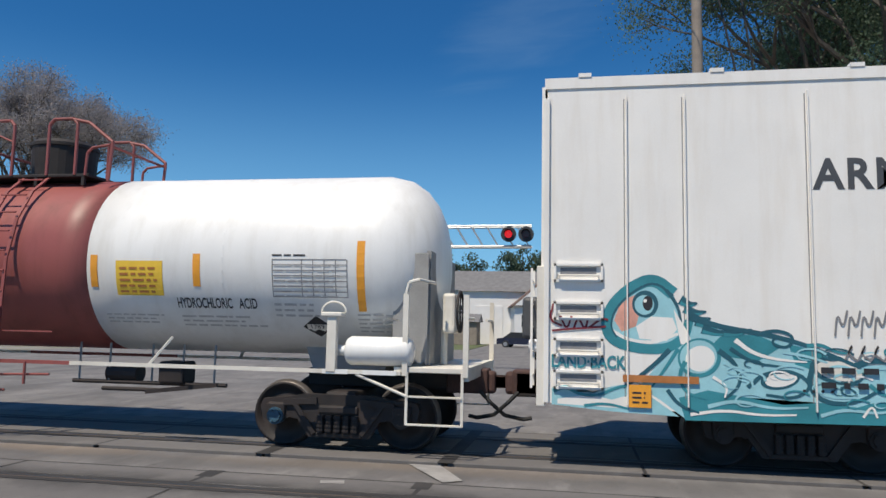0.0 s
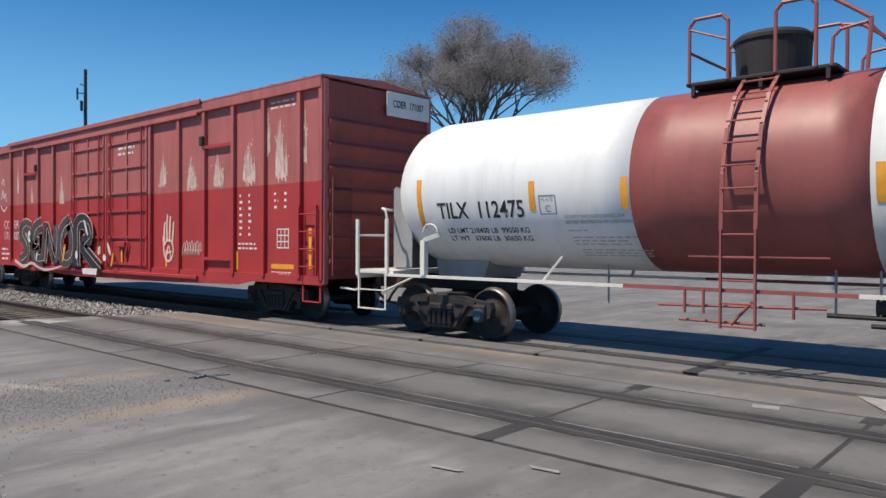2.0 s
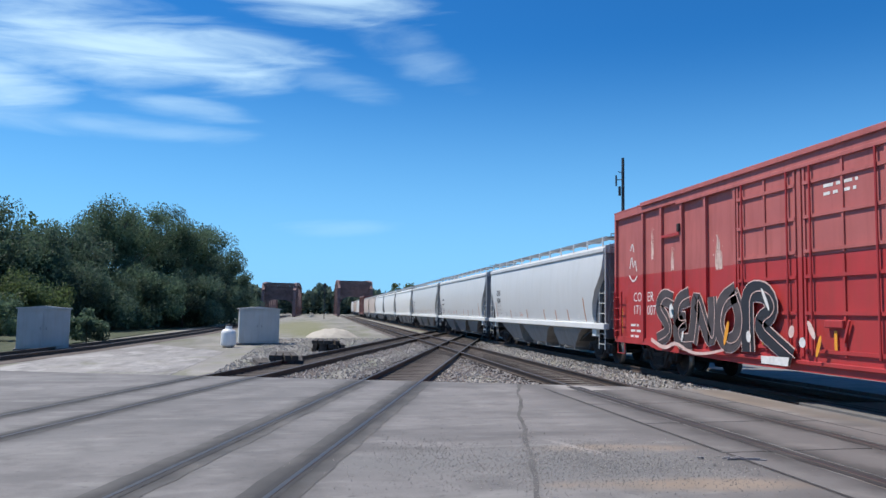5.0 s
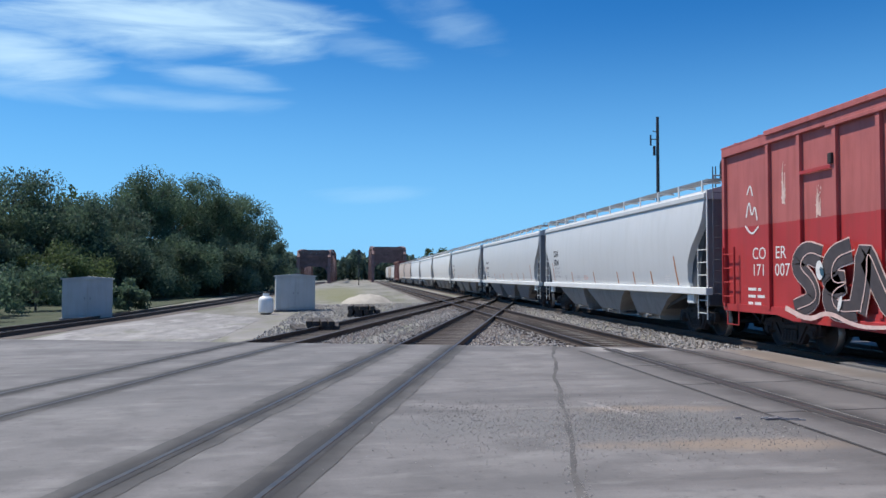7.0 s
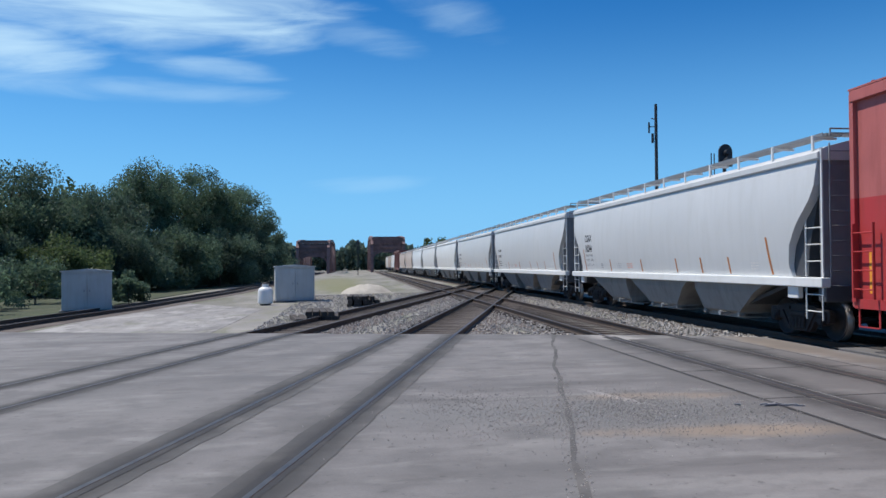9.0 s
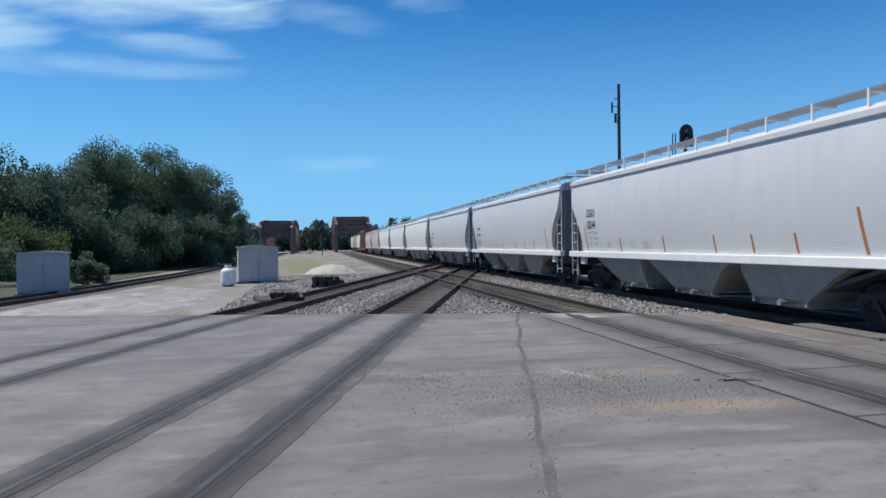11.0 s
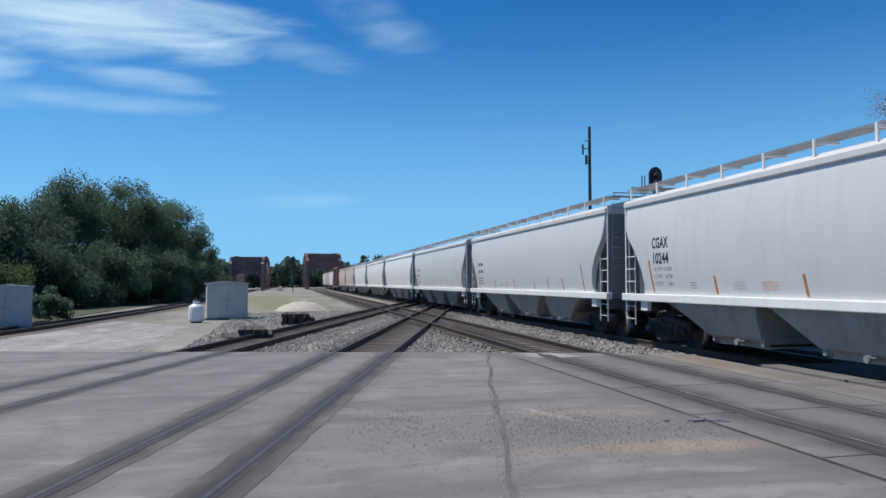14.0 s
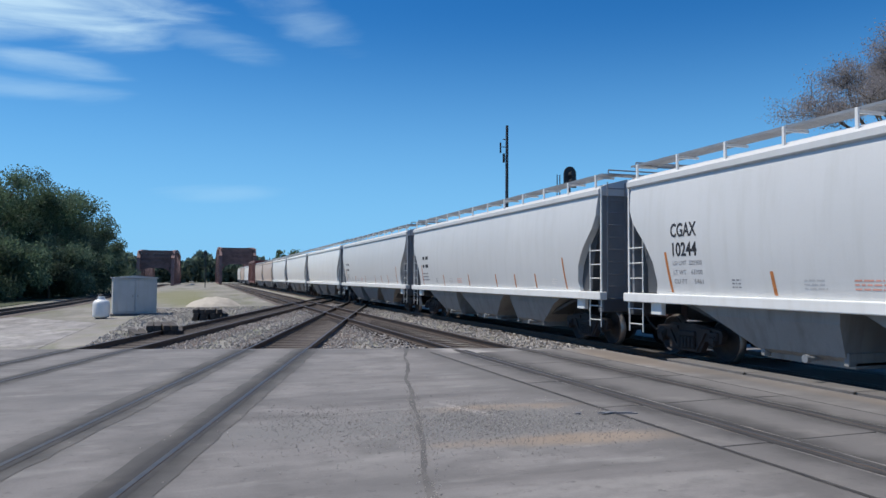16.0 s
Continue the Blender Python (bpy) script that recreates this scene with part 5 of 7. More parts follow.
        for k, (gx, gz_, a2, b2, m2) in enumerate(((-3.02, 1.25, 0.07, 0.3, ORANGE), (-5.45, 1.75, 0.12, 0.2, WHITEINK), (-5.38, 1.72, 0.06, 0.1, BLUECAP), (-4.9, 1.1, 0.05, 0.16, WHITEINK),
                                                   (-2.2, 1.2, 0.09, 0.13, WHITEINK), (-1.62, 2.0, 0.05, 0.28, WHITEINK), (-0.85, 1.35, 0.09, 0.13, PINKISH), (-0.55, 1.15, 0.1, 0.1, WHITEINK), (-0.3, 1.4, 0.07, 0.2, PEEL), (-0.12, 1.1, 0.05, 0.22, ORANGE))):
            paint("graffiti", flat(ellipse(0, 0, a2, b2, 25 * (k % 3) - 20, 14)), m2, car, -6.38 + (gx + 6.38) * 1.13, ys - lift - 0.002 * k, gz_)
        paint("graffiti", stroke([(-6.45, 0.95), (-5.6, 0.72), (-5.0, 0.95), (-4.2, 0.70), (-3.4, 0.72), (-2.6, 0.86)], 0.12, 0.05), PINKISH, car, 0, ys - 0.09, 0)
        paint("graffiti", flat([(-1.1, 0.66), (-0.2, 0.66), (-0.15, 0.84), (-1.12, 0.82)]), WHITEINK, car, 0, ys - 0.09, 0)
        # a thin white scrawl high at the end
        for pts in ([(-8.45, 3.05), (-8.3, 3.5), (-8.2, 3.0), (-8.05, 3.35), (-7.95, 2.95)], [(-8.4, 3.6), (-8.25, 3.85), (-8.15, 3.55)], [(-8.5, 2.85), (-8.2, 2.6), (-7.9, 2.8)]):
            paint("graffiti", stroke(pts, 0.05), WHITEINK, car, 0, yy - 0.006, 0)
        # a pale raised-palm tag and a looping scrawl beside it
        for k, (pts, w) in enumerate((([(3.22, 1.55), (3.18, 1.9), (3.24, 2.1)], 0.09), ([(3.34, 1.6), (3.32, 2.0), (3.36, 2.3)], 0.09), ([(3.46, 1.6), (3.48, 2.0), (3.50, 2.25)], 0.09), ([(3.58, 1.55), (3.64, 1.85), (3.66, 2.1)], 0.08),
                                      ([(3.15, 1.75), (3.2, 1.2), (3.45, 1.08), (3.66, 1.3), (3.62, 1.62), (3.35, 1.66), (3.2, 1.5)], 0.07), ([(3.28, 1.15), (3.42, 1.6), (3.56, 1.12)], 0.06), ([(3.3, 1.32), (3.58, 1.36)], 0.05))):
            paint("graffiti", stroke(pts, w, w * 0.6), PEEL, car, 0, yy - 0.003 - 0.001 * k, 0, "pale pink sprayed tag")
        for k in range(7):
            x = 4.08 + k * 0.125
            paint("graffiti", stroke([(x, 1.28), (x + 0.05, 1.55 + 0.1 * (k % 2)), (x + 0.13, 1.6), (x + 0.12, 1.35), (x + 0.02, 1.32), (x + 0.2, 1.42)], 0.024), PINKISH, car, 0, yy - 0.003 - 0.001 * k, 0)
    trucks(car, (-L + 2.15, L - 2.15), roll=detailed)
    CARS.append((car, x_mid))
    return car


# ---- refrigerator car ----
def reefer():
    """Local x = 0 at its left end."""
    L, W, Z0, Z1 = 21.6, 1.54, 0.74, 4.83
    car = tagged(new("refrigerator_car"), "tall white refrigerator car with a teal spray-painted mural, rolling", "boxcar", "cars of the freight train")
    part("body", box(B(), 0.03, L - 0.03, -W + 0.03, W - 0.03, Z0 + 0.05, Z1 - 0.02), REEFER, car)
    bm = loft(B(), [[(x, -W + 0.012, Z1 - 0.14), (x, -W + 0.012, Z1), (x, 0, Z1 + 0.12), (x, W - 0.012, Z1), (x, W - 0.012, Z1 - 0.14)] for x in (0, L)])
    for i in range(14):
        x = 0.5 + i * 1.6
        box(bm, x - 0.08, x + 0.08, -W, -W + 0.3, Z1, Z1 + 0.05)
    part("roof", bm, REEFER, car)
    for sy in (-1, 1):
        for i, x in enumerate((0.0, 1.0, 1.70, 3.12, 4.6, 6.1, 7.6, 9.1, 12.4, 13.9, 15.4, 16.9, 18.4, 19.9, L - 0.05)):
            w = 0.06 if i in (0, 14) else 0.016
            bm = box(B(), x, x + w, sy * (W - 0.035), sy * (W + (0.012 if w < 0.05 else 0.02)), Z0, Z1 - 0.27 if w < 0.05 else Z1 - 0.27, 0.004)
            part("side_rib", bm, REEFER, car)
        for x in (0.985, 1.685, 3.105):
            part("panel_seam", box(B(), x - 0.012, x, sy * (W - 0.032), sy * (W - 0.026), Z0 + 0.1, Z1 - 0.3), GREYINK, car)
        out = [(0.0, Z0 + 0.1), (L, Z0 + 0.1), (L, Z0), (L - 1.2, Z0), (L - 1.4, Z0 + 0.06), (L - 4.3, Z0 + 0.06), (L - 4.5, Z0 - 0.12), (4.5, Z0 - 0.12), (4.3, Z0 + 0.06), (2.2, Z0 + 0.06), (2.0, Z0 - 0.06), (0.9, Z0 - 0.04), (0.0, Z0)]
        part("side_sill", prism(B(), out, min(sy * (W - 0.027), sy * (W - 0.06)), max(sy * (W - 0.027), sy * (W - 0.06))), REEFER, car)
        # grab irons set into shallow pockets, whose shade is a painted dark strip
        for z in (2.32, 1.85, 1.40, 1.01):
            bm = B()
            for a, b, c, d in ((0.12, 0.72, z + 0.10, z + 0.13), (0.12, 0.72, z - 0.10, z - 0.07), (0.12, 0.15, z - 0.1, z + 0.13), (0.69, 0.72, z - 0.1, z + 0.13)):
                box(bm, a, b, sy * (W - 0.03), sy * (W + 0.01), c, d)
            part("grab_frame", bm, REEFER, car)
            part("pocket_shade", box(B(), 0.2, 0.64, sy * (W - 0.03), sy * (W - 0.024), z + 0.0, z + 0.08), GREYINK, car)
            bm = tube(B(), [(0.18, sy * (W - 0.02), z - 0.02), (0.18, sy * (W + 0.05), z - 0.02), (0.66, sy * (W + 0.05), z - 0.02), (0.66, sy * (W - 0.02), z - 0.02)], 0.012)
            part("grab_iron", bm, CREAM, car)
    for x, s in ((0.0, -1), (L, 1)):
        part("end_wall", box(B(), x, x + s * 0.04, -W + 0.06, W - 0.06, Z0, Z1 - 0.1), REEFER, car)
        for sy in (-1, 1):
            bm = box(B(), x - s * 0.02, x + s * 0.09, sy * 1.42, sy * 1.52, Z0 - 0.05, 2.42, 0.01)
            part("end_post", bm, CREAM, car)
        ladder("end_ladder", car, REEFER, -1.40, -0.95, 0, 0.9, 2.4, 5, place=lambda c: Vector((x + s * 0.16 + c.y, c.x, c.z)))
        part("draft_sill", box(B(), x - s * 2.2, x + s * 0.45, -0.22, 0.22, 0.68, 1.02, 0.02), IRON, car)
        coupler(car, x + s * 0.4, s)
        part("end_equipment", box(B(), x + s * 0.04, x + s * 0.30, -1.1, 0.4, 1.5, 2.05, 0.05), DARKGREY, car)
    y = -W + 0.030 - 0.004
    paint("lettering", letters("ARMN", 0.36, 0.014, 1.12, 1.42), DARKGREY, car, 3.18, y, 3.36)
    paint("warning_sign", flat([(0, 0), (0.26, 0), (0.26, 0.27), (0, 0.27)]), ORANGE, car, 1.02, -W - 0.002, 0.72, "orange warning sign with dark border")
    paint("small_writing", bars(0.18, 0.17, 3, 0.2, 2, 5), BLACKINK, car, 1.06, -W - 0.005, 0.77)
    paint("reflector_strip", flat([(0, 0), (0.88, 0), (0.88, 0.085), (0, 0.085)]), RUSTORANGE, car, 0.95, -W - 0.002, 1.02, "ochre reflector strip")
    # mural: a long teal creature-like swirl laid out of plain strokes and ovals
    layer = [0]
    yy = -W + 0.027

    def m(name, bm, mat, lift=0.0, label=""):
        layer[0] += 1
        paint(name, bm, mat, car, 0, yy - 0.0001 * layer[0], 0, label)
    m("mural", flat([(1.5, 1.42), (1.63, 1.62), (1.73, 1.84), (2.12, 1.73), (2.51, 1.66), (2.91, 1.57), (3.3, 1.42), (3.59, 1.28), (3.97, 1.31), (4.08, 1.07), (3.95, 0.7), (3.43, 0.62), (2.78, 0.66), (2.12, 0.61), (1.67, 0.61), (1.41, 0.8), (1.15, 0.97)]), AQUA, 0, "teal and aqua spray-painted mural")
    m("mural", flat([(0.1, 0.92), (0.27, 0.96), (0.43, 0.88), (0.62, 0.88), (0.82, 0.96), (1.02, 1.0), (1.28, 0.85), (1.6, 0.63), (0.82, 0.66), (0.1, 0.72)]), AQUA)
    m("mural", flat([(0.17, 0.79), (0.56, 0.85), (0.82, 0.8), (1.08, 0.88), (1.02, 0.7), (0.17, 0.73)]), REEFER)
    m("mural", flat([(1.6, 0.85), (1.93, 0.95), (2.38, 0.88), (2.78, 0.81), (3.17, 0.85), (3.56, 0.81), (3.97, 0.94), (3.97, 0.62), (1.67, 0.59)]), TEAL)
    m("mural", flat([(2.12, 1.62), (2.51, 1.61), (2.78, 1.49), (2.51, 1.31), (2.12, 1.35), (1.99, 1.49)]), TEAL)
    m("mural", flat([(2.84, 1.52), (3.17, 1.43), (3.43, 1.28), (3.23, 1.18), (2.91, 1.28)]), TEAL)
    m("mural", flat([(1.32, 2.28), (1.05, 2.14), (0.84, 1.93), (0.76, 1.69), (0.84, 1.53), (1.08, 1.44), (1.46, 1.43), (1.65, 1.57), (1.63, 1.84), (1.55, 2.09)]), AQUA)
    m("mural", flat([(0.94, 2.0), (1.15, 2.09), (1.16, 1.88), (1.11, 1.69), (0.94, 1.62), (0.85, 1.76)]), PINK)
    m("mural", flat([(1.11, 1.69), (1.29, 1.81), (1.54, 1.8), (1.59, 1.66), (1.47, 1.52), (1.15, 1.54)]), REEFER)
    m("mural", stroke([(0.82, 1.62), (1.02, 1.51), (1.31, 1.49), (1.6, 1.61)], 0.07, 0.03), REEFER)
    m("mural", stroke([(1.55, 2.09), (1.32, 2.28), (1.05, 2.16), (0.82, 1.94), (0.74, 1.69), (0.83, 1.51), (1.11, 1.42), (1.48, 1.42), (1.68, 1.57), (1.73, 1.77)], 0.16, 0.1), TEAL)
    m("mural", stroke([(1.55, 2.06), (1.34, 2.24), (1.08, 2.12), (0.87, 1.91), (0.8, 1.69), (0.88, 1.55)], 0.035, 0.02), TEAL_D)
    m("mural", stroke([(1.47, 2.13), (1.59, 1.97), (1.64, 1.76), (1.63, 1.57)], 0.05, 0.02), TEAL_D)
    m("mural", flat(ellipse(1.22, 1.96, 0.155, 0.165)), TEAL_D)
    m("mural", flat(ellipse(1.21, 1.95, 0.115, 0.12)), AQUA)
    m("mural", flat(ellipse(1.25, 1.97, 0.06, 0.09)), BLACKINK)
    m("mural", flat(ellipse(1.22, 2.0, 0.022, 0.022)), REEFER)
    m("mural", flat([(1.55, 1.91), (1.63, 1.77), (1.72, 1.62), (1.78, 1.44), (1.63, 1.49), (1.59, 1.69)]), REEFER)
    m("mural", stroke([(1.63, 2.02), (1.73, 1.96), (1.83, 1.98)], 0.13, 0.012), TEAL_D)
    m("mural", stroke([(1.63, 1.98), (1.73, 1.93), (1.79, 1.96)], 0.05, 0.01), TEAL)
    m("mural", stroke([(1.68, 1.92), (1.8, 1.86), (1.93, 1.88)], 0.13, 0.012), TEAL_D)
    m("mural", stroke([(1.68, 1.88), (1.8, 1.84), (1.89, 1.86)], 0.05, 0.01), TEAL)
    m("mural", stroke([(1.72, 1.84), (1.85, 1.78), (1.98, 1.8)], 0.13, 0.012), TEAL_D)
    m("mural", stroke([(1.72, 1.8), (1.85, 1.75), (1.94, 1.78)], 0.05, 0.01), TEAL)
    m("mural", stroke([(1.81, 1.77), (1.97, 1.7), (2.14, 1.72)], 0.13, 0.012), TEAL_D)
    m("mural", stroke([(1.81, 1.73), (1.97, 1.68), (2.1, 1.7)], 0.05, 0.01), TEAL)
    m("mural", stroke([(1.88, 1.68), (2.06, 1.62), (2.25, 1.65)], 0.13, 0.012), TEAL_D)
    m("mural", stroke([(1.88, 1.64), (2.06, 1.6), (2.21, 1.63)], 0.05, 0.01), TEAL)
    m("mural", stroke([(2.12, 1.65), (2.28, 1.62), (2.44, 1.68)], 0.13, 0.012), TEAL_D)
    m("mural", stroke([(2.12, 1.61), (2.28, 1.6), (2.4, 1.66)], 0.05, 0.01), TEAL)
    m("mural", flat(ellipse(1.84, 1.33, 0.25, 0.23, 20)), TEAL)
    m("mural", flat(ellipse(1.83, 1.34, 0.215, 0.195, 20)), AQUA)
    m("mural", flat(ellipse(1.85, 1.32, 0.17, 0.15, 20)), REEFER)
    m("mural", flat(ellipse(2.74, 1.1, 0.22, 0.11, 12)), TEAL_D)
    m("mural", flat(ellipse(2.75, 1.1, 0.18, 0.08, 12)), REEFER)
    m("mural", flat(ellipse(3.36, 1.22, 0.3, 0.15, -10)), TEAL_D)
    m("mural", flat(ellipse(3.38, 1.22, 0.25, 0.11, -10)), CREAM)
    m("mural", stroke([(1.5, 1.42), (1.34, 1.25), (1.11, 1.06), (0.96, 0.95)], 0.06, 0.03), TEAL_D)
    m("mural", stroke([(1.6, 1.43), (1.44, 1.18), (1.29, 0.97)], 0.05, 0.02), TEAL)
    m("mural", stroke([(1.68, 1.28), (1.6, 1.11), (1.68, 0.9), (1.93, 0.85)], 0.06, 0.02), TEAL)
    m("mural", stroke([(2.06, 1.42), (2.25, 1.28), (2.32, 1.04), (2.12, 0.85)], 0.07, 0.02), TEAL_D)
    m("mural", stroke([(1.73, 1.81), (2.12, 1.69), (2.51, 1.64), (2.91, 1.55), (3.3, 1.4), (3.57, 1.28)], 0.07, 0.04), TEAL_D)
    m("mural", stroke([(2.49, 1.62), (2.71, 1.68), (2.91, 1.61), (2.85, 1.47), (2.68, 1.49), (2.66, 1.57), (2.78, 1.58)], 0.045, 0.02), TEAL_D)
    m("mural", stroke([(3.04, 1.5), (3.2, 1.52), (3.36, 1.43), (3.51, 1.42)], 0.05, 0.02), TEAL)
    m("mural", stroke([(2.25, 1.55), (2.44, 1.4), (2.71, 1.33), (3.04, 1.31)], 0.06, 0.015), REEFER)
    m("mural", stroke([(2.19, 1.45), (2.45, 1.28), (2.78, 1.25)], 0.05, 0.015), TEAL_D)
    m("mural", stroke([(2.38, 1.0), (2.58, 1.18), (2.91, 1.2), (3.1, 1.04), (2.91, 0.88), (2.58, 0.92)], 0.05, 0.03), TEAL_D)
    m("mural", stroke([(3.1, 1.25), (3.04, 1.04), (3.2, 0.85), (3.56, 0.85), (3.88, 1.07)], 0.07, 0.03), TEAL_D)
    m("mural", stroke([(3.13, 1.18), (3.11, 1.0), (3.26, 0.91), (3.56, 0.92)], 0.04, 0.02), AQUA)
    m("mural", stroke([(3.56, 1.28), (3.75, 1.36), (4.01, 1.31)], 0.08, 0.05), TEAL_D)
    m("mural", stroke([(3.57, 1.21), (3.79, 1.28), (4.01, 1.24)], 0.05, 0.04), AQUA)
    m("mural", stroke([(1.93, 0.76), (2.25, 0.85), (2.64, 0.76), (3.04, 0.79)], 0.05, 0.02), AQUA)
    m("mural", stroke([(1.73, 0.66), (2.12, 0.73), (2.51, 0.68), (2.91, 0.7)], 0.04, 0.02), REEFER)
    m("mural", stroke([(3.17, 0.7), (3.43, 0.79), (3.82, 0.74), (4.01, 0.85)], 0.045, 0.02), AQUA)
    m("mural", stroke([(0.12, 0.88), (0.27, 0.94), (0.43, 0.85), (0.66, 0.84), (0.85, 0.94), (1.02, 0.98)], 0.04, 0.03), TEAL)
    m("mural", stroke([(0.49, 0.72), (0.75, 0.76), (1.02, 0.7)], 0.035, 0.02), TEAL)
    m("mural", stroke([(1.47, 0.94), (1.6, 0.76), (1.83, 0.68)], 0.05, 0.02), TEAL_D)
    m("mural", stroke([(2.12, 1.28), (2.42, 1.13), (2.45, 0.92)], 0.045, 0.015), AQUA)
    m("mural", stroke([(1.99, 1.11), (2.16, 1.0), (2.12, 0.87)], 0.04, 0.015), REEFER)
    m("mural", stroke([(2.78, 1.42), (3.04, 1.38), (3.26, 1.31)], 0.04, 0.02), AQUA)
    m("mural", stroke([(3.7, 1.07), (3.85, 0.94), (4.01, 1.0)], 0.05, 0.02), TEAL)
    m("mural", stroke([(3.62, 0.7), (3.72, 0.85), (3.77, 0.7)], 0.03, 0.02), REEFER)
    m("mural", stroke([(3.88, 0.72), (3.95, 0.87), (4.01, 0.76)], 0.03, 0.02), AQUA)
    rng = random.Random(6)
    for k in range(26):
        x, z = 2.2 + 1.9 * rng.random(), rng.uniform(0.8, 1.5)
        a = rng.uniform(0.06, 0.16)
        w0 = rng.uniform(-0.6, 0.6)
        pts = [(x + a * math.cos(t + w0) * (1.5 - 0.18 * t), z + a * 0.6 * math.sin(t + w0) * (1.3 - 0.15 * t)) for t in (0.2, 0.9, 1.7, 2.5, 3.3, 4.1, 5.0)]
        m("mural", stroke(pts, rng.uniform(0.02, 0.04), 0.008), rng.choice((TEAL, TEAL_D, REEFER, AQUA)))
    for x in (1.15, 3.0, 3.1, 3.2, 3.3):
        m("rivet", flat(ellipse(x + 0.0, 0.98, 0.018, 0.018, 0, 8)), BLACKINK, 0.012)
    m("graffiti", letters("LAND·BACK", 0.15, 0.006, 1.0, 0.9), TEAL, 0.012, "teal sprayed words")
    for o in [o for o in car.children if o.name.startswith("graffiti")]:
        shaped_me = o.data
        for v in shaped_me.vertices:
            v.co.x, v.co.z = v.co.x + 0.09, v.co.z + 1.175
    for pts in ([(0.12, 1.95), (0.06, 1.75), (0.22, 1.68)], [(0.2, 1.8), (0.28, 1.62), (0.34, 1.8)], [(0.36, 1.64), (0.42, 1.8), (0.5, 1.62), (0.54, 1.78)], [(0.55, 1.66), (0.7, 1.78), (0.78, 1.76)], [(0.1, 1.62), (0.75, 1.68)]):
        m("tag", stroke(pts, 0.025), MAROONINK, 0.012, "dark red sprayed tag")
    for k in range(8):
        x = 3.35 + 0.14 * k
        m("tag", stroke([(x, 1.62), (x + 0.03, 1.9), (x + 0.09, 1.7), (x + 0.14, 1.92)], 0.022), GREYINK, 0.012)
        m("tag", stroke([(x + 0.1, 1.35), (x + 0.2, 1.55), (x + 0.12, 1.42), (x + 0.24, 1.34)], 0.022), GREYINK, 0.012)
    paint("small_writing", bars(0.72, 0.34, 2, 0.1, 6, 5), BLACKINK, car, 3.18, -W - 0.002, 1.02)
    trucks(car, (3.05, L - 3.05))
    CARS.append((car, -0.42))
    return car


# ---- covered hopper ----
def hopper_side(z):
    """Half width of the bulging side at height z."""
    return 1.60 - 0.10 * ((z - 2.62) / 1.2) ** 2


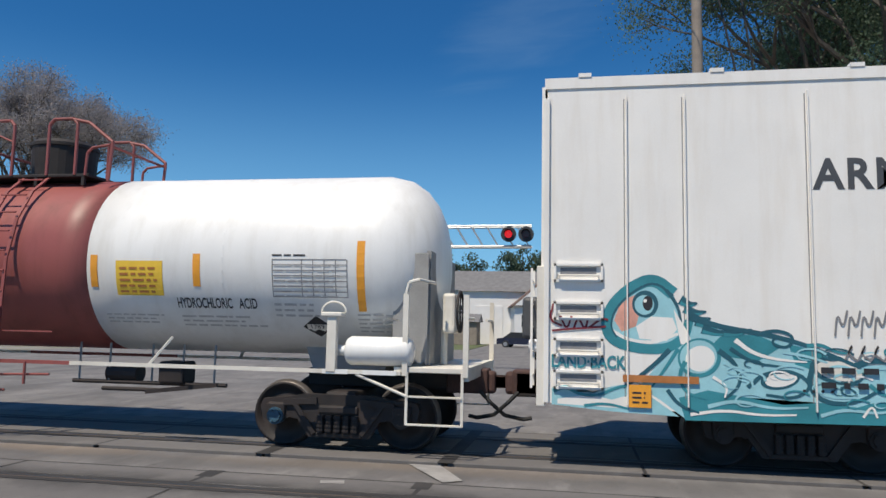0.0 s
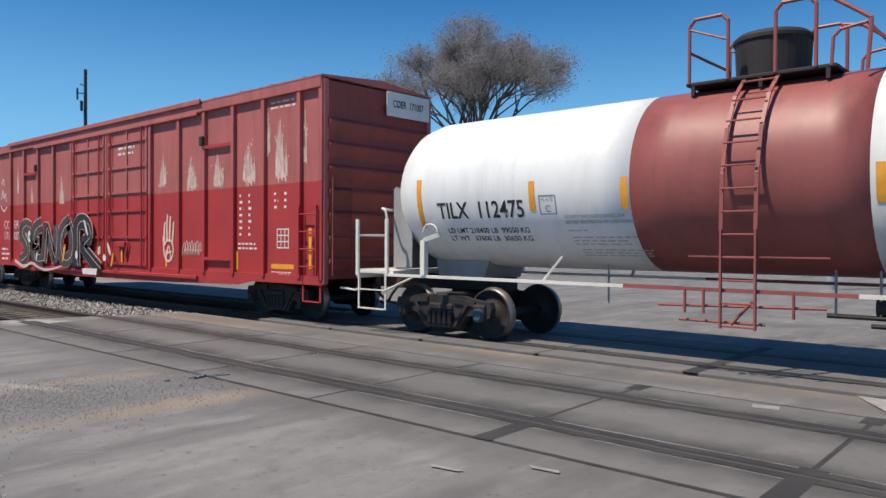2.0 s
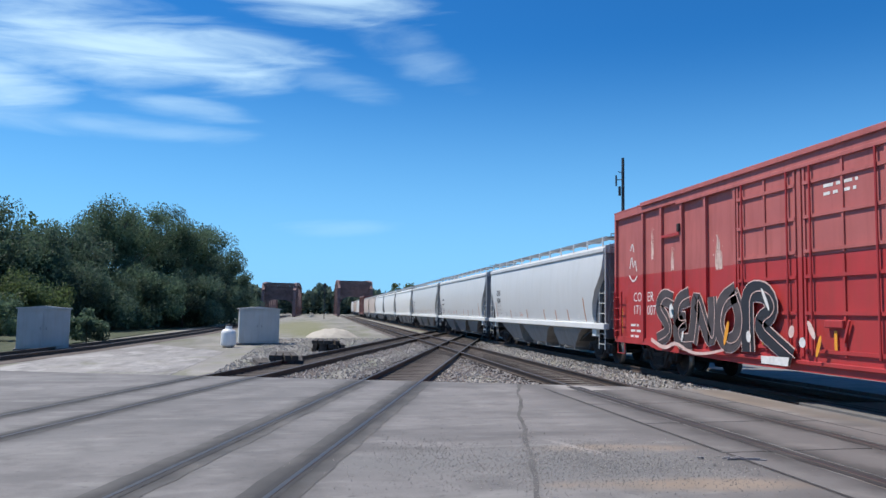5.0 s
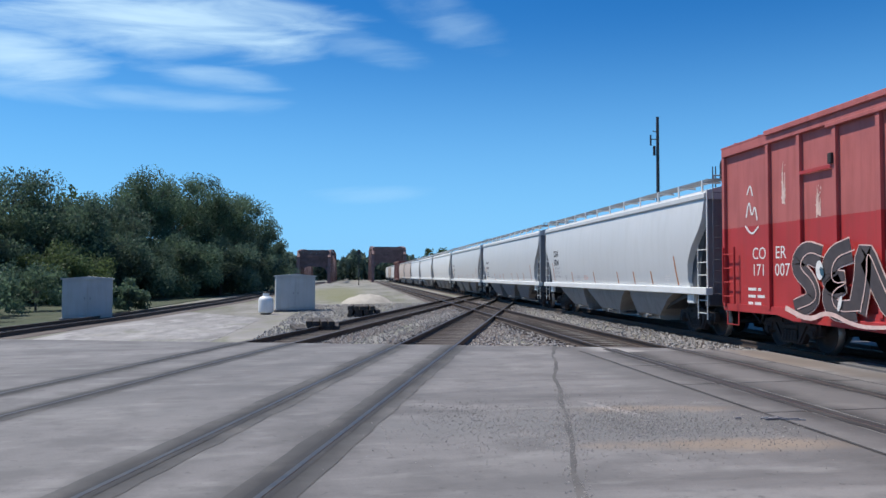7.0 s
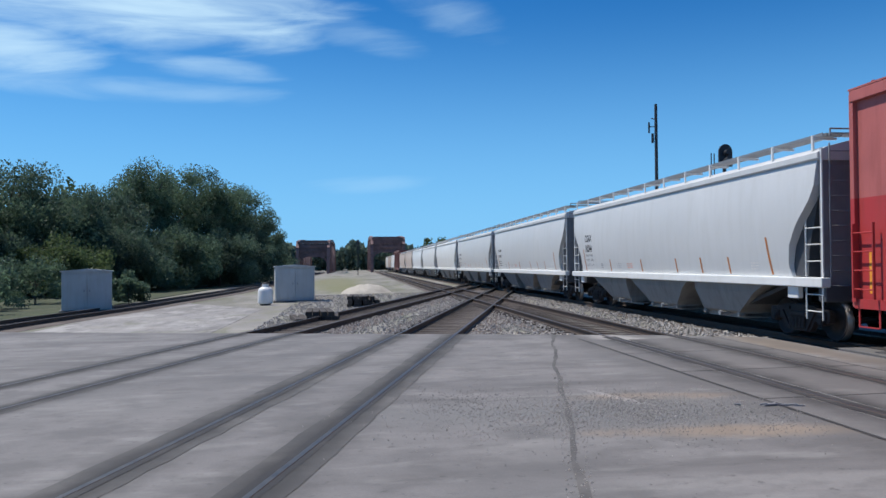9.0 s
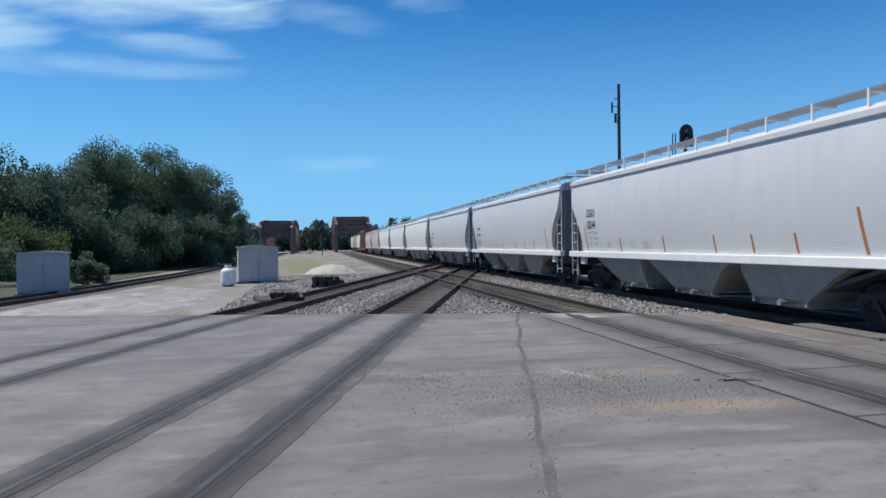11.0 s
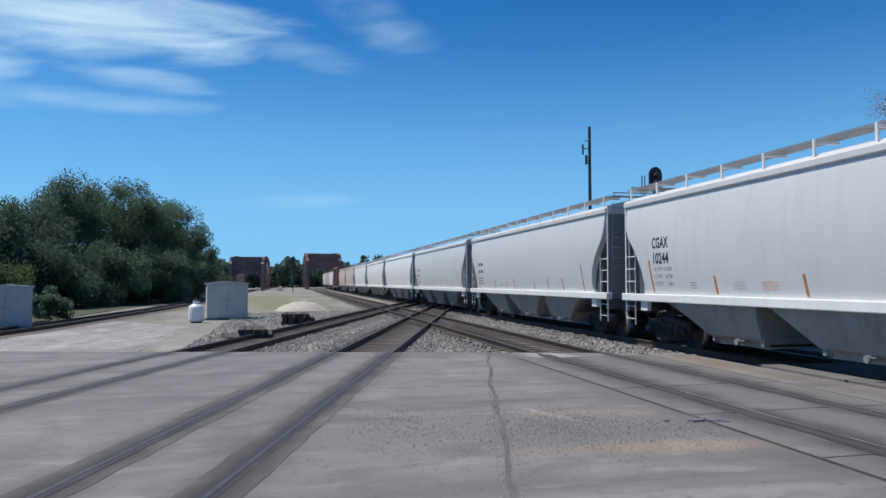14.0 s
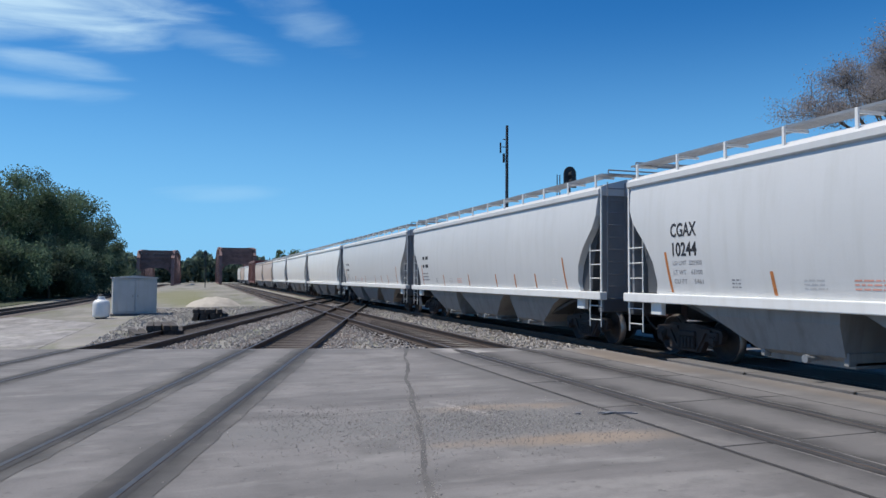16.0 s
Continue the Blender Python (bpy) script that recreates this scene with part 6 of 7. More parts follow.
def hopper(paint_mat, x_mid, detailed=True, label="grey covered hopper car with a roof walkway, rolling"):
    L = 8.72
    car = tagged(new("hopper_car"), label, "hopper car", "cars of the freight train")
    # body: side curve, sloped end bays seen as a waisted outline
    def side_x(z):
        """How far the side sheet reaches toward the end, by height: waisted low down."""
        k = ((1.30, 7.55), (1.55, 7.45), (2.0, 7.55), (2.45, 7.85), (2.9, 8.3), (3.2, 8.46), (3.72, 8.5))
        for (a, xa), (b, xb) in zip(k, k[1:]):
            if z <= b:
                return xa + (xb - xa) * (z - a) / (b - a)
        return k[-1][1]

    zs = [1.30 + 2.42 * i / 24 for i in range(25)]
    bm = B()
    rings = []
    for z in zs:
        w, x = hopper_side(z), side_x(z)
        m = 10
        rings.append([(-x + 2 * x * i / m, -w, z) for i in range(m + 1)] + [(x - 2 * x * i / m, w, z) for i in range(m + 1)])
    loft(bm, rings)
    part("body", bm, paint_mat, car, smooth=False)
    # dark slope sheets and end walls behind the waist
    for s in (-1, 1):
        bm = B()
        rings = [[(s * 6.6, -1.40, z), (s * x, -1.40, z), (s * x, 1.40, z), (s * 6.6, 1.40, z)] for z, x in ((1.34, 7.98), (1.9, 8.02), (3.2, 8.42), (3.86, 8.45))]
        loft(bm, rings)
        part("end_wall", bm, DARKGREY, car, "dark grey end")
    # roof and fascia
    bm = B()
    prof = [(-1.50, 3.72), (-1.57, 3.76), (-1.57, 3.87), (-1.40, 3.98), (-0.8, 4.14), (0, 4.19), (0.8, 4.14), (1.40, 3.98), (1.57, 3.87), (1.57, 3.76), (1.50, 3.72)]
    loft(bm, [[(x, y, z) for y, z in prof] for x in (-8.6, 8.6)])
    part("roof", bm, paint_mat, car)
    for sy in (-1, 1):
        part("side_sill", box(B(), -L, L, sy * 1.40, sy * 1.60, 1.12, 1.32, 0.02), PALE if paint_mat is GREY else paint_mat, car)
    # walkway grating on brackets
    for sy in (-1, 1):
        bm = B()
        y0 = sy * 1.02
        for k in range(6):
            y = y0 + sy * k * 0.085
            beam(bm, (-8.6, y, 4.25), (8.6, y, 4.25), 0.012, 0.045)
        for k in range(70 if detailed else 24):
            x = -8.5 + k * 17.0 / (69 if detailed else 23)
            beam(bm, (x, y0, 4.26), (x, y0 + sy * 0.43, 4.26), 0.014, 0.025)
        part("walkway", bm, GALV, car)
        for k in range(12):
            x = -8.3 + k * 16.6 / 11
            bm = box(B(), x - 0.03, x + 0.03, sy * 1.45, sy * 1.49, 3.9, 4.26, 0.006)
            beam(bm, (x, sy * 1.46, 4.20), (x, sy * 0.95, 4.20), 0.05, 0.05)
            part("walkway_bracket", bm, PALE, car)
    for s in (-1, 1):
        bm = B()
        for k in range(5):
            beam(bm, (s * (8.2 + k * 0.1), -1.3, 4.27), (s * (8.2 + k * 0.1), 1.3, 4.27), 0.05, 0.02)
        tube(bm, [(s * 8.62, -1.3, 4.2), (s * 8.62, -1.3, 4.36), (s * 8.62, 1.3, 4.36), (s * 8.62, 1.3, 4.2)], 0.018)
        part("end_walkway", bm, GALV, car)
        # corner stiles, ladders and end posts
        for sy in (-1, 1):
            bm = B()
            y = sy * 1.50
            beam(bm, (s * 8.62, y, 0.95), (s * 8.62, y, 3.95), 0.03, 0.045)
            part("corner_stile", bm, PALE, car)
            ladder("side_ladder", car, PALE, s * 8.05, s * 8.60, y, 0.45, 2.52, 6, 0.012, 0.017)
            ladder("end_ladder", car, ENDGREY, sy * 0.85, sy * 1.35, 0, 1.0, 4.05, 10, place=lambda c: Vector((s * 8.66 + c.y, c.x, c.z)))
            part("end_plate", box(B(), s * 7.35, s * 7.75, sy * 1.38, sy * 1.50, 0.86, 1.14, 0.02), PALE, car)
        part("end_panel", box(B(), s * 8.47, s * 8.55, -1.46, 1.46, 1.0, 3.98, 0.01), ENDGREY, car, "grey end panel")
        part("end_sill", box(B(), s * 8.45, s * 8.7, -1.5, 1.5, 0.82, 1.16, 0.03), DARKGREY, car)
        part("draft_sill", box(B(), s * 6.2, s * 8.75, -0.2, 0.2, 0.70, 1.05, 0.02), IRON, car)
        coupler(car, s * 8.72, s)
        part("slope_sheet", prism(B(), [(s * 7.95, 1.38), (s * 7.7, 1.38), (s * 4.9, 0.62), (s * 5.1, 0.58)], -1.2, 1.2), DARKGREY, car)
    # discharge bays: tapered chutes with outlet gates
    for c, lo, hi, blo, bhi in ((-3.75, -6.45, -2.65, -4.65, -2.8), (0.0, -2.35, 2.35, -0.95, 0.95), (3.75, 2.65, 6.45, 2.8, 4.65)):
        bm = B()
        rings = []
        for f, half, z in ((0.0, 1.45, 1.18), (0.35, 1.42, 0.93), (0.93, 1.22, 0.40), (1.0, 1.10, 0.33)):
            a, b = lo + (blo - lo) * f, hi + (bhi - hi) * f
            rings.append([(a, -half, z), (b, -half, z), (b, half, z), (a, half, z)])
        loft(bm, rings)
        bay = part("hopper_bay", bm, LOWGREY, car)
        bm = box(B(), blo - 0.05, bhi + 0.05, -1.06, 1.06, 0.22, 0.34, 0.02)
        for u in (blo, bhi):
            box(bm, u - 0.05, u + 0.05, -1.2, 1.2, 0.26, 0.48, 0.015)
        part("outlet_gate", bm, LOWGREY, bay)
        bm = rod(B(), (c + 0.3, -1.36, 0.33), (c + 0.3, 1.36, 0.33), 0.035, 10)
        rod(bm, (c + 0.3, -1.40, 0.33), (c + 0.3, -1.33, 0.33), 0.07, 10)
        part("gate_shaft", bm, GALV, bay)
    if detailed:
        def on_side(x, z, lift=0.004):
            return Vector((x, -hopper_side(z) - lift, z))
        for i, x in enumerate((-6.97, -4.0, -1.0, 1.7, 3.3, 4.83, 6.75)):
            h = 0.85 if i in (0, 6) else 0.42
            bm = B()
            lean = 0.14 if i in (0, 6) else 0.05
            for k in range(6):
                a, b = h * k / 6, h * (k + 1) / 6
                bm.faces.new([bm.verts.new(p) for p in ((-lean * a / h if x > 0 else -lean * a / h, 0, a), (0.08 - lean * a / h, 0, a), (0.08 - lean * b / h, 0, b), (-lean * b / h, 0, b))])
            paint("reflector_strip", bm, RUSTORANGE, car, x, 0, 1.36, "rusty orange reflector strip", on_side)
        if x_mid > -50:
            for text, z, size in (("CGAX", 2.52, 0.27), ("10244", 2.12, 0.27)):
                paint("lettering", letters(text, size, 0.01, 1.0, 0.86), BLACKINK, car, -6.87, 0, z, "", on_side)
            for text, z in (("LD LMT  222300", 1.93), ("LT WT    63700", 1.74), ("CU FT     5461", 1.55)):
                paint("lettering", letters(text, 0.09, 0.0, 1.0, 0.95), GREYINK, car, -6.83, 0, z, "", on_side)
        else:
            paint("small_writing", bars(0.9, 0.7, 2, 0.1, 2, 4), BLACKINK, car, -6.9, 0, 2.1, "", on_side)
            paint("small_writing", bars(0.9, 0.4, 3, 0.1, 3, 5), GREYINK, car, -6.9, 0, 1.55, "", on_side)
        for x, w, mm in ((-5.05, 0.26, GREYINK), (-3.3, 0.5, FAINT), (-2.3, 0.55, PINK), (5.9, 0.35, WHITEINK)):
            paint("small_writing", bars(w, 0.2, 3, 0.1, 4, int(x * 7) + 60), mm, car, x, 0, 1.48, "", on_side)
    trucks(car, (-7.05, 7.05), roll=detailed)
    CARS.append((car, x_mid))
    return car


reefer()
tank_car()
boxcar()
PITCH = 18.5
for k in range(6):
    hopper(GREY if k < 3 else PALE, -45.02 - k * PITCH, k < 3, "light grey covered hopper car with a roof walkway, rolling" if k < 3 else "pale white covered hopper car, rolling")
for k in (6, 7):
    hopper(TAN, -45.02 - k * PITCH, False, "tan covered hopper car, rolling")
boxcar(True, -45.02 - 8.1 * PITCH, False)
for k in (9, 10, 11):
    hopper(PALE if k != 10 else TAN, -45.2 - k * PITCH - 1.6, False, "pale covered hopper car far down the train, rolling")


# ---- trees ----
LEAF = material("leaf_green", (0.12, 0.185, 0.115), 0.7, var=0.75, scale=0.35, fine=6, bump=0)
LEAF_B = material("leaf_dark", (0.10, 0.155, 0.105), 0.7, var=0.7, scale=0.35, fine=6, bump=0)
LEAF_L = material("leaf_light", (0.10, 0.145, 0.06), 0.7, var=0.4, scale=0.5, fine=6, bump=0)
BUD = material("spring_buds", (0.33, 0.31, 0.315), 0.8, var=0.35, scale=0.6, fine=8, bump=0)
BARK = material("bark", (0.10, 0.085, 0.07), 0.9, var=0.4, scale=4, fine=40, bump=0.6, depth=0.02)



def sheer(m, k):
    """Let light through leaves."""
    nt = m.node_tree
    b = nt.nodes["Principled BSDF"]
    t = nt.nodes.new("ShaderNodeBsdfTranslucent")
    nt.links.new(b.inputs["Base Color"].links[0].from_socket, t.inputs["Color"])
    mix = nt.nodes.new("ShaderNodeMixShader")
    mix.inputs[0].default_value = k
    out = nt.nodes["Material Output"]
    nt.links.new(b.outputs[0], mix.inputs[1])
    nt.links.new(t.outputs[0], mix.inputs[2])
    nt.links.new(mix.outputs[0], out.inputs["Surface"])


for leafy in (LEAF, LEAF_B, LEAF_L, BUD):
    sheer(leafy, 0.5)


def leaf_mesh(points, size, rng, flatness=1.0):
    vs, fs = [], []
    for p in points:
        k = len(vs)
        m = Euler((rng.uniform(0, 6.3), rng.uniform(0, 6.3), rng.uniform(0, 6.3))).to_matrix()
        s = size * rng.uniform(0.6, 1.3)
        for u, w in ((-1, -0.1), (0, -0.55), (1, 0.05), (0.1, 0.6)):
            vs.append(tuple(p + m @ Vector((u * s, w * s, 0))))
        fs.append((k, k + 1, k + 2, k + 3))
    me = bpy.data.meshes.new("crown")
    me.from_pydata(vs, [], fs)
    return me


def tree(name, x, y, height, radius, leaf, label, seed, leaves=3000, size=0.28, low=0.12, limbs=9, open_=0.0, twigs=0):
    """A tapered trunk, limbs that fork, and a crown of leaf clumps gathered round the limbs' ends."""
    rng = random.Random(seed)
    t = tagged(new(name), label, "tree", "trees round the junction")
    t.location = (x, y, gz(y) - 0.2)
    wood = B()
    rod(wood, (0, 0, 0), (0, 0, height * 0.45), height * 0.022, 9, height * 0.014)
    clumps = []
    tips = []
    for i in range(limbs):
        a = i * 2.4 + rng.uniform(-0.4, 0.4)
        z0 = height * rng.uniform(0.18, 0.45)
        r = radius * rng.uniform(0.35 if open_ else 0.45, 0.85 if open_ else 0.95)
        zt = height * rng.uniform(0.45, 0.86)
        mid = Vector((r * 0.45 * math.cos(a), r * 0.45 * math.sin(a), z0 + (zt - z0) * 0.55))
        end = Vector((r * math.cos(a), r * math.sin(a), zt))
        th = height * (0.6 if open_ else 1.0)
        rod(wood, (0, 0, z0), mid, th * 0.010, 6, th * 0.006)
        rod(wood, mid, end, th * 0.006, 5, th * 0.002)
        tips.append((mid, end))
        for j in range(2 + twigs):
            e = mid.lerp(end, rng.uniform(0.2, 1)) + Vector((rng.uniform(-1, 1), rng.uniform(-1, 1), rng.uniform(-0.2, 1))) * radius * 0.28
            rod(wood, mid.lerp(end, rng.uniform(0, 0.8)), e, th * 0.003, 4, th * 0.0008)
            clumps.append((e, radius * rng.uniform(0.16, 0.34) * (1.25 if open_ else 1)))
        clumps.append((end, radius * rng.uniform(0.2, 0.4) * (1.35 if open_ else 1)))
        clumps.append((mid.lerp(end, 0.5), radius * rng.uniform(0.2, 0.36)))
    top = Vector((0, 0, height * 0.88))
    rod(wood, (0, 0, height * 0.45), top, height * 0.014, 6, height * 0.002)
    clumps += [(top, radius * 0.3), (Vector((0, 0, height * 0.7)), radius * 0.45)]
    if not open_:
        for _ in range(limbs * 2):      # skirt of low foliage
            a = rng.uniform(0, 6.28)
            clumps.append((Vector((radius * 0.75 * math.cos(a), radius * 0.75 * math.sin(a), height * rng.uniform(low, 0.5))), radius * rng.uniform(0.22, 0.4)))
    part("trunk", wood, BARK, t)
    pts = []
    while len(pts) < leaves:
        c, r = rng.choice(clumps)
        d = Vector((rng.gauss(0, 1), rng.gauss(0, 1), rng.gauss(0, 0.8)))
        d = d.normalized() * r * (rng.random() ** 0.45)
        p = c + d
        if p.z > 0.2:
            pts.append(p)
    part("crown", leaf_mesh(pts, size, rng), leaf, t)
    return t


def spread_tree(x, y, height, lean, leaf, label, seed, buds, size, clump):
    """A tree whose limbs fan out and fork again and again down to twigs, with thin foliage gathered round the twig ends."""
    rng = random.Random(seed)
    t = tagged(new("tree"), label, "tree", "trees round the junction")
    t.location = (x, y, gz(y) - 0.2)
    vs, fs, ends = [], [], []

    def limb(p, d, length, r, level):
        bent = (d + Vector((rng.uniform(-0.2, 0.2), rng.uniform(-0.2, 0.2), rng.uniform(-0.05, 0.15)))).normalized()
        stops = [p, p + d * length * 0.5, p + d * length * 0.5 + bent * length * 0.5]
        side = d.orthogonal().normalized()
        up = d.cross(side)
        k = len(vs)
        for i, q in enumerate(stops):
            rr = r * (1 - 0.22 * i)
            vs.extend(tuple(q + side * rr * math.cos(a) + up * rr * math.sin(a)) for a in (0, 1.57, 3.14, 4.71))
        for i in (0, 4):
            fs.extend((k + i + j, k + i + (j + 1) % 4, k + i + 4 + (j + 1) % 4, k + i + 4 + j) for j in range(4))
        if level == 0:
            ends.append(stops[2])
            return
        if level <= 1:
            ends.append(stops[2])
        for j in range(3 if level > 1 else 4):
            start = stops[2] if j < 2 else stops[1].lerp(stops[2], rng.uniform(0, 1))
            turned = (bent + Vector((rng.uniform(-1, 1), rng.uniform(-1, 1), rng.uniform(-0.55, 0.6))) * 0.75).normalized()
            limb(start, turned, length * rng.uniform(0.58, 0.82), r * 0.58, level - 1)

    trunk = Vector((0, 0, 1))
    limb(Vector((0, 0, 0)), trunk, height * 0.30, height * 0.022, 0)
    ends.clear()
    for j in range(6):
        a = j * 2.4 + rng.uniform(-0.4, 0.4)
        s = lean * rng.uniform(0.35, 1.0)
        limb(Vector((0, 0, height * rng.uniform(0.22, 0.30))), Vector((s * math.cos(a), s * math.sin(a), 1)).normalized(), height * 0.265, height * 0.012, 4)
    me = bpy.data.meshes.new("trunk")
    me.from_pydata(vs, [], fs)
    part("trunk", me, BARK, t)
    pts = []
    for _ in range(buds):
        e = rng.choice(ends)
        pts.append(e + Vector((rng.gauss(0, 1), rng.gauss(0, 1), rng.gauss(0, 0.7))) * clump)
    part("crown", leaf_mesh(pts, size, rng), leaf, t)
    return t


def at(az, d):
    a = radians(az)
    return -math.sin(a) * d, math.cos(a) * d


rng = random.Random(21)
for i, (az, d, h, r, leaf) in enumerate((
        (97.0, 112, 7.5, 3.6, LEAF_B), (97.9, 104, 10.0, 4.6, LEAF_B), (99.2, 98, 12.4, 5.0, LEAF_B), (100.6, 94, 13.6, 5.2, LEAF), (102.0, 92, 14.8, 5.2, LEAF), (103.9, 88, 13.2, 5.2, LEAF),
        (105.6, 84, 13.8, 5.0, LEAF), (107.4, 78, 9.6, 5.0, LEAF_B), (109.4, 74, 9.4, 5.0, LEAF_B), (111.6, 70, 9.0, 4.8, LEAF), (113.9, 72, 11.2, 5.2, LEAF_B), (116.5, 68, 10.5, 5.2, LEAF), (119, 66, 10, 5, LEAF),
        (100.0, 84, 6.0, 4.3, LEAF_B), (103, 78, 6.0, 4.5, LEAF), (106.5, 72, 5.5, 4.2, LEAF_B), (110.5, 64, 4.6, 3.8, LEAF_L))):
    x, y = at(az, d)
    tree("tree", x, y, h, r, leaf, "dense dark green broadleaf tree beyond the siding", 100 + i, 26000, 0.115)
for i, (az, d, h, r) in enumerate(((112.0, 52, 3.0, 2.0), (115, 46, 3.0, 2.2), (106.2, 47, 2.0, 1.1), (117, 40, 2.5, 2.2))):
    x, y = at(az, d)
    tree("bush", x, y, h, r, LEAF, "low green bush beside the cabinets", 200 + i, 5000, 0.09, 0.05, 6)
for i in range(13):
    x, y = at(96.6 + i * 1.75, 92 - i * 2.0 if i < 9 else 66)
    tree("bush", x, y, 4.2 + 0.8 * math.sin(i * 2.3), 3.6, LEAF_B, "dark undergrowth at the foot of the trees", 250 + i, 9000, 0.12, 0.03, 7)
x, y = at(110.0, 92)
tree("tree", x, y, 13.0, 2.6, LEAF_L, "slender tree with thin foliage above the others", 231, 900, 0.25, 0.3, 8, 1.0)
# budding trees behind the train
x, y = at(39.3, 66)
spread_tree(x, y, 21.0, 0.36, BUD, "tall bare-limbed tree with brownish spring buds", 301, 120000, 0.065, 0.5)
x, y = at(-20.0, 31)
spread_tree(x, y, 18.5, 0.5, LEAF, "tall tree with thin new leaves behind the train", 302, 130000, 0.055, 0.5)
x, y = at(-25.5, 34)
spread_tree(x, y, 17.5, 0.5, LEAF, "tall tree with thin new leaves behind the train", 303, 110000, 0.055, 0.5)
for i, (az, d, h, r) in enumerate(((-3.5, 95, 12, 5), (-5.5, 85, 13, 5), (-8, 80, 13, 5.5), (2.2, 130, 15, 5), (4.2, 125, 17, 5), (6.0, 128, 14, 5), (8.2, 126, 15.5, 5), (10.2, 128, 16, 5), (12.5, 130, 16, 5))):
    x, y = at(az, d)
    tree("tree", x, y, h, r, LEAF_B, "dark green tree behind the houses", 320 + i, 6000, 0.26)
x, y = at(83.6, 240)
tree("tree", x, y, 11, 4.5, LEAF_L, "lone light green tree far beyond the train", 340, 1800, 0.45, 0.3, 9, 1.0)

# the far woods, with distance haze tinted into their leaf colour
WOODS = material("hazy_woods", (0.11, 0.155, 0.12), 0.9, var=0.4, scale=0.2, fine=2, bump=0)
sheer(WOODS, 0.5)
rng = random.Random(77)
pts = []
for _ in range(26000):
    az = rng.uniform(20, 100) if rng.random() < 0.8 else rng.uniform(86, 96)
    d = rng.uniform(300, 345)
    top = 9.0 + 3.5 * noise.noise((az * 0.55, 0, 3)) + 2.0 * noise.noise((az * 2.1, 0, 9))
    x, y = at(az, d)
    pts.append(Vector((x, y, top * rng.random() ** 0.7)))
tagged(part("far_woods", leaf_mesh(pts, 1.3, rng), WOODS), "band of distant woods on the horizon", "woods", kind="stuff")

# ---- truss bridges ----
BRIDGE = material("rusty_bridge_paint", (0.20, 0.125, 0.12), 0.8, var=0.3, scale=0.8, fine=12, bump=0.2, dirt=(0.05, 0.035, 0.03), dirt_amt=0.5)


def truss_bridge(label, x0, yl, yr, h, length=64.0):
    b = tagged(new("truss_bridge"), label, "bridge", "bridges over the river")
    n = 8
    step = length / n
    tops = [0.0] + [h * (0.98 + 0.16 * math.sin(math.pi * i / n)) for i in range(1, n)] + [0.0]
    base = gz((yl + yr) / 2) - 0.1
    for y in (yl, yr):
        bm = B()
        beam(bm, (x0, y, base), (x0 - length, y, base), 0.5, 0.7)
        part("bottom_chord", bm, BRIDGE, b)
        pts = [(x0, y, base), (x0 - step * 0.2, y, base + h * 0.8), (x0 - step * 0.45, y, base + h)] + [(x0 - step * i, y, base + tops[i]) for i in range(1, n)] + [(x0 - length, y, base)]
        for p, q in zip(pts, pts[1:]):
            part("top_chord", beam(B(), p, q, 0.75, 0.75), BRIDGE, b)
        for i in range(1, n):
            part("vertical", beam(B(), (x0 - step * i, y, base), (x0 - step * i, y, base + tops[i]), 0.4, 0.4), BRIDGE, b)
            j = i + 1 if i < n / 2 else i - 1
            part("diagonal", beam(B(), (x0 - step * i, y, base + tops[i]), (x0 - step * j, y, base), 0.32, 0.25), BRIDGE, b)
    for i in range(1, n):
        bm = beam(B(), (x0 - step * i, yl, base + tops[i]), (x0 - step * i, yr, base + tops[i]), 0.4, 0.45)
        beam(bm, (x0 - step * i, yl, base + tops[i] - 1.3), (x0 - step * i, yr, base + tops[i] - 1.3), 0.3, 0.3)
        part("cross_strut", bm, BRIDGE, b)
    # deep portal bracing
    xp = x0 - step * 0.33
    zt = base + h
    bm = B()
    for z in (zt, zt - 1.1, zt - 2.3, zt - 3.6):
        beam(bm, (xp + 0.05 * (zt - z), yl, z), (xp + 0.05 * (zt - z), yr, z), 0.5, 0.5)
    k = 7
    w = (yr - yl) / k
    for i in range(k):
        for za, zb in ((zt, zt - 1.1), (zt - 1.1, zt - 2.3)):
            beam(bm, (xp, yl + i * w, za), (xp, yl + (i + 1) * w, zb), 0.14, 0.22)
            beam(bm, (xp, yl + (i + 1) * w, za), (xp, yl + i * w, zb), 0.14, 0.22)
    box(bm, xp - 0.1, xp, yl, yr, zt - 3.6, zt - 0.3)
    for y, s in ((yl, 1), (yr, -1)):
        beam(bm, (xp + 0.3, y, zt - 5.6), (xp + 0.2, y + s * 0.9, zt - 4.2), 0.5, 0.5)
        beam(bm, (xp + 0.2, y + s * 0.9, zt - 4.2), (xp + 0.2, y + s * 2.4, zt - 3.55), 0.5, 0.5)
    part("portal", bm, BRIDGE, b)
    part("deck", box(B(), x0 - length, x0, yl, yr, base - 0.7, base - 0.25), BRIDGE, b)
    for x in (x0 - 1.2, x0 - length + 1.2):
        part("abutment", box(B(), x - 1.4, x + 1.4, yl - 1, yr + 1, base - 3.5, base - 0.7), CONCRETE, b)
    return b


truss_bridge("rust-brown double-track steel truss bridge that the train leaves", -205, 4.4, 13.2, 9.2)
truss_bridge("rust-brown steel truss bridge carrying the siding", -196, -15.2, -7.2, 8.2)

# ---- lineside cabinets, propane tank, heaps ----
CAB = material("pale_cabinet_paint", (0.46, 0.475, 0.475), 0.55, var=0.12, scale=1.5, bump=0.1, dirt=(0.36, 0.34, 0.3), dirt_amt=0.5, streak=True)


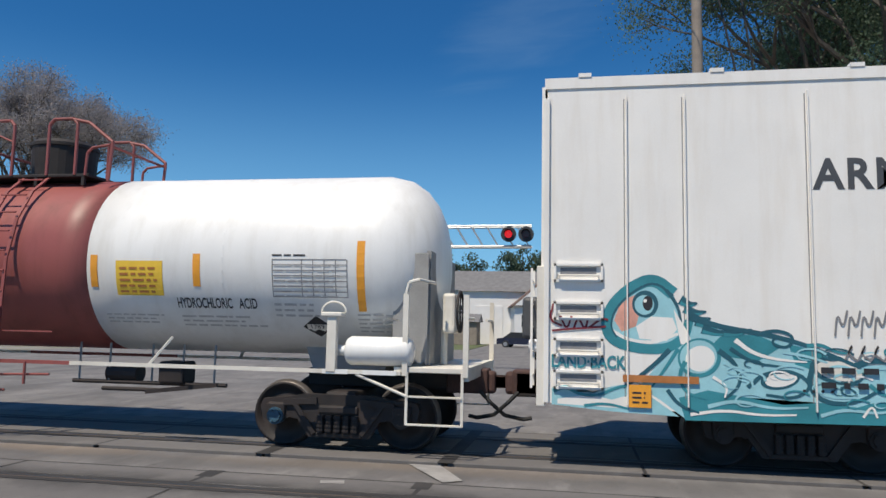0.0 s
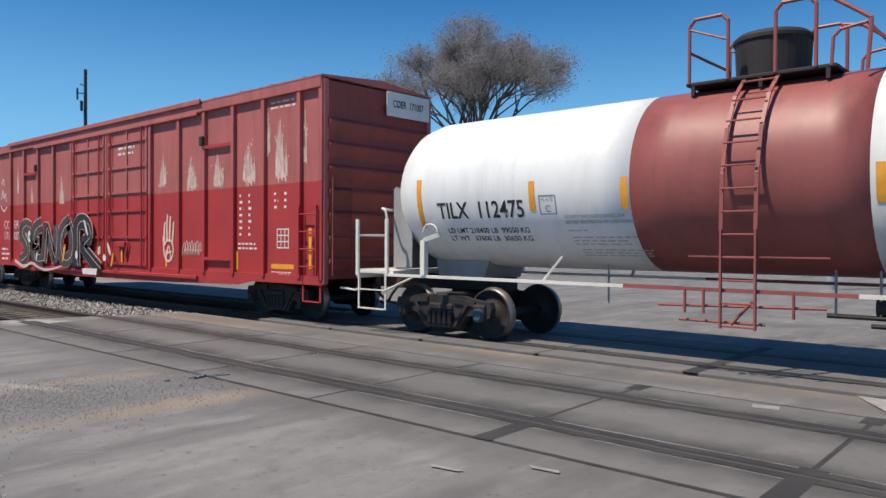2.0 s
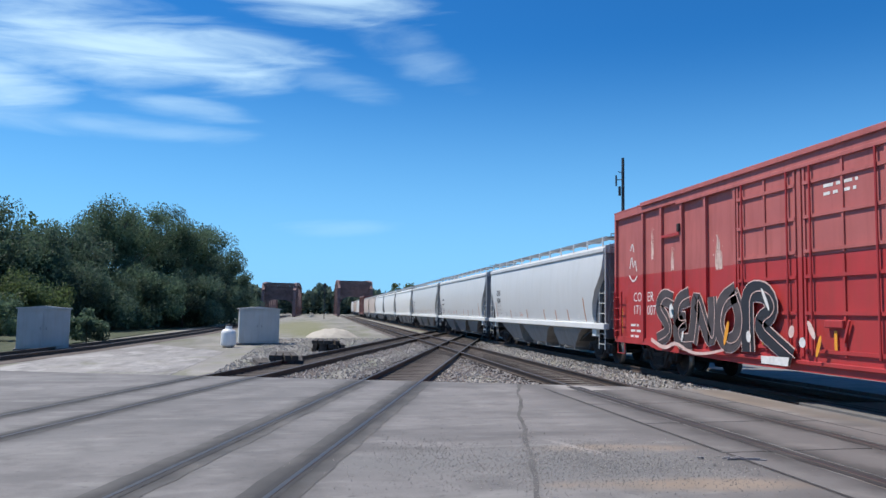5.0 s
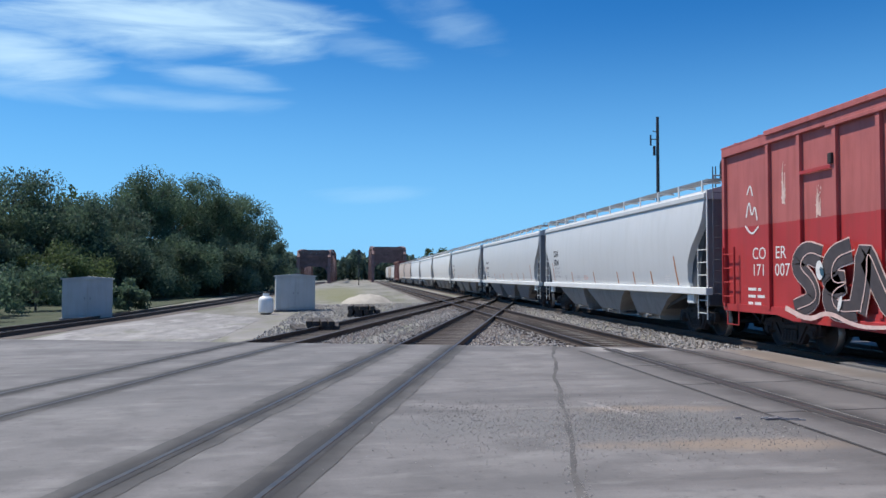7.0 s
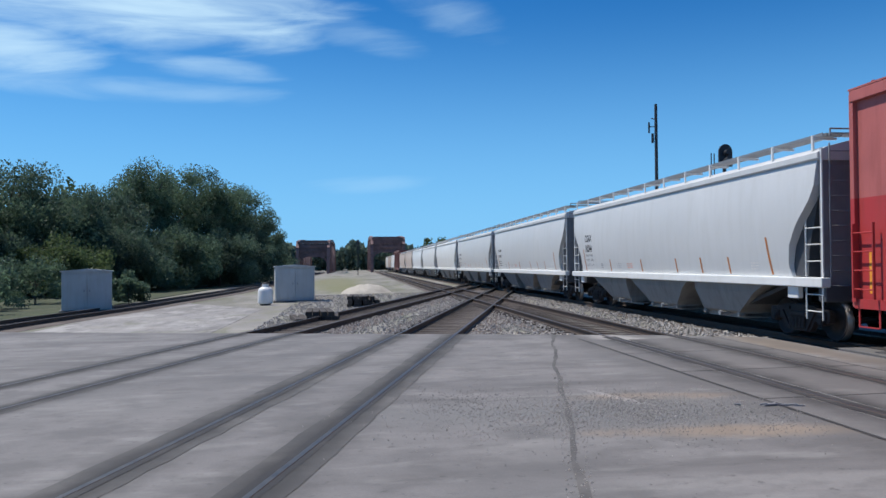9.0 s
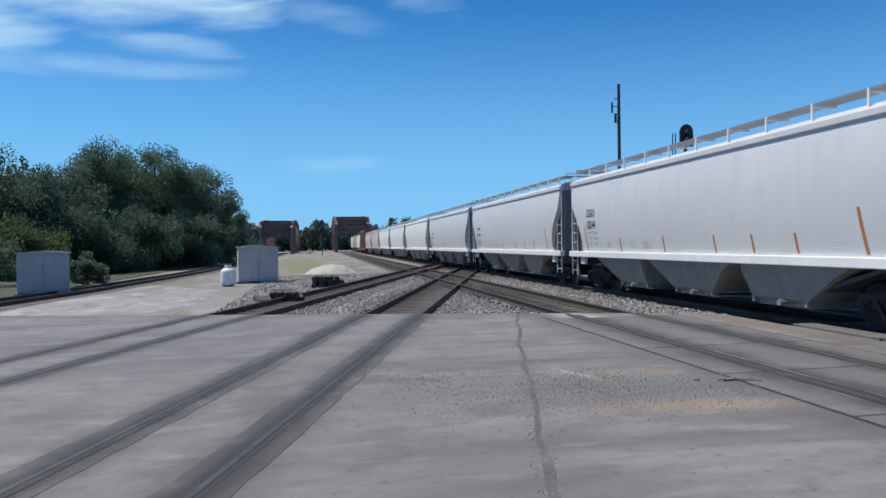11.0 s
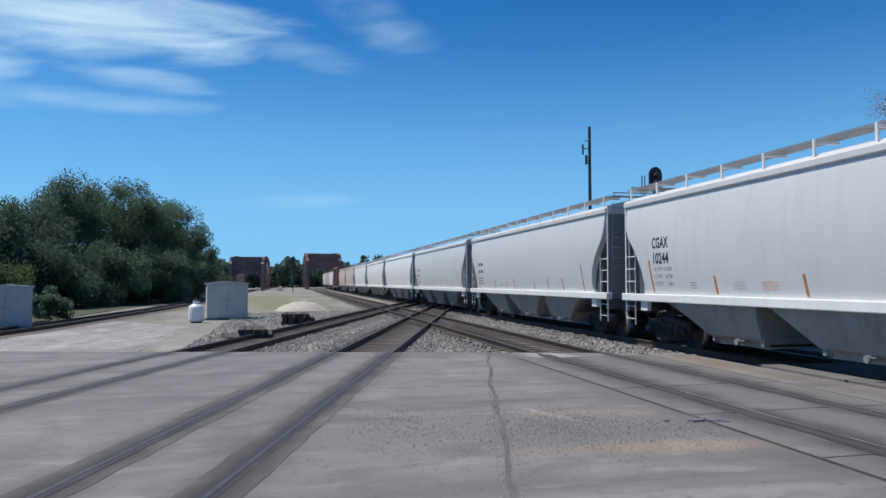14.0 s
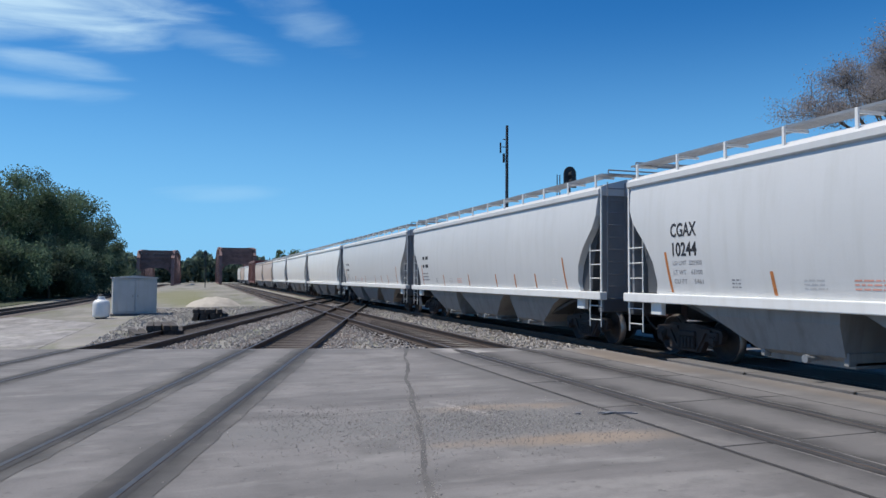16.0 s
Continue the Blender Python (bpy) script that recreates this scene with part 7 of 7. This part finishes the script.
def cabinet(label, x, y, w, d, h, turn):
    c = tagged(new("signal_cabinet"), label, "cabinet", "lineside signal cabinets")
    c.matrix_basis = pose(x, y, gz(y) - 0.17, 0, 0, turn)
    part("body", box(B(), -d / 2, d / 2, -w / 2, w / 2, 0.1, h, 0.02), CAB, c)
    bm = B()
    loft(bm, [[(-d / 2 - 0.08, yy, h), (d / 2 + 0.08, yy, h), (d / 2 + 0.08, yy, h + 0.05 + e), (-d / 2 - 0.08, yy, h + 0.05 + e)] for yy, e in ((-w / 2 - 0.08, 0), (0, 0.10), (w / 2 + 0.08, 0))])
    part("roof", bm, CAB, c)
    part("plinth", box(B(), -d / 2 - 0.1, d / 2 + 0.1, -w / 2 - 0.1, w / 2 + 0.1, -0.1, 0.1, 0.02), CONCRETE, c)
    for y0, y1 in ((-w / 2 + 0.1, -0.03), (0.03, w / 2 - 0.1)):
        door = part("door", box(B(), d / 2, d / 2 + 0.03, y0, y1, 0.22, h - 0.12, 0.01), CAB, c)
        part("handle", box(B(), d / 2 + 0.03, d / 2 + 0.07, y1 - 0.12 if y0 < 0 else y0 + 0.06, y1 - 0.06 if y0 < 0 else y0 + 0.12, h * 0.5, h * 0.5 + 0.12, 0.01), GALV, door)
    return c


cabinet("pale grey metal signal cabinet among bushes", -38.6, -13.15, 2.2, 1.7, 1.95, 17)
cabinet("pale grey metal signal cabinet beside a propane tank", -43.2, -3.5, 2.15, 1.8, 1.95, 8)
tank = tagged(new("propane_tank"), "white upright propane tank beside the cabinet", "propane tank")
tank.location = (-39.8, -4.7, gz(-4.7) - 0.17)
rings = [[(r * math.cos(math.tau * i / 24), r * math.sin(math.tau * i / 24), z) for i in range(24)] for r, z in ((0.30, 0.06), (0.38, 0.12), (0.39, 0.2), (0.39, 0.72), (0.37, 0.82), (0.28, 0.92), (0.15, 0.96), (0.02, 0.97))]
part("shell", loft(B(), rings), WHITE, tank, smooth=True)
bm = loft(B(), [[(r * math.cos(math.tau * i / 20), r * math.sin(math.tau * i / 20), z) for i in range(20)] for r, z in ((0.17, 0.93), (0.17, 1.10), (0.15, 1.10), (0.15, 0.95))], caps=False)
part("collar", bm, WHITE, tank)
part("valve_cap", loft(B(), [[(q * math.cos(math.tau * i / 16), q * math.sin(math.tau * i / 16), z) for i in range(16)] for q, z in ((0.14, 0.96), (0.145, 1.14), (0.10, 1.18), (0.02, 1.19))]), IRON, tank, "dark valve cap")
part("foot_ring", loft(B(), [[(0.27 * math.cos(math.tau * i / 20), 0.27 * math.sin(math.tau * i / 20), z) for i in range(20)] for z in (-0.02, 0.1)]), IRON, tank)


def heap(name, label, category, x, y, a, b, h, mat, seed, rough=0.25):
    bm = B()
    bmesh.ops.create_grid(bm, x_segments=28, y_segments=28, size=1)
    noise_off = seed * 7.0
    def f(c):
        r = math.hypot(c.x, c.y)
        k = max(0.0, 1 - r * r)
        return Vector((c.x * a, c.y * b, h * k ** 0.9 * (1 + rough * noise.noise((c.x * 3 + noise_off, c.y * 3, 1))) - 0.03))
    shaped(bm, f)
    ob = part(name, bm, mat, smooth=True)
    ob.location = (x, y, gz(y) - 0.17)
    return tagged(ob, label, category)


SAND = material("pale_sand", (0.42, 0.385, 0.33), 0.95, var=0.2, scale=2, fine=40, bump=0.6, depth=0.02)
heap("sand_heap", "pale heap of sand and gravel between the lines", "heap", -54, 0.75, 1.9, 1.85, 0.65, SAND, 2)
OLDTIE = material("old_tie_wood", (0.06, 0.05, 0.043), 0.9, var=0.4, scale=5, bump=0.6, dirt=(0.16, 0.14, 0.12), dirt_amt=0.5)
rng = random.Random(31)


def bundle(x, y, turn, cols, rows, label):
    b = tagged(new("tie_bundle"), label, "railway ties", "stacks of old ties")
    b.matrix_basis = pose(x, y, gz(y) - 0.17, 0, 0, turn)
    bm = box(B(), -1.25, 1.25, -0.11, 0.11, -0.085, 0.085, 0.015)
    me = bpy.data.meshes.new("old_tie")
    bmesh.ops.recalc_face_normals(bm, faces=bm.faces)
    bm.to_mesh(me)
    bm.free()
    me.materials.append(OLDTIE)
    for r in range(rows):
        for c in range(cols - (1 if r == rows - 1 and rows > 1 else 0)):
            ob = part("old_tie", me, None, b)
            ob.matrix_basis = pose(rng.uniform(-0.08, 0.08), (c - (cols - 1) / 2) * 0.24, 0.085 + r * 0.175, 0, 0, rng.uniform(-3, 3))


bundle(-36.4, 0.35, -1, 6, 3, "dark stack of old railway ties")
bundle(-28.3, -1.25, 3, 5, 2, "low row of discarded railway ties")
bundle(-27.4, -2.05, 8, 2, 1, "two discarded railway ties on the gravel")

# litter on the pavement: a broken strip of metal and splinters
bm = B()
rng = random.Random(5)
for i in range(9):
    u = rng.uniform(-0.35, 0.3)
    a = Vector((-8.5 + u * 0.2 + rng.uniform(-0.03, 0.03), 4.8 + u, gz(5) + 0.012))
    ang = 1.35 + rng.uniform(-0.4, 0.4)
    l = rng.uniform(0.04, 0.22)
    beam(bm, a, a + Vector((l * math.cos(ang), l * math.sin(ang), rng.uniform(-0.005, 0.02))), 0.022, 0.015)
tagged(part("debris", bm, GREYINK), "broken strip of metal and splinters on the pavement", "debris")
# worn white arrow marks
MARK = material("worn_road_paint", (0.27, 0.26, 0.25), 0.8, var=0.3, scale=6, dirt=(0.35, 0.34, 0.32), dirt_amt=0.7)
for pts, lab in (([(-2.05, 9.18), (-1.65, 9.18), (-1.25, 8.35), (-1.45, 8.2)], "worn white arrow head painted on the concrete"), ([(-2.75, 7.95), (-2.5, 8.02), (-2.45, 7.85), (-2.7, 7.8)], "worn fleck of white road paint"),
                 ([(-3.3, 4.72), (-3.05, 4.75), (-3.02, 4.70), (-3.25, 4.67)], "worn fleck of white road paint"), ([(-3.9, 4.25), (-3.6, 4.29), (-3.62, 4.24), (-3.85, 4.20)], "worn fleck of white road paint")):
    bm = B()
    bm.faces.new([bm.verts.new((x, y, gz(y) + 0.0125)) for x, y in pts])
    tagged(part("road_marking", bm, MARK), lab, "road marking", kind="structure")

# ---- poles, signals ----
POLEWOOD = material("weathered_pole", (0.26, 0.22, 0.185), 0.9, var=0.25, scale=3, fine=40, bump=0.4)
DARKSTEEL = material("dark_steel", (0.03, 0.033, 0.038), 0.6, var=0.2, scale=4)


def pole(x, y, h, r, label, mat, fittings):
    p = tagged(new("utility_pole"), label, "pole")
    p.location = (x, y, gz(y) - 0.2)
    part("shaft", rod(B(), (0, 0, 0), (0, 0, h), r, 14, r * 0.75), mat, p)
    for name, bm in fittings:
        part(name, bm, DARKSTEEL, p)
    return p


x, y = at(67.3, 50)
# the fittings stand out to one side, square to the line
fit1 = rod(B(), (0, 0, 10.75), (-0.17, -0.40, 10.75), 0.03)
rod(fit1, (-0.17, -0.40, 10.35), (-0.17, -0.40, 11.05), 0.06)
rod(fit1, (0, 0, 11.2), (-0.12, -0.28, 11.3), 0.03)
rod(fit1, (-0.08, -0.2, 9.7), (-0.08, -0.2, 10.3), 0.09)
pole(x, y, 12.2, 0.125, "dark slender pole with small fittings near its top", DARKSTEEL, [("antenna", fit1)])
x, y = at(-8.8, 20.2)
pole(x, y, 12.5, 0.17, "weathered wooden utility pole behind the train", POLEWOOD, [("crossarm", beam(B(), (-1.1, 0, 11.6), (1.1, 0, 11.6), 0.1, 0.12))])
for dx, z0 in ((-0.9, 11.7), (0.9, 11.7), (0.2, 9.5)):
    bm = B()
    a, b = Vector((x + dx, y, z0)), Vector((x + dx + 9, y - 26, z0 - 0.5))
    c = [a.lerp(b, i / 12) - Vector((0, 0, 1.2 * math.sin(math.pi * i / 12))) for i in range(13)]
    tube(bm, c, 0.012, 4)
    tagged(part("overhead_wire", bm, RUBBER), "dark overhead wire from the utility pole", "wire")
for xt, zt, xb, zb in ((3.75, 10.67, 4.16, 8.62), (4.34, 10.64, 4.61, 8.6)):
    k = (zt + 0.2) / (zt - zb)
    bm = tube(B(), [Vector((xt - (xb - xt) * 0.3, 20.5, zt + (zt - zb) * 0.3)), Vector((xt + (xb - xt) * k, 20.5, -0.2))], 0.03, 6)
    tagged(part("guy_wire", bm, RUBBER), "dark guy wire beside the utility pole", "wire")

sig = tagged(new("railway_signal"), "dark round-topped railway signal head on a mast", "signal")
x, y = at(62.6, 36)
sig.location = (x, y, -0.1)
part("mast", rod(B(), (0, 0, 0), (0, 0, 6.2), 0.08, 10), DARKSTEEL, sig)
# the target faces along the line
bm = prism(B(), [(0.32 * math.cos(radians(a)), 6.75 + 0.36 * math.sin(radians(a))) for a in range(0, 181, 15)] + [(-0.32, 6.1), (0.32, 6.1)], -0.04, 0.04)
shaped(bm, lambda c: Vector((c.y + 0.1, c.x, c.z)))
part("target", bm, DARKSTEEL, sig)
bm = B()
for z in (6.7, 6.35):
    rod(bm, (0.12, 0, z), (0.45, 0, z + 0.02), 0.13, 14)
part("hood", bm, DARKSTEEL, sig)
bm = B()
for yy in (-0.62, -0.48):
    rod(bm, (0, yy, 5.6), (0, yy, 6.7), 0.025)
beam(bm, (0, -0.7, 5.6), (0, 0.5, 5.6), 0.5, 0.05)
part("ladder_cage", bm, DARKSTEEL, sig)
sig2 = copy_thing(sig, pose(-150, 0.4, -0.3))
tagged(sig2, "small dark signal mast between the bridges", "signal")

# cantilever with flashing crossing lights
ALU = material("aluminium_truss", (0.55, 0.57, 0.58), 0.45, metal=0.7, var=0.15)
LAMP_ON = glow("red_signal_lamp", (0.7, 0.015, 0.02), 0.9)
LAMP_OFF = material("dark_red_lens", (0.06, 0.01, 0.012), 0.25, var=0.1)
can = tagged(new("crossing_cantilever"), "silver truss cantilever with red crossing lights, one lit", "crossing signal")
can.location = (0, 30, -0.42)
part("mast", rod(B(), (-7.6, 0, 0.3), (-7.6, 0, 6.4), 0.14, 14), ALU, can)
bm = B()
for z in (5.35, 6.18):
    for yy in (-0.25, 0.25):
        rod(bm, (-7.6, yy, z), (-1.85, yy, z + 0.02), 0.045, 8)
for i in range(9):
    xx = -7.4 + i * 0.62
    for yy in (-0.25, 0.25):
        rod(bm, (xx, yy, 6.18), (xx + 0.5, yy, 5.36), 0.025, 6)
part("arm", bm, ALU, can)
for i, (xx, m2) in enumerate(((-2.75, LAMP_ON), (-2.05, LAMP_OFF))):
    light = part("crossing_light", rod(B(), (xx, -0.42, 5.83), (xx, -0.36, 5.83), 0.31, 24), DARKSTEEL, can)
    part("lens", rod(B(), (xx, -0.46, 5.83), (xx, -0.42, 5.83), 0.15, 20), m2, light)
    part("visor", loft(B(), [[(xx + 0.18 * math.cos(radians(a)), yy, 5.83 + 0.18 * math.sin(radians(a))) for a in range(0, 181, 15)] for yy in (-0.72, -0.42)], closed=False, caps=False), DARKSTEEL, light)

# ---- houses ----
SIDING = material("white_siding", (0.74, 0.74, 0.73), 0.6, var=0.06, scale=1, bump=0.1)
ROOFING = material("grey_shingles", (0.17, 0.17, 0.175), 0.9, var=0.25, scale=2, fine=14, bump=0.4)
BROWNROOF = material("brown_shingles", (0.20, 0.14, 0.12), 0.9, var=0.25, scale=2, fine=14, bump=0.4)
GLASS = material("window_glass", (0.03, 0.035, 0.04), 0.1, var=0.1, bump=0)
GREYSIDING = material("grey_siding", (0.33, 0.35, 0.37), 0.7, var=0.1, scale=1, bump=0.1)


def house(label, x, y, w, d, eave, ridge, wall, roof_m, along_x=True, door=True, turn=0):
    h = tagged(new("house"), label, "house", "houses beyond the road")
    h.matrix_basis = pose(x, y, gz(y) - 0.15, 0, 0, turn)
    part("wall", box(B(), -w / 2, w / 2, -d / 2, d / 2, 0, eave), wall, h)
    bm = B()
    if along_x:
        loft(bm, [[(xx, -d / 2 - 0.4, eave - 0.1), (xx, 0, ridge), (xx, d / 2 + 0.4, eave - 0.1), (xx, 0, eave - 0.1)] for xx in (-w / 2 - 0.4, w / 2 + 0.4)])
    else:
        loft(bm, [[(-w / 2 - 0.4, yy, eave - 0.1), (0, yy, ridge), (w / 2 + 0.4, yy, eave - 0.1), (0, yy, eave - 0.1)] for yy in (-d / 2 - 0.4, d / 2 + 0.4)])
        g = B()
        prism(g, [(-w / 2, eave - 0.05), (0, ridge - 0.25), (w / 2, eave - 0.05)], -d / 2 - 0.42, -d / 2 - 0.3)
        part("gable", g, wall, h)
    part("roof", bm, roof_m, h)
    for wx, wz, ww, wh in ((-w * 0.3, eave * 0.62, 0.9, 1.3), (w * 0.34, eave * 0.62, 0.9, 1.3)):
        win = part("window", box(B(), wx - ww / 2 - 0.08, wx + ww / 2 + 0.08, -d / 2 - 0.06, -d / 2, wz - wh / 2 - 0.08, wz + wh / 2 + 0.08), SIDING, h)
        part("pane", box(B(), wx - ww / 2, wx + ww / 2, -d / 2 - 0.075, -d / 2 - 0.065, wz - wh / 2, wz + wh / 2), GLASS, win)
        part("glazing_bar", box(B(), wx - ww / 2, wx + ww / 2, -d / 2 - 0.09, -d / 2 - 0.075, wz - 0.03, wz + 0.03), SIDING, win)
    if door:
        part("garage_door", box(B(), -1.3, 1.9, -d / 2 - 0.08, -d / 2 - 0.004, 0, eave * 0.72, 0.02), SIDING, h)
    return h


x, y = at(6.6, 92)
house("white two-storey house with a grey shingle roof", x, y, 11.3, 8, 6.3, 8.9, SIDING, ROOFING, True)
x, y = at(11.0, 96)
house("white house with a brown roof behind the crossing", x, y, 8, 8, 4.5, 7.5, SIDING, ROOFING, False, False)
x, y = at(2.9, 84)
house("small house with a brown gable roof", x, y, 6.0, 8, 4.4, 7.2, SIDING, BROWNROOF, False, False, 8)
x, y = at(0.6, 110)
house("grey house with a low brown roof", x, y, 8, 8, 3.8, 6.5, GREYSIDING, BROWNROOF, True, False)
x, y = at(-1.4, 118)
house("white house with a grey roof beside the road", x, y, 7, 8, 4.2, 7.0, SIDING, ROOFING, False, False)
shed = tagged(new("shed"), "low dark wooden shed beside the white house", "shed")
x, y = at(9.0, 84)
shed.location = (x, y, -0.15)
part("wall", box(B(), -2.2, 2.2, -1.5, 1.5, 0, 2.6), POLEWOOD, shed)
part("roof", loft(B(), [[(xx, -1.8, 2.5), (xx, 0, 3.4), (xx, 1.8, 2.5)] for xx in (-2.5, 2.5)]), ROOFING, shed)


# ---- vehicles waiting beyond the crossing ----
def wheels_of(v, r, w, xs, mat_rim=GALV):
    for yy in xs:
        for s in (-1, 1):
            t = part("wheel", rod(B(), (s * (w - 0.2), yy, r), (s * w, yy, r), r, 20), RUBBER, v)
            part("rim", rod(B(), (s * (w - 0.02), yy, r), (s * (w + 0.012), yy, r), r * 0.6, 16), mat_rim, t)


VANWHITE = material("van_white_paint", (0.78, 0.78, 0.77), 0.3, var=0.04, scale=2, bump=0)
van = tagged(new("work_van"), "white work van waiting on the road with roof rack", "van")
x, y = at(1.55, 45)
van.matrix_basis = pose(x, y, -0.048, 0, 0, -12)
prof = [(-2.7, 0.45), (-2.75, 0.95), (-2.55, 1.15), (-1.75, 1.28), (-1.05, 2.0), (-0.7, 2.12), (2.6, 2.15), (2.75, 1.9), (2.75, 0.45)]
bm = B()
prism(bm, prof, -0.98, 0.98)
shaped(bm, lambda c: Vector((c.y * (1.0 if c.z < 1.3 else 0.93), c.x, c.z)))
part("body", bm, VANWHITE, van)
bm = B()
bm.faces.new([bm.verts.new(p) for p in ((-0.86, -1.73, 1.34), (0.86, -1.73, 1.34), (0.78, -1.12, 1.96), (-0.78, -1.12, 1.96))])
part("windscreen", bm, GLASS, van)
for s in (-1, 1):
    part("side_window", box(B(), s * 0.955, s * 0.975, -1.15, -0.2, 1.35, 1.85), GLASS, van)
    part("headlight", box(B(), s * 0.55, s * 0.88, -2.79, -2.72, 0.85, 1.05, 0.02), GALV, van)
    part("mirror", box(B(), s * 1.02, s * 1.22, -1.45, -1.35, 1.35, 1.65, 0.02), IRON, van)
part("grille", box(B(), -0.5, 0.5, -2.79, -2.73, 0.72, 1.05, 0.02), IRON, van)
part("bumper", box(B(), -0.98, 0.98, -2.86, -2.72, 0.42, 0.66, 0.03), GALV, van)
bm = B()
for yy in (-0.4, 0.6, 1.6, 2.4):
    beam(bm, (-0.85, yy, 2.32), (0.85, yy, 2.32), 0.05, 0.04)
for s in (-0.8, 0, 0.8):
    beam(bm, (s, -0.5, 2.34), (s, 2.5, 2.34), 0.05, 0.04)
    rod(bm, (s, 0.6, 2.1), (s, 0.6, 2.33), 0.02)
part("roof_rack", bm, GALV, van)
wheels_of(van, 0.37, 1.0, (-1.75, 1.75))


def sedan(label, az, d, turn, mat):
    x, y = at(az, d)
    c = tagged(new("car"), label, "car", "cars beyond the crossing")
    c.matrix_basis = pose(x, y, gz(y), 0, 0, turn)
    bm = prism(B(), [(-2.2, 0.3), (-2.25, 0.65), (-1.2, 0.85), (1.5, 0.9), (2.2, 0.8), (2.2, 0.3)], -0.88, 0.88)
    shaped(bm, lambda q: Vector((q.y, q.x, q.z)))
    part("body", bm, mat, c)
    bm = prism(B(), [(-1.1, 0.85), (-0.5, 1.38), (0.9, 1.4), (1.6, 0.9)], -0.76, 0.76)
    shaped(bm, lambda q: Vector((q.y, q.x, q.z)))
    part("cabin", bm, GLASS, c)
    for s in (-1, 1):
        part("headlight", box(B(), s * 0.5, s * 0.82, -2.27, -2.2, 0.55, 0.7), GALV, c)
    wheels_of(c, 0.32, 0.9, (-1.35, 1.35))


CARDARK = material("dark_blue_car_paint", (0.02, 0.025, 0.05), 0.25, var=0.1, bump=0)
sedan("dark car waiting on the road beyond the crossing", -3.6, 52, -8, CARDARK)
sedan("dark car parked by the houses", 4.2, 70, 80, CARDARK)


# ---- motion ----
def rolled(t):
    for (a, sa), (b, sb) in zip(RUN, RUN[1:]):
        if t <= b:
            return sa + (sb - sa) * (t - a) / (b - a)
    return RUN[-1][1]


def motions():
    """The whole train rolls along its track, and its wheels turn with the way it has gone."""
    for car, x in CARS:
        walk(car, [(t, pose(x + s, RAIL_Y, 0.012)) for t, s in RUN])
    for w, x in ROLLING:
        walk(w, [(k * 0.2, pose(x, 0, R_WHEEL, 0, math.degrees(rolled(k * 0.2) / R_WHEEL), 0)) for k in range(81)])


motions()
